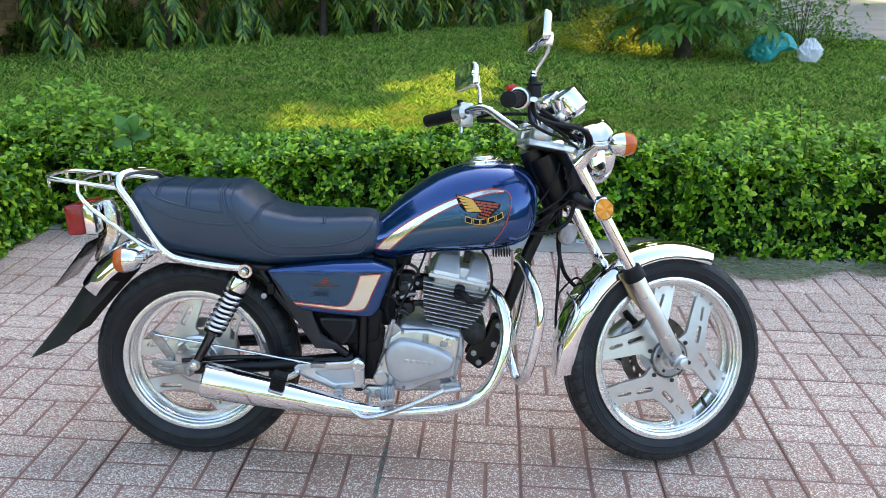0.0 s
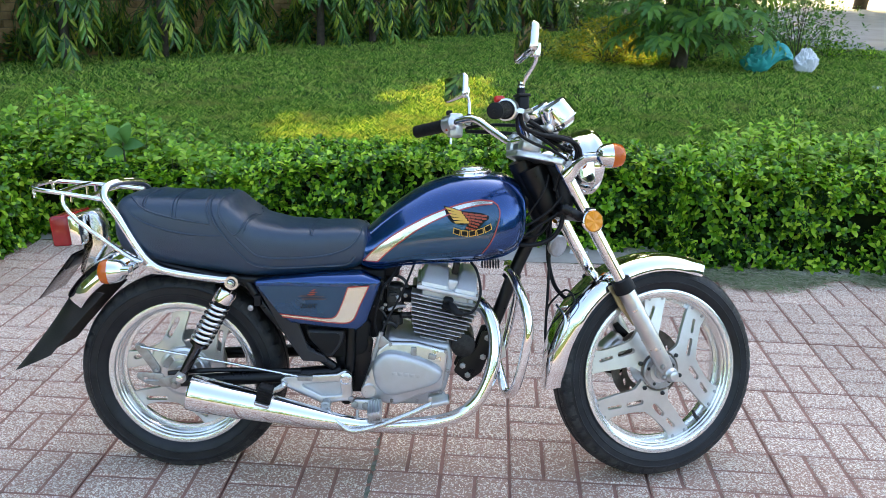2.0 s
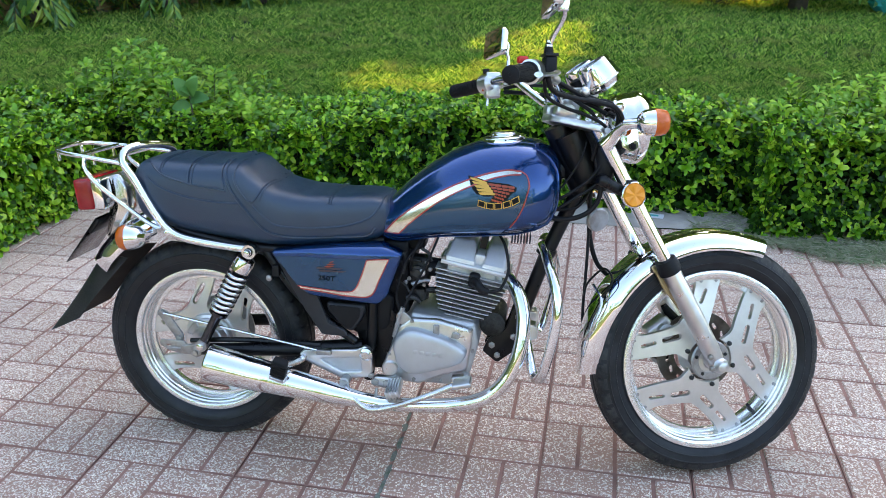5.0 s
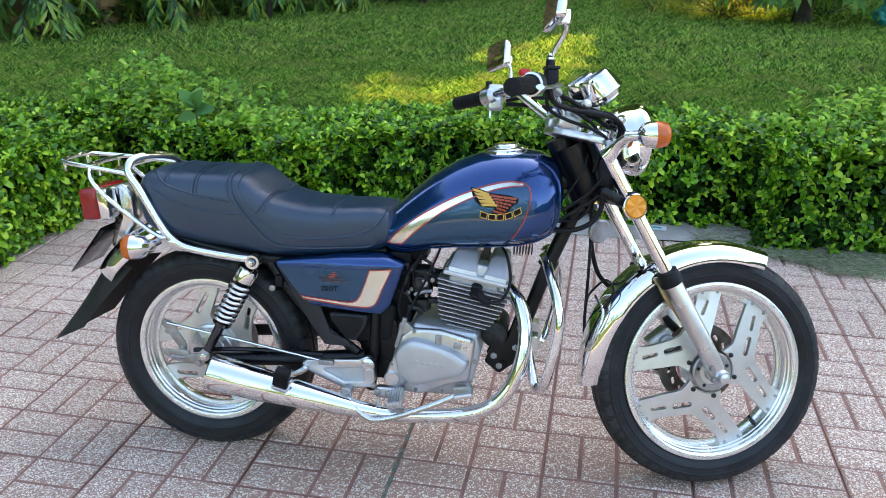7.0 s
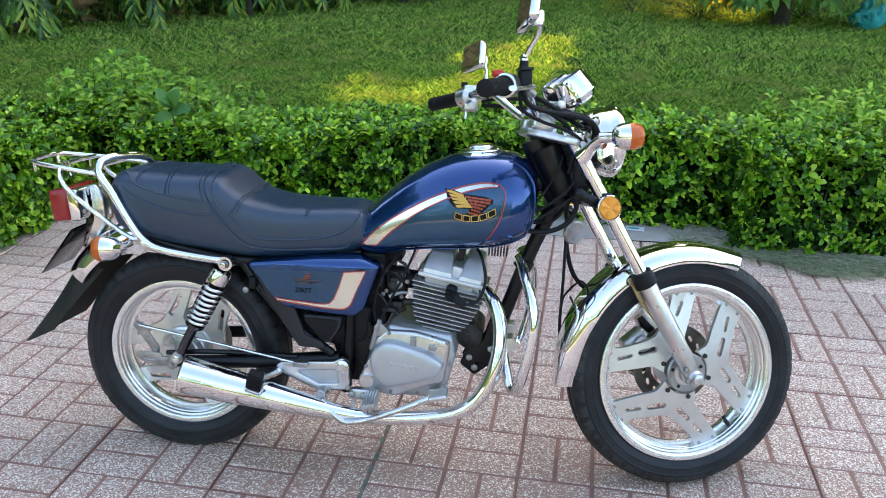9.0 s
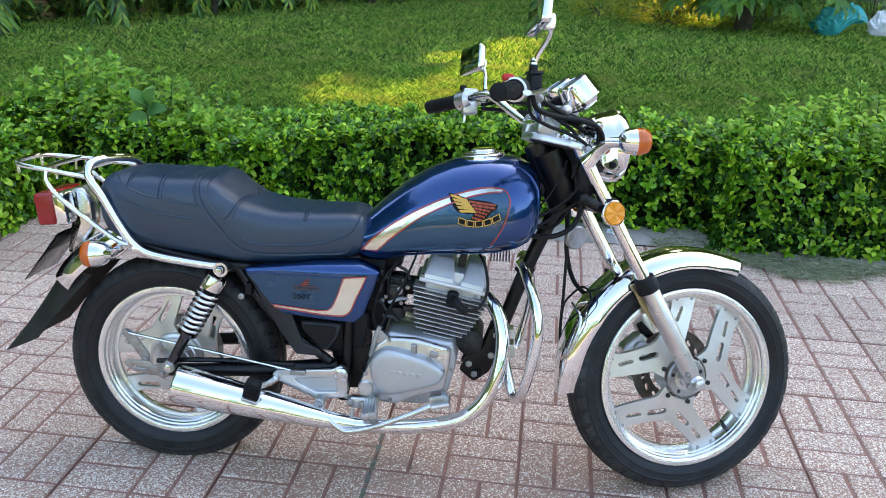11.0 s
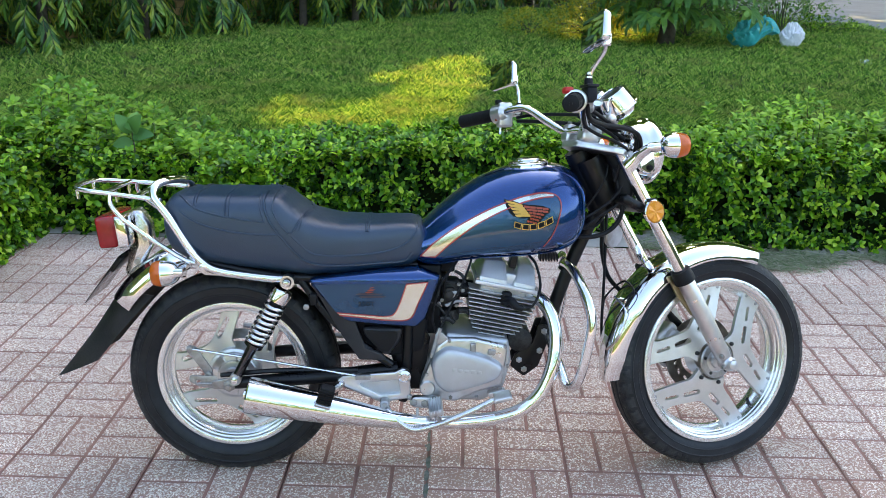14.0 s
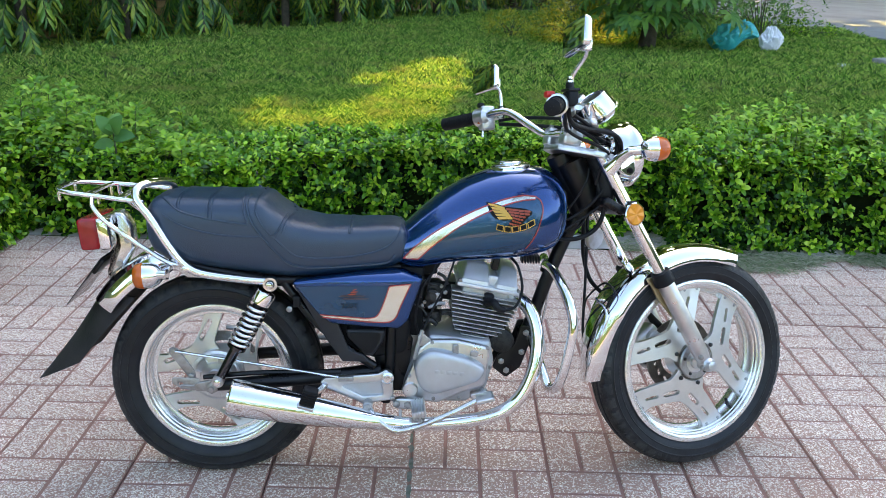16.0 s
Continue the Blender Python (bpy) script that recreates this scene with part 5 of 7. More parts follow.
part("exhaust_flange", turned([(0, 0.030), (0.010, 0.030), (0.012, 0.024), (0.03, 0.022)], (0.788, -0.045, 0.516), (0.83, -0.062, 0.512), 24), M_STEEL, exhaust)
muf = [(0.505, -0.176, 0.196), (0.450, -0.180, 0.205), (0.380, -0.184, 0.219), (0.300, -0.187, 0.236), (0.200, -0.190, 0.256), (0.110, -0.192, 0.275), (0.062, -0.193, 0.285)]
bm = bmesh.new()
tube(bm, smooth_path(muf, 6), [0.0190, 0.0215, 0.0285, 0.0355, 0.0425, 0.0465, 0.0475], 32, False)
back = smooth_path(muf, 6)[-1]
d = (Vector(muf[-1]) - Vector(muf[-2])).normalized()
lathe(bm, [(0.0, 0.0475), (0.004, 0.045), (-0.006, 0.040), (-0.010, 0.013), (0.012, 0.012), (0.012, 0.009), (-0.03, 0.009)], back, back + d, 28)
part("muffler", bm, M_CHROME, exhaust, "tapered chrome muffler", 50)
P("muffler_bracket", prism([(0.20, 0.225, 0.01), (0.25, 0.250, 0.01), (0.30, 0.24, 0.01), (0.33, 0.205, 0.01), (0.19, 0.205, 0.01)], -0.12, -0.15, 0.004), M_BLACK)

# ---------------------------------------------------------------- frame
frame_part = P("frame", pipe([(0.985, 0, 0.730), (0.930, 0, 0.600), (0.885, 0, 0.470), (0.858, 0, 0.390)], 0.0185, 16), M_BLACK, "black steel tube frame")
part("head_tube", pipe([(0.925, 0, 0.900), (1.005, 0, 0.735)], 0.033, 20), M_BLACK, frame_part)
part("backbone", pipe([(0.955, 0, 0.80), (0.80, 0, 0.70), (0.60, 0, 0.63), (0.45, 0, 0.59)], 0.025, 14), M_BLACK, frame_part)
for sg in (-1, 1):
    part("frame_tube", pipe([(0.50, sg * 0.06, 0.60), (0.30, sg * 0.085, 0.575), (0.16, sg * 0.095, 0.575), (0.02, sg * 0.10, 0.60), (-0.10, sg * 0.09, 0.625)], 0.012, 12), M_BLACK, frame_part)
    part("frame_tube", pipe([(0.47, sg * 0.07, 0.60), (0.475, sg * 0.085, 0.45), (0.470, sg * 0.09, 0.31), (0.460, sg * 0.08, 0.22)], 0.014, 12), M_BLACK, frame_part)
    part("frame_tube", pipe([(0.19, sg * 0.09, 0.570), (0.265, sg * 0.10, 0.47), (0.345, sg * 0.105, 0.395), (0.43, sg * 0.10, 0.33)], 0.012, 12), M_BLACK, frame_part)
    ep = part("engine_plate", prism([(0.760, 0.300, 0.01), (0.800, 0.268, 0.01), (0.840, 0.300, 0.01), (0.868, 0.380, 0.008), (0.862, 0.420, 0.008), (0.838, 0.420, 0.008), (0.820, 0.365, 0.02), (0.775, 0.335, 0.01)], sg * 0.026, sg * 0.036, 0.002), M_BLACK, frame_part, "black engine mounting plate")
    bolts([(0.853, sg * 0.036, 0.402), (0.842, sg * 0.036, 0.345), (0.800, sg * 0.036, 0.290), (0.785, sg * 0.036, 0.318)], (0, sg, 0), M_STEEL, frame_part, 0.0075, 0.006)
P("airbox", prism([(0.310, 0.440, 0.02), (0.345, 0.385, 0.02), (0.43, 0.345, 0.03), (0.52, 0.36, 0.03), (0.53, 0.45, 0.02), (0.50, 0.47, 0.02), (0.33, 0.47, 0.02)], 0.08, -0.082, 0.01), M_PLASTIC, "black plastic air box")
# black panels added to darken the gap between seat and rail
for sg in (-1, 1):
    P("under_seat_filler", prism([(-0.110, 0.632, 0.01), (-0.070, 0.590, 0.02), (0.060, 0.560, 0.02), (0.215, 0.552, 0.01), (0.220, 0.590, 0.01), (0.0, 0.612, 0.01)], sg * 0.085, sg * 0.092, 0.002), M_PLASTIC, "black panel added to fill the dark gap under the seat")
# black filler added to close the dark bay behind the carburettor
P("dark_bay_filler", boxy(0.485, 0.565, -0.055, 0.08, 0.40, 0.60, 0.01), M_PLASTIC, "black box added to fill the dark bay behind the carburettor")
# black plate added only to blacken the area behind the engine
P("dark_gap_plate", prism([(0.43, 0.345, 0.01), (0.455, 0.250, 0.01), (0.515, 0.250, 0.01), (0.535, 0.40, 0.01), (0.50, 0.46, 0.01), (0.40, 0.46, 0.01)], -0.070, -0.080, 0.003), M_BLACK, "black plate added to fill the dark area behind the engine")
P("tool_box", prism([(0.352, 0.440, 0.012), (0.360, 0.415, 0.01), (0.405, 0.365, 0.02), (0.425, 0.362, 0.01), (0.452, 0.40, 0.015), (0.462, 0.438, 0.012)], -0.08, -0.112, 0.008), M_GUARD, "black plastic three-sided tool box")
P("tool_box_lid", prism([(0.362, 0.432, 0.012), (0.368, 0.415, 0.01), (0.407, 0.373, 0.018), (0.423, 0.372, 0.01), (0.443, 0.402, 0.015), (0.450, 0.431, 0.012)], -0.112, -0.115, 0.0015), M_PLASTIC)
bolts([(0.470, -0.09, 0.40)], (0, -1, 0), M_STEEL, bike, 0.006, 0.005)
P("inner_fender", prism([(0.215, 0.570, 0.01), (0.240, 0.530, 0.01), (0.300, 0.42, 0.02), (0.345, 0.352, 0.01), (0.418, 0.350, 0.01), (0.405, 0.368, 0.01), (0.362, 0.385, 0.01), (0.335, 0.46, 0.02), (0.30, 0.53, 0.02), (0.26, 0.575, 0.01)], -0.108, -0.120, 0.003), M_GUARD, "black plastic inner fender guard")
clipb = P("cable_clip", boxy(0.218, 0.236, -0.125, -0.10, 0.505, 0.535, 0.003), M_PLASTIC)
part("clip_nut", turned([(0, 0.008), (0.006, 0.008), (0.008, 0.004), (0.008, 0)], (0.208, -0.118, 0.500), (0.208, -1, 0.50), 8), M_STEEL, clipb)
# regulator fins under the tank nose
for i in range(7):
    P("cooling_fin", boxy(0.828 + 0.0075 * i, 0.831 + 0.0075 * i, -0.075, -0.03, 0.612, 0.632, 0.0008), M_PLASTIC)

# swing arm
for sg in (-1, 1):
    sw = P("swing_arm", pipe([(0.445, sg * 0.085, 0.312), (0.300, sg * 0.105, 0.304), (0.150, sg * 0.112, 0.294), (0.0, sg * 0.112, RR - 0.006)], [0.021, 0.019, 0.018, 0.016], 16), M_BLACK, "black tubular swing arm")
    part("axle_plate", prism([(-0.052, RR - 0.006, 0.006), (-0.045, RR - 0.020, 0.006), (0.02, RR - 0.020, 0.01), (0.03, RR, 0.01), (0.02, RR + 0.016, 0.01), (-0.045, RR + 0.004, 0.006)], sg * 0.112, sg * 0.122, 0.002), M_STEEL, sw)
    part("axle_nut", turned([(0, 0.0165), (0.010, 0.0165), (0.0125, 0.010), (0.0125, 0.007), (0.020, 0.007), (0.020, 0)], (-0.002, sg * 0.120, RR - 0.008), (-0.002, sg, RR - 0.008), 6), M_STEEL, sw)
    part("adjuster", pipe([(-0.045, sg * 0.117, RR - 0.006), (-0.085, sg * 0.117, RR - 0.004)], 0.004, 8), M_STEEL, sw)
    # shock absorbers
    top, low = Vector((0.163, sg * 0.128, 0.572)), Vector((0.016, sg * 0.126, 0.303))
    ax_s = (low - top).normalized()
    L = (low - top).length
    sh = P("shock_absorber", turned([(0.03, 0.016), (L - 0.12, 0.016), (L - 0.12, 0.011), (L, 0.011)], top, low, 24), M_BLACK, "chrome coil-spring rear shock absorber")
    part("upper_cover", turned([(0.022, 0.012), (0.024, 0.024), (0.034, 0.028), (0.058, 0.028), (0.060, 0.024), (0.060, 0.012)], top, low, 28), M_CHROME, sh)
    part("top_eye", turned([(-0.012, 0.009), (-0.012, 0.0185), (0.012, 0.0185), (0.012, 0.009)], top, top + Vector((0, sg, 0)), 24, closed=True), M_CHROME_WORN, sh)
    part("rubber_bush", turned([(-0.013, 0.008), (-0.013, 0.0115), (0.0135, 0.0115), (0.0135, 0.008)], top, top + Vector((0, sg, 0)), 20, closed=True), M_GRIP, sh)
    part("acorn_nut", turned([(0.012, 0.0095), (0.020, 0.0095), (0.026, 0.007), (0.028, 0)], top, top + Vector((0, sg, 0)), 12), M_CHROME, sh)
    part("lower_eye", turned([(-0.012, 0.008), (-0.012, 0.016), (0.012, 0.016), (0.012, 0.008)], low, low + Vector((0, sg, 0)), 20, closed=True), M_STEEL, sh)
    part("lower_nut", turned([(0.012, 0.010), (0.020, 0.010), (0.022, 0.005), (0.022, 0)], low, low + Vector((0, sg, 0)), 6), M_CHROME, sh)
    part("lower_body", turned([(L - 0.118, 0.013), (L - 0.115, 0.026), (L - 0.106, 0.026), (L - 0.102, 0.014), (L - 0.012, 0.012)], top, low, 20), M_DARKCHROME, sh)
    a = ax_s.orthogonal().normalized()
    b = ax_s.cross(a)
    bm = bmesh.new()
    turns, n = 8.5, 220
    pts = [top + ax_s * (0.062 + (L - 0.176) * i / n) + (a * math.cos(6.28319 * turns * i / n) + b * math.sin(6.28319 * turns * i / n)) * 0.0245 for i in range(n + 1)]
    tube(bm, pts, 0.0052, 8)
    part("spring", bm, M_CHROME, sh, "chrome coil spring", 60)
# brake linkage on the right
P("brake_rod", pipe([(-0.112, -0.104, 0.380), (0.10, -0.120, 0.350), (0.340, -0.138, 0.314)], 0.0038, 8), M_CHROME_WORN, "thin steel brake rod")
P("brake_arm", prism([(-0.118, 0.372, 0.008), (-0.112, 0.386, 0.008), (-0.094, 0.384, 0.008), (-0.052, 0.318, 0.008), (-0.050, 0.300, 0.010), (-0.068, 0.298, 0.010), (-0.078, 0.315, 0.01)], -0.092, -0.100, 0.002), M_STEEL, "cast brake lever arm")
P("brake_stay", prism([(-0.110, 0.292, 0.006), (-0.108, 0.308, 0.006), (-0.040, 0.306, 0.008), (-0.030, 0.290, 0.006), (-0.050, 0.270, 0.008), (-0.085, 0.276, 0.008)], -0.112, -0.117, 0.0015, 2, [round_outline([(-0.092, 0.294, 0.004), (-0.080, 0.294, 0.004), (-0.080, 0.286, 0.004), (-0.092, 0.286, 0.004)], 3)]), M_STEEL, "grey steel axle stay")
P("torque_arm", pipe([(-0.03, -0.095, 0.300), (0.12, -0.11, 0.318), (0.34, -0.115, 0.322)], 0.007, 8), M_BLACK)
bolts([(-0.106, -0.100, 0.378), (-0.060, -0.100, 0.306)], (0, -1, 0), M_STEEL, bike, 0.009, 0.008)
P("rod_clevis", boxy(0.335, 0.375, -0.147, -0.130, 0.305, 0.318, 0.002), M_STEEL)
P("chain_guard", pipe([(-0.08, 0.10, 0.42), (0.02, 0.10, 0.435), (0.15, 0.10, 0.41), (0.26, 0.10, 0.38)], 0.011, 10, squash=(0.4, 1)), M_CHROME, "chrome chain guard")
P("chain", pipe([(0.0, 0.075, 0.385), (0.2, 0.075, 0.36), (0.44, 0.075, 0.335)], 0.008, 8), M_STEEL)

# footrests
br = P("footrest_bracket", prism([(0.285, 0.300, 0.006), (0.300, 0.312, 0.008), (0.440, 0.322, 0.008), (0.462, 0.334, 0.010), (0.480, 0.322, 0.012), (0.482, 0.262, 0.01), (0.475, 0.246, 0.008), (0.430, 0.240, 0.008), (0.412, 0.226, 0.008), (0.392, 0.240, 0.008), (0.300, 0.282, 0.006)], -0.118, -0.136, 0.004, 3, [round_outline([(0.335, 0.291, 0.006), (0.448, 0.300, 0.006), (0.454, 0.262, 0.006), (0.400, 0.258, 0.006)], 4)]), M_ALU, "cast aluminium footrest bracket")
part("bracket_web", prism([(0.33, 0.295), (0.455, 0.303), (0.458, 0.256), (0.395, 0.254)], -0.116, -0.126, 0.001), M_CAST, br)
part("pivot_bolt", turned([(0, 0.017), (0.008, 0.017), (0.011, 0.010), (0.016, 0.010), (0.016, 0)], (0.466, -0.134, 0.312), (0.466, -1, 0.312), 20), M_CHROME_WORN, br)
bolts([(0.478, -0.134, 0.252), (0.300, -0.134, 0.292)], (0, -1, 0), M_STEEL, br, 0.007, 0.006)
PM = Matrix.Translation((0.268, -0.240, 0.305)) @ Matrix.Scale(0.78, 4) @ Matrix.Rotation(radians(17), 4, "Y") @ Matrix.Rotation(radians(22), 4, "X")
peg = P("rear_footrest", boxy(-0.024, 0.024, -0.015, 0.015, -0.036, 0.036, 0.007, PM), M_GRIP, "folded black rubber pillion footrest")
for i in range(6):
    part("rib", boxy(-0.025, 0.025, -0.0175, 0.0, -0.030 + 0.0105 * i, -0.0245 + 0.0105 * i, 0.0015, PM), M_GRIP, peg)
part("peg_cap", boxy(-0.026, 0.026, -0.020, 0.016, -0.050, -0.036, 0.004, PM), M_ALU, peg)
part("peg_arm", pipe([PM @ Vector((0, 0.005, 0.0)), (0.285, -0.150, 0.285), (0.300, -0.130, 0.292)], 0.010, 12), M_CHROME_WORN, peg)
FM = Matrix.Translation((0.548, -0.160, 0.243)) @ Matrix.Rotation(radians(-14), 4, "Y") @ Matrix.Rotation(radians(8), 4, "X")
fp = P("front_footrest", boxy(-0.019, 0.019, -0.055, 0.015, -0.007, 0.009, 0.005, FM), M_ALU, "ribbed aluminium front footrest")
for i in range(5):
    part("rib", boxy(-0.018 + 0.0078 * i, -0.0135 + 0.0078 * i, -0.056, 0.012, -0.009, 0.013, 0.0015, FM), M_ALU, fp)
part("peg_end", turned([(-0.01, 0.012), (0.012, 0.012), (0.014, 0.009), (0.014, 0)], FM @ Vector((0, 0.014, -0.004)), FM @ Vector((0, 0.1, -0.004)), 14), M_STEEL, fp)
P("footrest_plate", prism([(0.476, 0.240, 0.012), (0.492, 0.252, 0.012), (0.548, 0.248, 0.014), (0.560, 0.232, 0.012), (0.545, 0.218, 0.012), (0.490, 0.222, 0.012)], -0.118, -0.140, 0.005), M_ALU, "cast footrest carrier")
bolts([(0.490, -0.140, 0.237), (0.520, -0.140, 0.234), (0.546, -0.140, 0.234)], (0, -1, 0), M_STEEL, bike, 0.009, 0.006)
bp = P("brake_pedal", pipe([(0.413, -0.150, 0.240), (0.430, -0.185, 0.225), (0.470, -0.20, 0.196), (0.500, -0.205, 0.190), (0.560, -0.205, 0.206), (0.640, -0.195, 0.236), (0.700, -0.185, 0.262), (0.735, -0.185, 0.272)], [0.0085, 0.0085, 0.008, 0.0075, 0.0075, 0.0075, 0.0085, 0.009], 12), M_CHROME_WORN, "chrome brake pedal lever")
part("pedal_boss", turned([(-0.02, 0.013), (0.014, 0.013), (0.016, 0.009), (0.022, 0.009), (0.022, 0)], (0.413, -0.150, 0.240), (0.413, -1, 0.240), 16), M_STEEL, bp)
part("pedal_pad", boxy(0.700, 0.748, -0.215, -0.165, 0.268, 0.280, 0.004, Matrix.Translation((0.72, -0.18, 0.272)) @ Matrix.Rotation(radians(-14), 4, "Y") @ Matrix.Translation((-0.72, 0.18, -0.272))), M_ALU, bp)
part("link_bolt", pipe([(0.500, -0.17, 0.235), (0.500, -0.185, 0.195)], 0.004, 8), M_STEEL, bp)

# ---------------------------------------------------------------- rack, rear fender, lamps
RAILS = ((0.163, 0.122, 0.578), (0.120, 0.128, 0.580), (-0.005, 0.137, 0.600), (-0.052, 0.138, 0.625), (-0.085, 0.136, 0.668), (-0.130, 0.128, 0.740), (-0.166, 0.118, 0.788), (-0.170, 0.108, 0.812), (-0.158, 0.086, 0.826), (-0.148, 0.045, 0.826), (-0.146, 0.0, 0.825))
rail_pts = [(x, -y, z) for x, y, z in RAILS[:7]] + [(-0.168, -0.100, 0.814), (-0.150, -0.070, 0.825), (-0.132, -0.020, 0.822), (-0.122, 0.030, 0.813), (-0.124, 0.075, 0.798), (-0.138, 0.110, 0.772)] + [(x, y, z) for x, y, z in RAILS[5::-1]]
CROSS_BARS = ((-0.216, 0.110, 0.789), (-0.296, 0.098, 0.797))
rack = P("grab_rail", pipe(rail_pts, 0.0105, 16, 8), M_CHROME, "chrome grab rail and rear carrier")
CAR = [(-0.150, -0.118, 0.782), (-0.250, -0.106, 0.793), (-0.350, -0.086, 0.802), (-0.382, -0.058, 0.806), (-0.388, 0.0, 0.807)]
part("carrier_frame", pipe(CAR + [(x, -y, z) for x, y, z in CAR[-2::-1]], 0.0062, 12, 6), M_CHROME, rack)
for x, w, z in CROSS_BARS:
    part("cross_bar", pipe([(x, -w, z), (x, 0, z + 0.002), (x, w, z)], 0.0060, 10), M_CHROME, rack)
for sg in (-1, 1):
    part("stay", pipe([(-0.282, sg * 0.102, 0.793), (-0.278, sg * 0.108, 0.765), (-0.235, sg * 0.118, 0.722), (-0.115, sg * 0.128, 0.640), (-0.070, sg * 0.132, 0.622)], 0.0062, 12), M_CHROME, rack)
    part("hook", pipe([(-0.384, sg * 0.055, 0.806), (-0.380, sg * 0.055, 0.775)], 0.004, 8), M_CHROME, rack)
    part("hook", pipe([(-0.285, sg * 0.05, 0.795), (-0.284, sg * 0.05, 0.765)], 0.004, 8), M_CHROME, rack)
    part("rail_plate", prism([(-0.090, 0.640, 0.008), (-0.060, 0.635, 0.006), (-0.025, 0.605, 0.006), (0.010, 0.600, 0.006), (0.012, 0.585, 0.006), (-0.05, 0.588, 0.01), (-0.085, 0.615, 0.01)], sg * 0.118, sg * 0.126, 0.002), M_CHROME_WORN, rack)
    part("rail_bolt", turned([(0, 0.009), (0.008, 0.009), (0.010, 0.006), (0.010, 0)], (-0.048, sg * 0.140, 0.615), (-0.048, sg, 0.615), 12), M_CHROME, rack)


def fender(cx, cz, r, a0, a1, hw, drop, n=40, flare=0.0, t=0.002, taper=0.0):
    """A curved mudguard with rolled sides about the wheel's axle."""
    secs = []
    m = 14
    for i in range(n + 1):
        f = i / n
        a = radians(a0 + (a1 - a0) * f)
        wide = hw * (1 - 0.12 * max(0, abs(f - 0.5) * 2 - 0.85) / 0.15) * (1 - taper * max(0, 0.30 - f) / 0.30)
        lift = flare * (max(0, f - 0.93) / 0.07 + max(0, 0.05 - f) / 0.05)
        outer, inner = [], []
        for k in range(m + 1):
            u = -1 + 2 * k / m
            y = wide * math.copysign(1 - (1 - abs(u)) ** 1.5, u) if abs(u) > 0 else 0
            rr = r + lift - drop * abs(u) ** 3.2
            outer.append((cx + rr * math.cos(a), y, cz + rr * math.sin(a)))
            inner.append((cx + (rr - t) * math.cos(a), y * 0.985, cz + (rr - t) * math.sin(a)))
        secs.append(outer + inner[::-1])
    return loft(secs)


rear_fender = P("rear_fender", fender(0.0, RR, 0.388, 62, 145.5, 0.084, 0.060), M_CHROME, "chrome rear mudguard", smooth=50)
secs = []
for i in range(13):
    f = i / 12
    spine = Vector((-0.314, 0, 0.516)).lerp(Vector((-0.506, 0, 0.262)), f) + Vector((0.006, 0, -0.003)) * math.sin(f * 3.14)
    edge = Vector((-0.200, 0, 0.520)).lerp(Vector((-0.362, 0, 0.338)), f) + Vector((-0.012, 0, -0.010)) * math.sin(f * 3.14)
    front = []
    for k in range(13):
        u = -1 + k / 6
        p = spine.lerp(edge, abs(u) ** 1.35)
        front.append((p.x, 0.084 * u, p.z))
    secs.append(front + [(x + 0.0035, y * 0.97, z + 0.001) for x, y, z in front[::-1]])
P("mud_flap", loft(secs), M_FLAP, "long black rubber mud flap")
tail = P("tail_lamp", boxy(-0.288, -0.255, -0.078, 0.078, 0.648, 0.732, 0.008, Matrix.Translation((-0.27, 0, 0.69)) @ Matrix.Rotation(radians(-6), 4, "Y") @ Matrix.Translation((0.27, 0, -0.69))), M_CHROME, "chrome tail lamp with a red lens")
part("lens", boxy(-0.335, -0.286, -0.080, 0.080, 0.648, 0.732, 0.009, Matrix.Translation((-0.30, 0, 0.69)) @ Matrix.Rotation(radians(-6), 4, "Y") @ Matrix.Translation((0.30, 0, -0.69))), M_REDLENS, tail, "red plastic tail lens")
part("bracket", prism([(-0.262, 0.735, 0.008), (-0.236, 0.738, 0.015), (-0.214, 0.70, 0.02), (-0.212, 0.640, 0.02), (-0.243, 0.590, 0.02), (-0.288, 0.550, 0.012), (-0.288, 0.580, 0.02), (-0.256, 0.645, 0.02)], -0.024, 0.024, 0.010), M_CHROME_WORN, tail, "chrome tail lamp bracket")
part("bracket_bolt", turned([(0, 0.008), (0.008, 0.008), (0.008, 0)], (-0.252, -0.024, 0.600), (-0.252, -1, 0.600), 10), M_STEEL, tail)
part("bracket_bolt", turned([(0, 0.008), (0.008, 0.008), (0.008, 0)], (-0.226, -0.024, 0.665), (-0.226, -1, 0.665), 10), M_STEEL, tail)
bm = bmesh.new()
box(bm, -0.001, 0.001, -0.080, 0.080, -0.162, 0.0, 0.0006)
bmesh.ops.transform(bm, matrix=Matrix.Translation((-0.281, 0, 0.627)) @ Matrix.Rotation(radians(37.7), 4, "Y"), verts=bm.verts[:])
np_ = P("number_plate", bm, M_DARKCHROME, "thin dark plate hanging behind the fender")
part("plate_carrier", boxy(0.001, 0.012, -0.076, 0.076, -0.050, -0.004, 0.004, Matrix.Translation((-0.281, 0, 0.627)) @ Matrix.Rotation(radians(37.7), 4, "Y")), M_BLACK, np_)


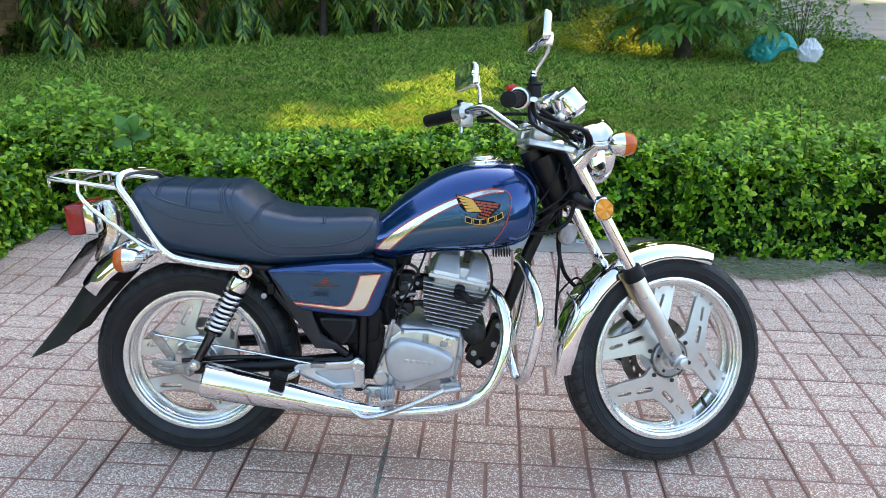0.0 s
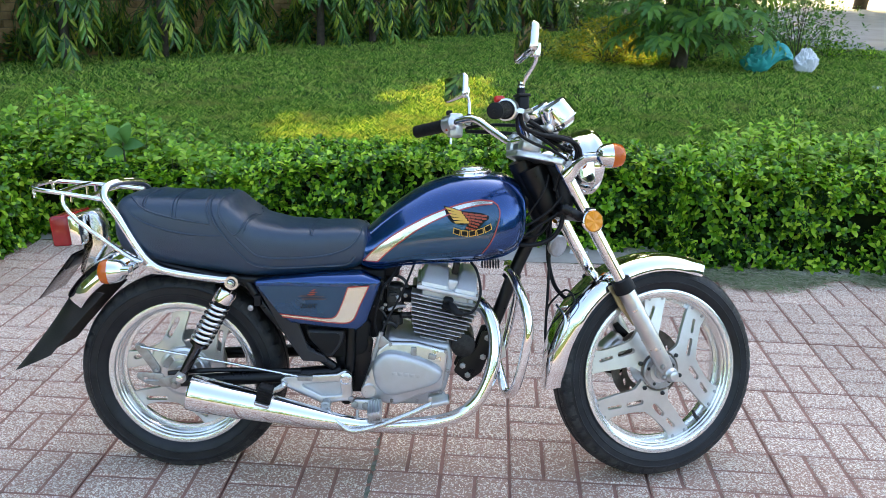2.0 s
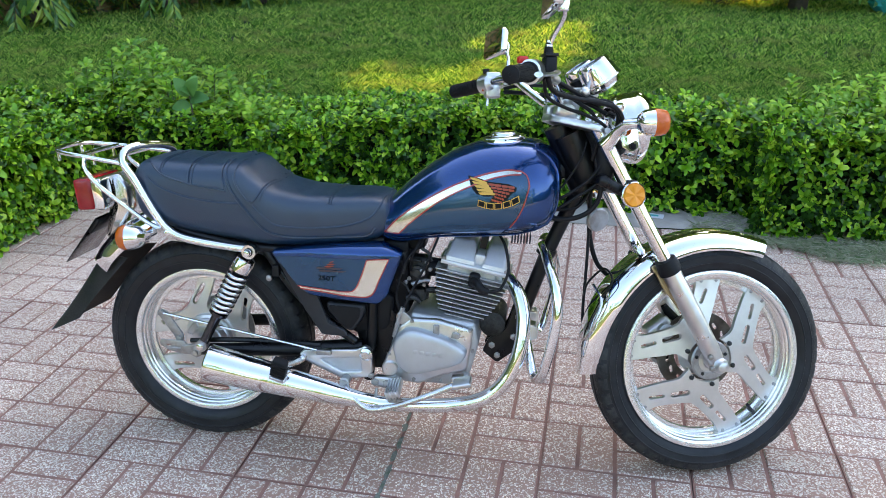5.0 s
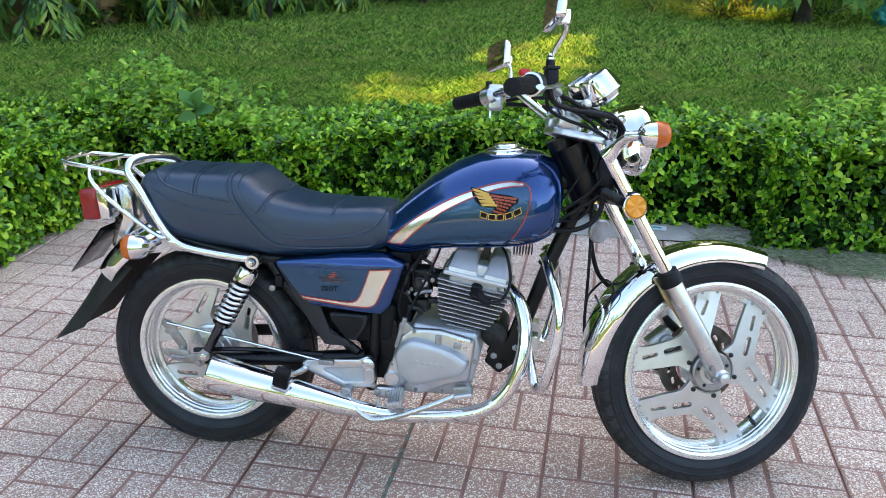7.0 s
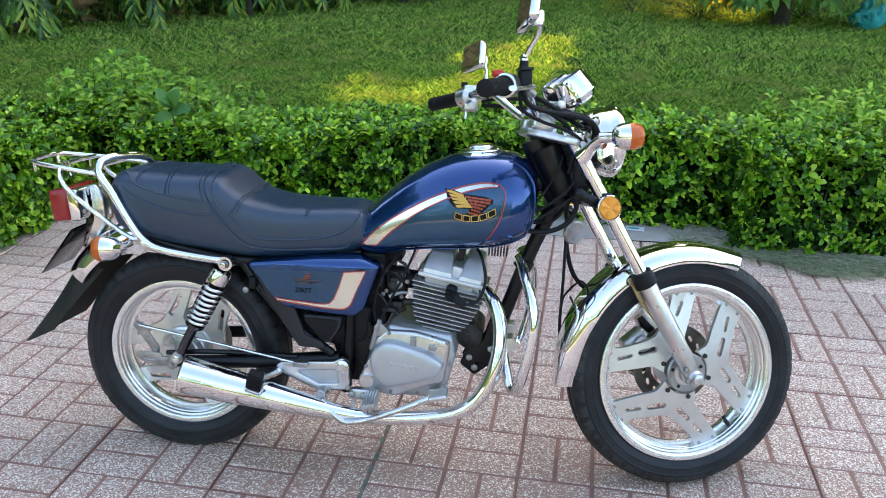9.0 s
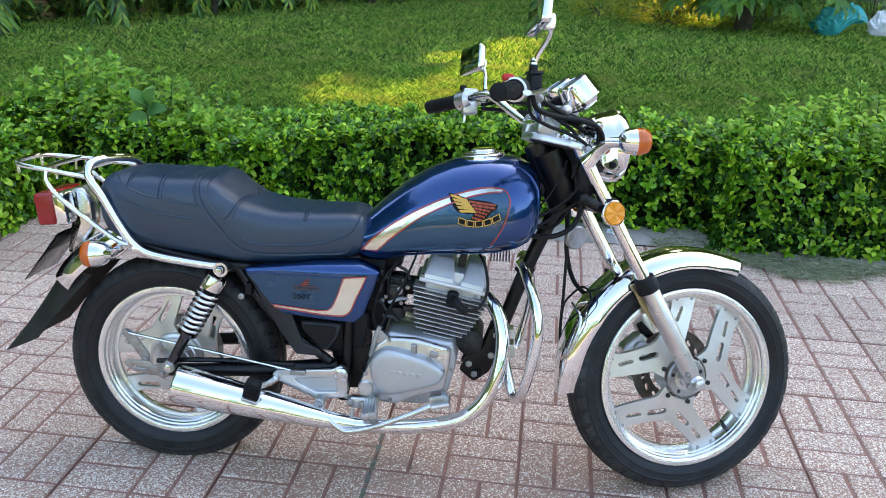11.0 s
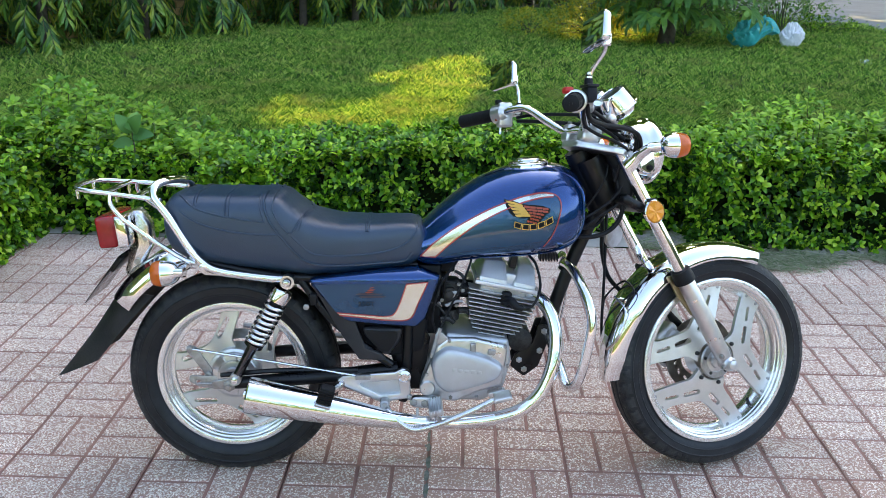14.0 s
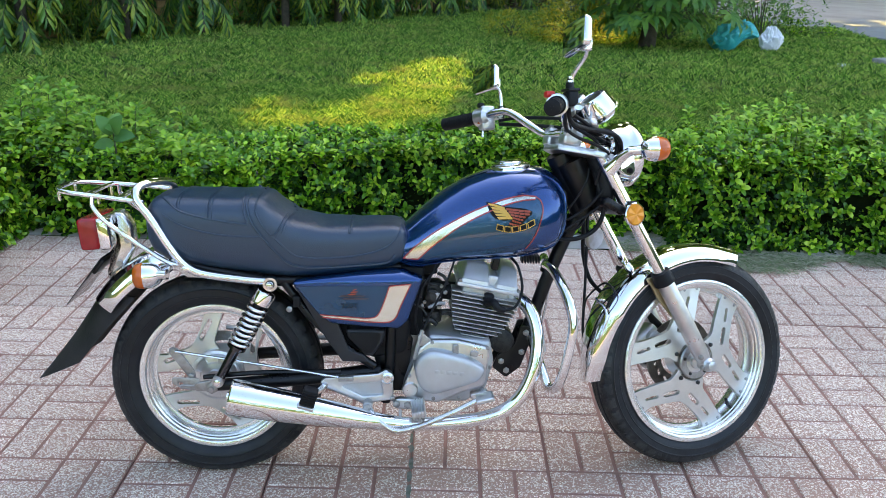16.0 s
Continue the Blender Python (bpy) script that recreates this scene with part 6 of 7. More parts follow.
def indicator(name, c, way, stalk, r, back, front, steer=False):
    """A chrome-backed turn signal whose lens looks along way."""
    c, way = Vector(c), Vector(way).normalized()
    body = P(name, turned([(-back, 0), (-back, r * 0.2), (-back * 0.93, r * 0.5), (-back * 0.72, r * 0.77), (-back * 0.42, r * 0.93), (-back * 0.12, r * 0.99), (0.001, r * 1.02), (0.002, r * 0.95)], c, c + way, 40), M_CHROME, "chrome turn signal with an amber lens", steer=steer)
    part("lens", turned([(0.001, r * 0.99), (0.003, r), (front * 0.45, r * 0.97), (front * 0.78, r * 0.87), (front * 0.94, r * 0.70), (front, r * 0.42), (front * 1.01, 0)], c, c + way, 40), M_AMBER, body, "amber lens")
    bm = bmesh.new()
    tube(bm, [Vector(q) for q in stalk], 0.0125, 18)
    part("stalk", bm, M_CHROME, body)
    return body


for sg in (-1, 1):
    indicator("rear_turn_signal", (-0.146, sg * 0.160, 0.602), (-1, sg * 0.10, -0.06), [(-0.118, sg * 0.168, 0.606), (-0.086, sg * 0.176, 0.609)], 0.0335, 0.044, 0.028)
    P("signal_stem", pipe([(-0.108, sg * 0.172, 0.606), (-0.100, sg * 0.150, 0.608), (-0.092, sg * 0.126, 0.612)], 0.009, 12), M_CHROME, "chrome turn signal stem")
    # crash bars
    P("crash_bar", pipe([(0.905, sg * 0.012, 0.592), (0.912, sg * 0.06, 0.594), (0.922, sg * 0.115, 0.578), (0.940, sg * 0.165, 0.535), (0.950, sg * 0.188, 0.480), (0.944, sg * 0.192, 0.420), (0.930, sg * 0.190, 0.345), (0.917, sg * 0.178, 0.300), (0.900, sg * 0.150, 0.288), (0.885, sg * 0.110, 0.330), (0.872, sg * 0.06, 0.372), (0.862, sg * 0.02, 0.390)], 0.0128, 16, 7), M_CHROME, "chrome engine guard loop")
    P("guard_bracket", prism([(0.858, 0.395, 0.004), (0.900, 0.392, 0.004), (0.905, 0.360, 0.004), (0.868, 0.345, 0.004)], sg * 0.03, sg * 0.075, 0.002), M_ALU)
P("guard_clamp", turned([(-0.012, 0.022), (-0.012, 0.025), (0.012, 0.025), (0.012, 0.022)], (0.918, 0, 0.575), (0.930, 0, 0.600), 20, closed=True), M_BLACK)

# ---------------------------------------------------------------- front end, turned to the left
FT, FB = Vector((0.993, 0, 0.905)), Vector((1.338, 0, 0.312))
for sg in (-1, 1):
    o = Vector((0, sg * 0.092, 0))
    gm = FT.lerp(FB, 0.585)
    fk = P("fork_leg", pipe([FT + o, gm + o], 0.0170, 20), M_CHROME, "chrome upper fork tube with an aluminium slider", steer=True)
    part("slider", turned([(0, 0.0220), (0.010, 0.0235), (0.19, 0.0235), (0.24, 0.0230), (0.262, 0.0215), (0.276, 0.019), (0.276, 0)], gm + o, FB + o, 28), M_ALU, fk, "satin aluminium fork slider")
    part("dust_seal", turned([(-0.026, 0.0180), (-0.024, 0.026), (-0.004, 0.029), (0.012, 0.029), (0.014, 0.025)], gm + o, FB + o, 28), M_PLASTIC, fk, "black rubber dust seal")
    part("axle_end", turned([(-0.012, 0.020), (0.020, 0.020), (0.024, 0.016), (0.030, 0.013), (0.034, 0.013), (0.036, 0.008), (0.036, 0)], (WB - 0.003, sg * 0.092, RF + 0.006), (WB - 0.003, sg, RF + 0.006), 20), M_ALU, fk)
    bolts([FB + o + Vector((-0.030, sg * 0.02, 0.022)), FB + o + Vector((-0.024, sg * 0.02, -0.008))], (0, sg, 0), M_STEEL, fk, 0.0065, 0.006)
    # reflector on its bracket
    c = Vector((1.083, sg * 0.118, 0.740))
    rf = P("side_reflector", turned([(-0.006, 0.016), (-0.004, 0.030), (0.006, 0.0315), (0.008, 0.029)], c, c + Vector((0.10, sg, 0.05)), 36), M_CHROME, "round amber reflector in a chrome ring", steer=True)
    rway = Vector((0.10, sg, 0.05)).normalized()
    ra = rway.orthogonal().normalized()
    rb_ = rway.cross(ra)
    bm = bmesh.new()
    ring = [bm.verts.new(c + rway * 0.0065 + (ra * math.cos(6.28319 * k / 36) + rb_ * math.sin(6.28319 * k / 36)) * 0.0285) for k in range(36)]
    mid = [bm.verts.new(c + rway * (0.0082 + 0.0034 * abs((k % 6) - 3) / 3) + (ra * math.cos(6.28319 * k / 36) + rb_ * math.sin(6.28319 * k / 36)) * 0.0255) for k in range(36)]
    tip = bm.verts.new(c + rway * 0.0100)
    for k in range(36):
        bm.faces.new((ring[k], ring[(k + 1) % 36], mid[(k + 1) % 36], mid[k]))
        bm.faces.new((mid[k], mid[(k + 1) % 36], tip))
    part("lens", bm, M_REFLECTOR, rf, "six-faceted amber reflector", 8)
    part("bracket", boxy(1.068, 1.095, min(sg * 0.092, sg * 0.115), max(sg * 0.092, sg * 0.115), 0.742, 0.775, 0.003), M_BLACK, rf)
    indicator("front_turn_signal", (1.091, sg * 0.196, 0.910), (1, sg * 0.14, 0.02), [(1.070, sg * 0.190, 0.908), (1.040, sg * 0.160, 0.905)], 0.0315, 0.036, 0.036, True)
    P("signal_stay", pipe([(1.044, sg * 0.165, 0.906), (1.030, sg * 0.130, 0.885), (1.014, sg * 0.106, 0.858)], [0.0115, 0.0150, 0.0215], 14), M_CHROME, "chrome turn signal stay", steer=True)
    P("fender_brace", prism([(1.190, 0.560, 0.006), (1.222, 0.520, 0.006), (1.258, 0.452, 0.006), (1.240, 0.445, 0.006), (1.190, 0.505, 0.006), (1.160, 0.560, 0.006)], sg * 0.062, sg * 0.070, 0.002), M_ZINC, "dull gold fender brace", steer=True)

ff = P("front_fender", fender(WB, RF, 0.340, 186, 66, 0.064, 0.046, 50, 0.004, 0.002, 0.5), M_CHROME, "long chrome front mudguard", steer=True, smooth=50)
bm = bmesh.new()
tube(bm, smooth_path([(1.028, -0.02, 0.505), (1.035, -0.066, 0.47), (1.012, -0.068, 0.40), (1.004, -0.02, 0.36)], 6), 0.0035, 8)
part("fender_stay", bm, M_CHROME_WORN, ff)

# yokes
P("lower_yoke", boxy(1.000, 1.072, -0.108, 0.108, 0.752, 0.778, 0.010, Matrix.Translation((1.03, 0, 0.765)) @ Matrix.Rotation(radians(28), 4, "Y") @ Matrix.Translation((-1.03, 0, -0.765))), M_BLACK, "black lower fork yoke", steer=True)
yk = bmesh.new()
plate(yk, round_outline([(-0.075, -0.040, 0.02), (-0.055, -0.060, 0.02), (0.004, -0.110, 0.02), (0.034, -0.116, 0.02), (0.056, -0.095, 0.02), (0.044, -0.060, 0.02), (0.030, 0, 0.02), (0.044, 0.060, 0.02), (0.056, 0.095, 0.02), (0.034, 0.116, 0.02), (0.004, 0.110, 0.02), (-0.055, 0.060, 0.02), (-0.075, 0.040, 0.02)]), 0.004, 0.022, (), 0.004, 3)
bmesh.ops.transform(yk, matrix=Matrix(((1, 0, 0, 0), (0, 0, 1, 0), (0, 1, 0, 0), (0, 0, 0, 1))), verts=yk.verts[:])
YM = Matrix.Translation((0.965, 0, 0.890)) @ Matrix.Rotation(radians(14), 4, "Y")
bmesh.ops.transform(yk, matrix=YM, verts=yk.verts[:])
yoke = P("upper_yoke", yk, M_ALU, "satin aluminium upper fork yoke", steer=True)
for sg in (-1, 1):
    part("bar_clamp", boxy(-0.072, -0.016, sg * 0.048 - 0.020, sg * 0.048 + 0.020, 0.020, 0.072, 0.011, YM), M_ALU, yoke, "aluminium handlebar clamp")
    part("clamp_bolt", turned([(0, 0.007), (0.006, 0.007), (0.006, 0)], YM @ Vector((-0.060, sg * 0.048, 0.072)), YM @ Vector((-0.060, sg * 0.048, 0.2)), 6), M_STEEL, yoke)
    part("clamp_bolt", turned([(0, 0.007), (0.006, 0.007), (0.006, 0)], YM @ Vector((-0.030, sg * 0.048, 0.072)), YM @ Vector((-0.030, sg * 0.048, 0.2)), 6), M_STEEL, yoke)
    part("fork_cap", turned([(0, 0.020), (0.012, 0.020), (0.016, 0.016), (0.017, 0)], YM @ Vector((0.034, sg * 0.092, 0.022)), YM @ Vector((0.034, sg * 0.092, 1)), 20), M_CHROME, yoke)
    part("pinch_bolt", turned([(0, 0.007), (0.007, 0.007), (0.007, 0)], YM @ Vector((0.045, sg * 0.116, 0.012)), YM @ Vector((0.045, sg, 0.012)), 8), M_STEEL, yoke)
part("stem_nut", turned([(0, 0.018), (0.014, 0.018), (0.016, 0.012), (0.016, 0)], YM @ Vector((-0.005, 0, 0.024)), YM @ Vector((-0.005, 0, 1)), 6), M_CHROME_WORN, yoke)

# handlebar
BAR = [(0.730, 0.350, 0.997), (0.790, 0.250, 1.010), (0.818, 0.205, 1.022), (0.848, 0.165, 1.022), (0.885, 0.110, 0.985), (0.912, 0.070, 0.958), (0.918, 0.040, 0.955), (0.918, 0.0, 0.955)]
bar = P("handlebar", pipe([(x, -y, z) for x, y, z in BAR] + BAR[-2::-1], 0.0112, 16, 6), M_CHROME, "wide chrome pull-back handlebar", steer=True)
for sg in (-1, 1):
    a, b = Vector((0.722, sg * 0.362, 0.996)), Vector((0.786, sg * 0.256, 1.010))
    prof = [(0, 0), (0, 0.014), (0.002, 0.019)]
    gl = (b - a).length
    for i in range(16):
        prof += [(0.004 + (gl - 0.012) * i / 16, 0.0188), (0.004 + (gl - 0.012) * (i + 0.75) / 16, 0.0188), (0.004 + (gl - 0.012) * (i + 0.8) / 16, 0.0176), (0.004 + (gl - 0.012) * (i + 0.97) / 16, 0.0176)]
    prof += [(gl - 0.006, 0.0225), (gl, 0.0225), (gl, 0.011)]
    scale_r = 0.98 if sg < 0 else 1.0
    grip = part("grip", turned([(s, r * scale_r) for s, r in prof], a, b, 28), M_GRIP, bar, "ribbed black rubber grip", 30)
    part("bar_end", turned([(-0.001, 0.004), (0.002, 0.004)], a, b, 12), M_INK, bar)
    # switch housing
    d = (b - a).normalized()
    sw = P("switch_housing", turned([(0, 0.018), (0.002, 0.0265), (0.034, 0.0265), (0.040, 0.020), (0.044, 0.014)], b + d * 0.001, b + d, 24), M_ALU, "silver handlebar switch housing", steer=True)
    if sg < 0:
        part("kill_switch", boxy(b.x - 0.022, b.x + 0.002, b.y + 0.006, b.y + 0.028, b.z + 0.018, b.z + 0.034, 0.006), M_SWITCH, sw, "red stop switch")
        rs = P("master_cylinder", boxy(0.826, 0.852, -0.243, -0.205, 1.010, 1.046, 0.005), M_PLASTIC, "black brake fluid reservoir", steer=True)
        part("reservoir_cap", boxy(0.824, 0.854, -0.245, -0.203, 1.045, 1.052, 0.002), M_BLACK, rs)
        part("piston_body", pipe([(0.845, -0.21, 1.008), (0.872, -0.165, 1.000)], 0.011, 12), M_ALU, rs)
        part("mirror_boss", turned([(0, 0.009), (0.02, 0.009), (0.022, 0.007), (0.03, 0.007)], (0.836, -0.226, 1.05), (0.836, -0.226, 1.2), 12), M_CHROME_WORN, rs)
    else:
        part("switch_box", boxy(b.x + 0.0, b.x + 0.042, b.y - 0.040, b.y - 0.006, b.z - 0.036, b.z + 0.034, 0.007), M_ALU, sw)
        part("turn_switch", boxy(b.x - 0.008, b.x + 0.006, b.y - 0.030, b.y - 0.014, b.z - 0.018, b.z - 0.006, 0.002), M_AMBER, sw, "orange turn switch")
        part("choke_lever", pipe([(b.x + 0.01, b.y - 0.02, b.z - 0.03), (b.x + 0.008, b.y - 0.022, b.z - 0.056)], 0.004, 8), M_CHROME_WORN, sw)
        part("horn_button", boxy(b.x - 0.004, b.x + 0.012, b.y - 0.03, b.y - 0.012, b.z + 0.028, b.z + 0.042, 0.003), M_PLASTIC, sw)
    # lever in front of the grip
    P("lever", pipe([(b.x + 0.052, sg * 0.205, b.z + 0.004), (b.x + 0.066, sg * 0.240, b.z + 0.002), (b.x + 0.040, sg * 0.300, b.z - 0.006), (b.x - 0.005, sg * 0.372, b.z - 0.014), (b.x - 0.012, sg * 0.385, b.z - 0.014)], [0.008, 0.0085, 0.007, 0.0062, 0.009], 12, squash=(1, 0.65)), M_ALU, "silver hand lever", steer=True)

# mirrors


def mirror(sg, c, roll, yaw, pitch, stem):
    m = Matrix.Translation(c) @ Matrix.Rotation(radians(yaw), 4, "Z") @ Matrix.Rotation(radians(roll), 4, "X") @ Matrix.Rotation(radians(pitch), 4, "Y")
    ol = round_outline([(-0.053, -0.035, 0.012), (0.053, -0.037, 0.012), (0.055, 0.039, 0.014), (-0.051, 0.037, 0.014)], 5)
    secs = []
    for x, s in ((-0.006, 0.985), (-0.004, 1.0), (0.006, 1.0), (0.013, 0.93), (0.017, 0.75), (0.018, 0.3)):
        secs.append([tuple(m @ Vector((x, y * s, z * s))) for y, z in ol])
    mr = P("mirror", loft(secs), M_CHROME, "rectangular chrome rear-view mirror", steer=True)
    face = bmesh.new()
    plate_v = [face.verts.new(m @ Vector((-0.0072, y * 0.93, z * 0.91))) for y, z in ol]
    face.faces.new(plate_v)
    r = bmesh.ops.extrude_face_region(face, geom=face.faces[:])
    bmesh.ops.translate(face, vec=m.to_3x3() @ Vector((0.002, 0, 0)), verts=[v for v in r["geom"] if isinstance(v, bmesh.types.BMVert)])
    part("glass", face, M_GLASS, mr, "mirror glass", 20)
    bm = bmesh.new()
    tube(bm, smooth_path(stem, 6), [0.0058, 0.0055, 0.005, 0.0055], 12)
    part("stem", bm, M_CHROME, mr)
    a = Vector(stem[-1])
    part("clamp", boxy(-0.010, 0.012, -0.013, 0.013, -0.016, 0.016, 0.004, Matrix.Translation(a)), M_CHROME, mr)
    part("base_boot", turned([(0, 0.011), (0.018, 0.010), (0.030, 0.0075), (0.034, 0.006)], Vector(stem[0]) - Vector((0, 0, 0.012)), Vector(stem[0]) + Vector((0, 0, 1)), 14), M_PLASTIC, mr)
    return mr


mirror(-1, (0.828, -0.272, 1.166), -11, 2, 10, [(0.836, -0.226, 1.055), (0.842, -0.232, 1.085), (0.858, -0.262, 1.125), (0.848, -0.279, 1.148)])
mirror(1, (0.822, 0.276, 1.124), -7, 17, 8, [(0.845, 0.215, 1.02), (0.847, 0.222, 1.06), (0.850, 0.235, 1.085), (0.842, 0.250, 1.108)])

# headlamp and instruments
hc = Vector((1.026, 0, 0.899))
hl = P("headlamp", turned([(0, 0), (0.0015, 0.016), (0.006, 0.033), (0.014, 0.049), (0.025, 0.0625), (0.038, 0.0730), (0.053, 0.0805), (0.069, 0.0850), (0.083, 0.0865), (0.085, 0.0885), (0.088, 0.0900), (0.102, 0.0900), (0.108, 0.0860)], hc, hc + Vector((1, 0, 0.0)), 64), M_CHROME, "round chrome headlamp shell", steer=True, smooth=50)
part("lens", turned([(0.104, 0.086), (0.114, 0.070), (0.120, 0.035), (0.122, 0)], hc, hc + Vector((1, 0, 0.0)), 40), M_LENS, hl, "clear headlamp glass")
for sg in (-1, 1):
    ear = P("headlamp_ear", prism([(1.050, 0.905, 0.012), (1.100, 0.900, 0.012), (1.104, 0.850, 0.015), (1.086, 0.838, 0.012), (1.062, 0.852, 0.012)], sg * 0.084, sg * 0.089, 0.0015), M_CHROME, "chrome headlamp mounting ear", steer=True)
    bolts([(1.087, sg * 0.089, 0.854)], (0, sg, 0), M_INK, ear, 0.0075, 0.006)
for y, r in ((-0.060, 0.038), (0.050, 0.038)):
    c = Vector((0.987, y, 1.047))
    way = Vector((0.575, 0, -0.818))
    g = P("instrument", turned([(0.003, r - 0.003), (-0.001, r - 0.001), (-0.002, r + 0.001), (0.0, r + 0.0025), (0.010, r + 0.0045), (0.022, r + 0.0070), (0.034, r + 0.0090), (0.044, r + 0.0102), (0.0455, r + 0.0128), (0.0490, r + 0.0132), (0.0510, r + 0.0110), (0.056, r + 0.0085), (0.062, r + 0.0035), (0.067, r - 0.006), (0.070, r - 0.018), (0.071, 0)], c, c + way, 56), M_CHROME, "chrome-cased round instrument", steer=True, smooth=32)
    part("dial", turned([(0.0, r - 0.002), (0.002, r - 0.004), (0.002, 0)], c, c + way, 32), M_FACE, g, "dark dial under glass")
    mark = bmesh.new()
    u = way.orthogonal().normalized()
    w = way.normalized().cross(u)
    for i in range(18):
        t = radians(-130 + 260 * i / 17)
        dv = u * math.cos(t) + w * math.sin(t)
        tube(mark, [c + way.normalized() * 0.0012 + dv * (r - 0.012), c + way.normalized() * 0.0012 + dv * (r - 0.008)], 0.0006, 4)
    mk = part("dial_mark", mark, M_WHITEBAG, g)
    tagged(mk, kind="stuff")
P("instrument_bracket", pipe([(0.93, -0.10, 0.985), (0.965, -0.075, 0.985), (1.0, -0.06, 0.972)], [0.006, 0.008, 0.011], 10, squash=(1, 0.6)), M_ALU, "cast instrument bracket", steer=True)
P("instrument_bracket", boxy(0.955, 1.02, -0.07, 0.07, 0.958, 0.972, 0.004, Matrix.Translation((0.99, 0, 0.965)) @ Matrix.Rotation(radians(25), 4, "Y") @ Matrix.Translation((-0.99, 0, -0.965))), M_BLACK, steer=True)
P("lever_knob", turned([(-0.014, 0.008), (-0.008, 0.011), (0, 0.0125), (0.008, 0.011), (0.013, 0.005), (0.014, 0)], (0.951, -0.128, 0.978), (0.951, -1, 0.978), 20), M_ALU, "round silver pivot cap", steer=True)
P("ignition_switch", turned([(0, 0.018), (0.03, 0.018), (0.034, 0.012), (0.034, 0)], (0.985, 0, 0.985), (0.955, 0, 1.04), 16), M_PLASTIC, steer=True)

P("steering_stem", pipe([(0.955, 0, 0.885), (1.015, 0, 0.770)], 0.042, 24), M_BLACK, "black steering stem and wiring cover", steer=True)
P("wiring_loom", pipe([(1.000, -0.035, 0.900), (1.022, -0.060, 0.850), (1.030, -0.062, 0.800), (1.022, -0.050, 0.750)], [0.020, 0.026, 0.026, 0.018], 12), M_PLASTIC, "taped black wiring loom", steer=True)

# cables and hoses about the headstock
HOSES = [
    ([(0.868, -0.168, 1.000), (0.905, -0.150, 0.985), (0.960, -0.125, 0.962), (1.020, -0.105, 0.955), (1.050, -0.085, 0.925), (1.048, -0.075, 0.880)], 0.0055),
    ([(0.838, -0.215, 1.005), (0.86, -0.19, 0.975), (0.92, -0.15, 0.962), (0.985, -0.13, 0.955), (1.035, -0.115, 0.940), (1.062, -0.085, 0.905), (1.055, -0.06, 0.86)], 0.0060),
    ([(0.830, -0.215, 1.000), (0.85, -0.18, 0.962), (0.905, -0.14, 0.940), (0.960, -0.12, 0.925), (1.010, -0.11, 0.900), (1.035, -0.09, 0.860)], 0.0042),
    ([(0.835, 0.205, 1.000), (0.87, 0.15, 1.005), (0.92, 0.06, 1.000), (0.96, -0.02, 0.990), (1.01, -0.05, 0.96)], 0.0048),
    ([(0.835, 0.200, 0.990), (0.875, 0.14, 0.985), (0.93, 0.05, 0.975), (0.98, -0.03, 0.96), (1.03, -0.06, 0.93)], 0.0055),
    ([(0.91, -0.03, 0.99), (0.95, -0.085, 0.955), (0.985, -0.10, 0.925), (1.0, -0.09, 0.88), (0.995, -0.07, 0.82)], 0.0045),
]
for pts, r in HOSES:
    P("cable", pipe(pts, r, 10, 8), M_PLASTIC, steer=True)
# loops hanging between the head and the tank
for pts, r in (
    ([(1.000, -0.060, 0.870), (0.993, -0.072, 0.841), (0.977, -0.075, 0.808), (0.951, -0.070, 0.767), (0.925, -0.050, 0.735)], 0.0026),
    ([(1.035, -0.060, 0.860), (1.041, -0.078, 0.830), (1.016, -0.082, 0.789), (0.977, -0.080, 0.754), (0.933, -0.075, 0.728), (0.890, -0.050, 0.712)], 0.0040),
    ([(1.040, -0.060, 0.850), (1.053, -0.078, 0.815), (1.030, -0.082, 0.774), (0.983, -0.080, 0.738), (0.924, -0.076, 0.697), (0.880, -0.055, 0.672)], 0.0036),
    ([(1.015, -0.060, 0.860), (1.026, -0.072, 0.819), (1.040, -0.078, 0.768), (1.033, -0.078, 0.727), (1.007, -0.076, 0.696), (0.962, -0.075, 0.680), (0.905, -0.062, 0.681)], 0.0062),
    ([(1.000, 0.020, 0.850), (1.020, 0.010, 0.760), (0.990, -0.010, 0.700), (0.930, -0.020, 0.690)], 0.0050),
):
    P("cable", pipe(pts, r, 10, 8), M_PLASTIC)
P("horn", turned([(0, 0.012), (0.008, 0.030), (0.018, 0.032), (0.022, 0.028), (0.022, 0)], (1.035, 0.02, 0.665), (1.06, -0.02, 0.66), 24), M_STEEL, "small round horn")
P("brake_hose", pipe([(1.02, 0.06, 0.78), (1.045, 0.085, 0.70), (1.052, 0.098, 0.62), (1.075, 0.105, 0.545), (1.115, 0.108, 0.50), (1.15, 0.105, 0.47)], 0.0062, 10), M_PLASTIC, "black front brake hose", steer=True)
P("speedometer_cable", pipe([(1.03, 0.03, 0.80), (1.030, 0.035, 0.70), (1.028, 0.04, 0.55), (1.024, 0.045, 0.42), (1.03, 0.05, 0.36)], 0.0042, 8), M_PLASTIC, "black speedometer cable", steer=True)
P("cable_guide", pipe([(1.030, -0.055, 0.47), (1.060, -0.066, 0.52), (1.055, -0.02, 0.545), (1.030, 0.03, 0.50), (1.024, 0.04, 0.46)], 0.003, 8), M_BLACK, "thin wire cable guide", steer=True)
# caliper behind the left fork leg
CALM = Matrix.Translation((1.245, 0.066, 0.368)) @ Matrix.Rotation(radians(-38), 4, "Y")
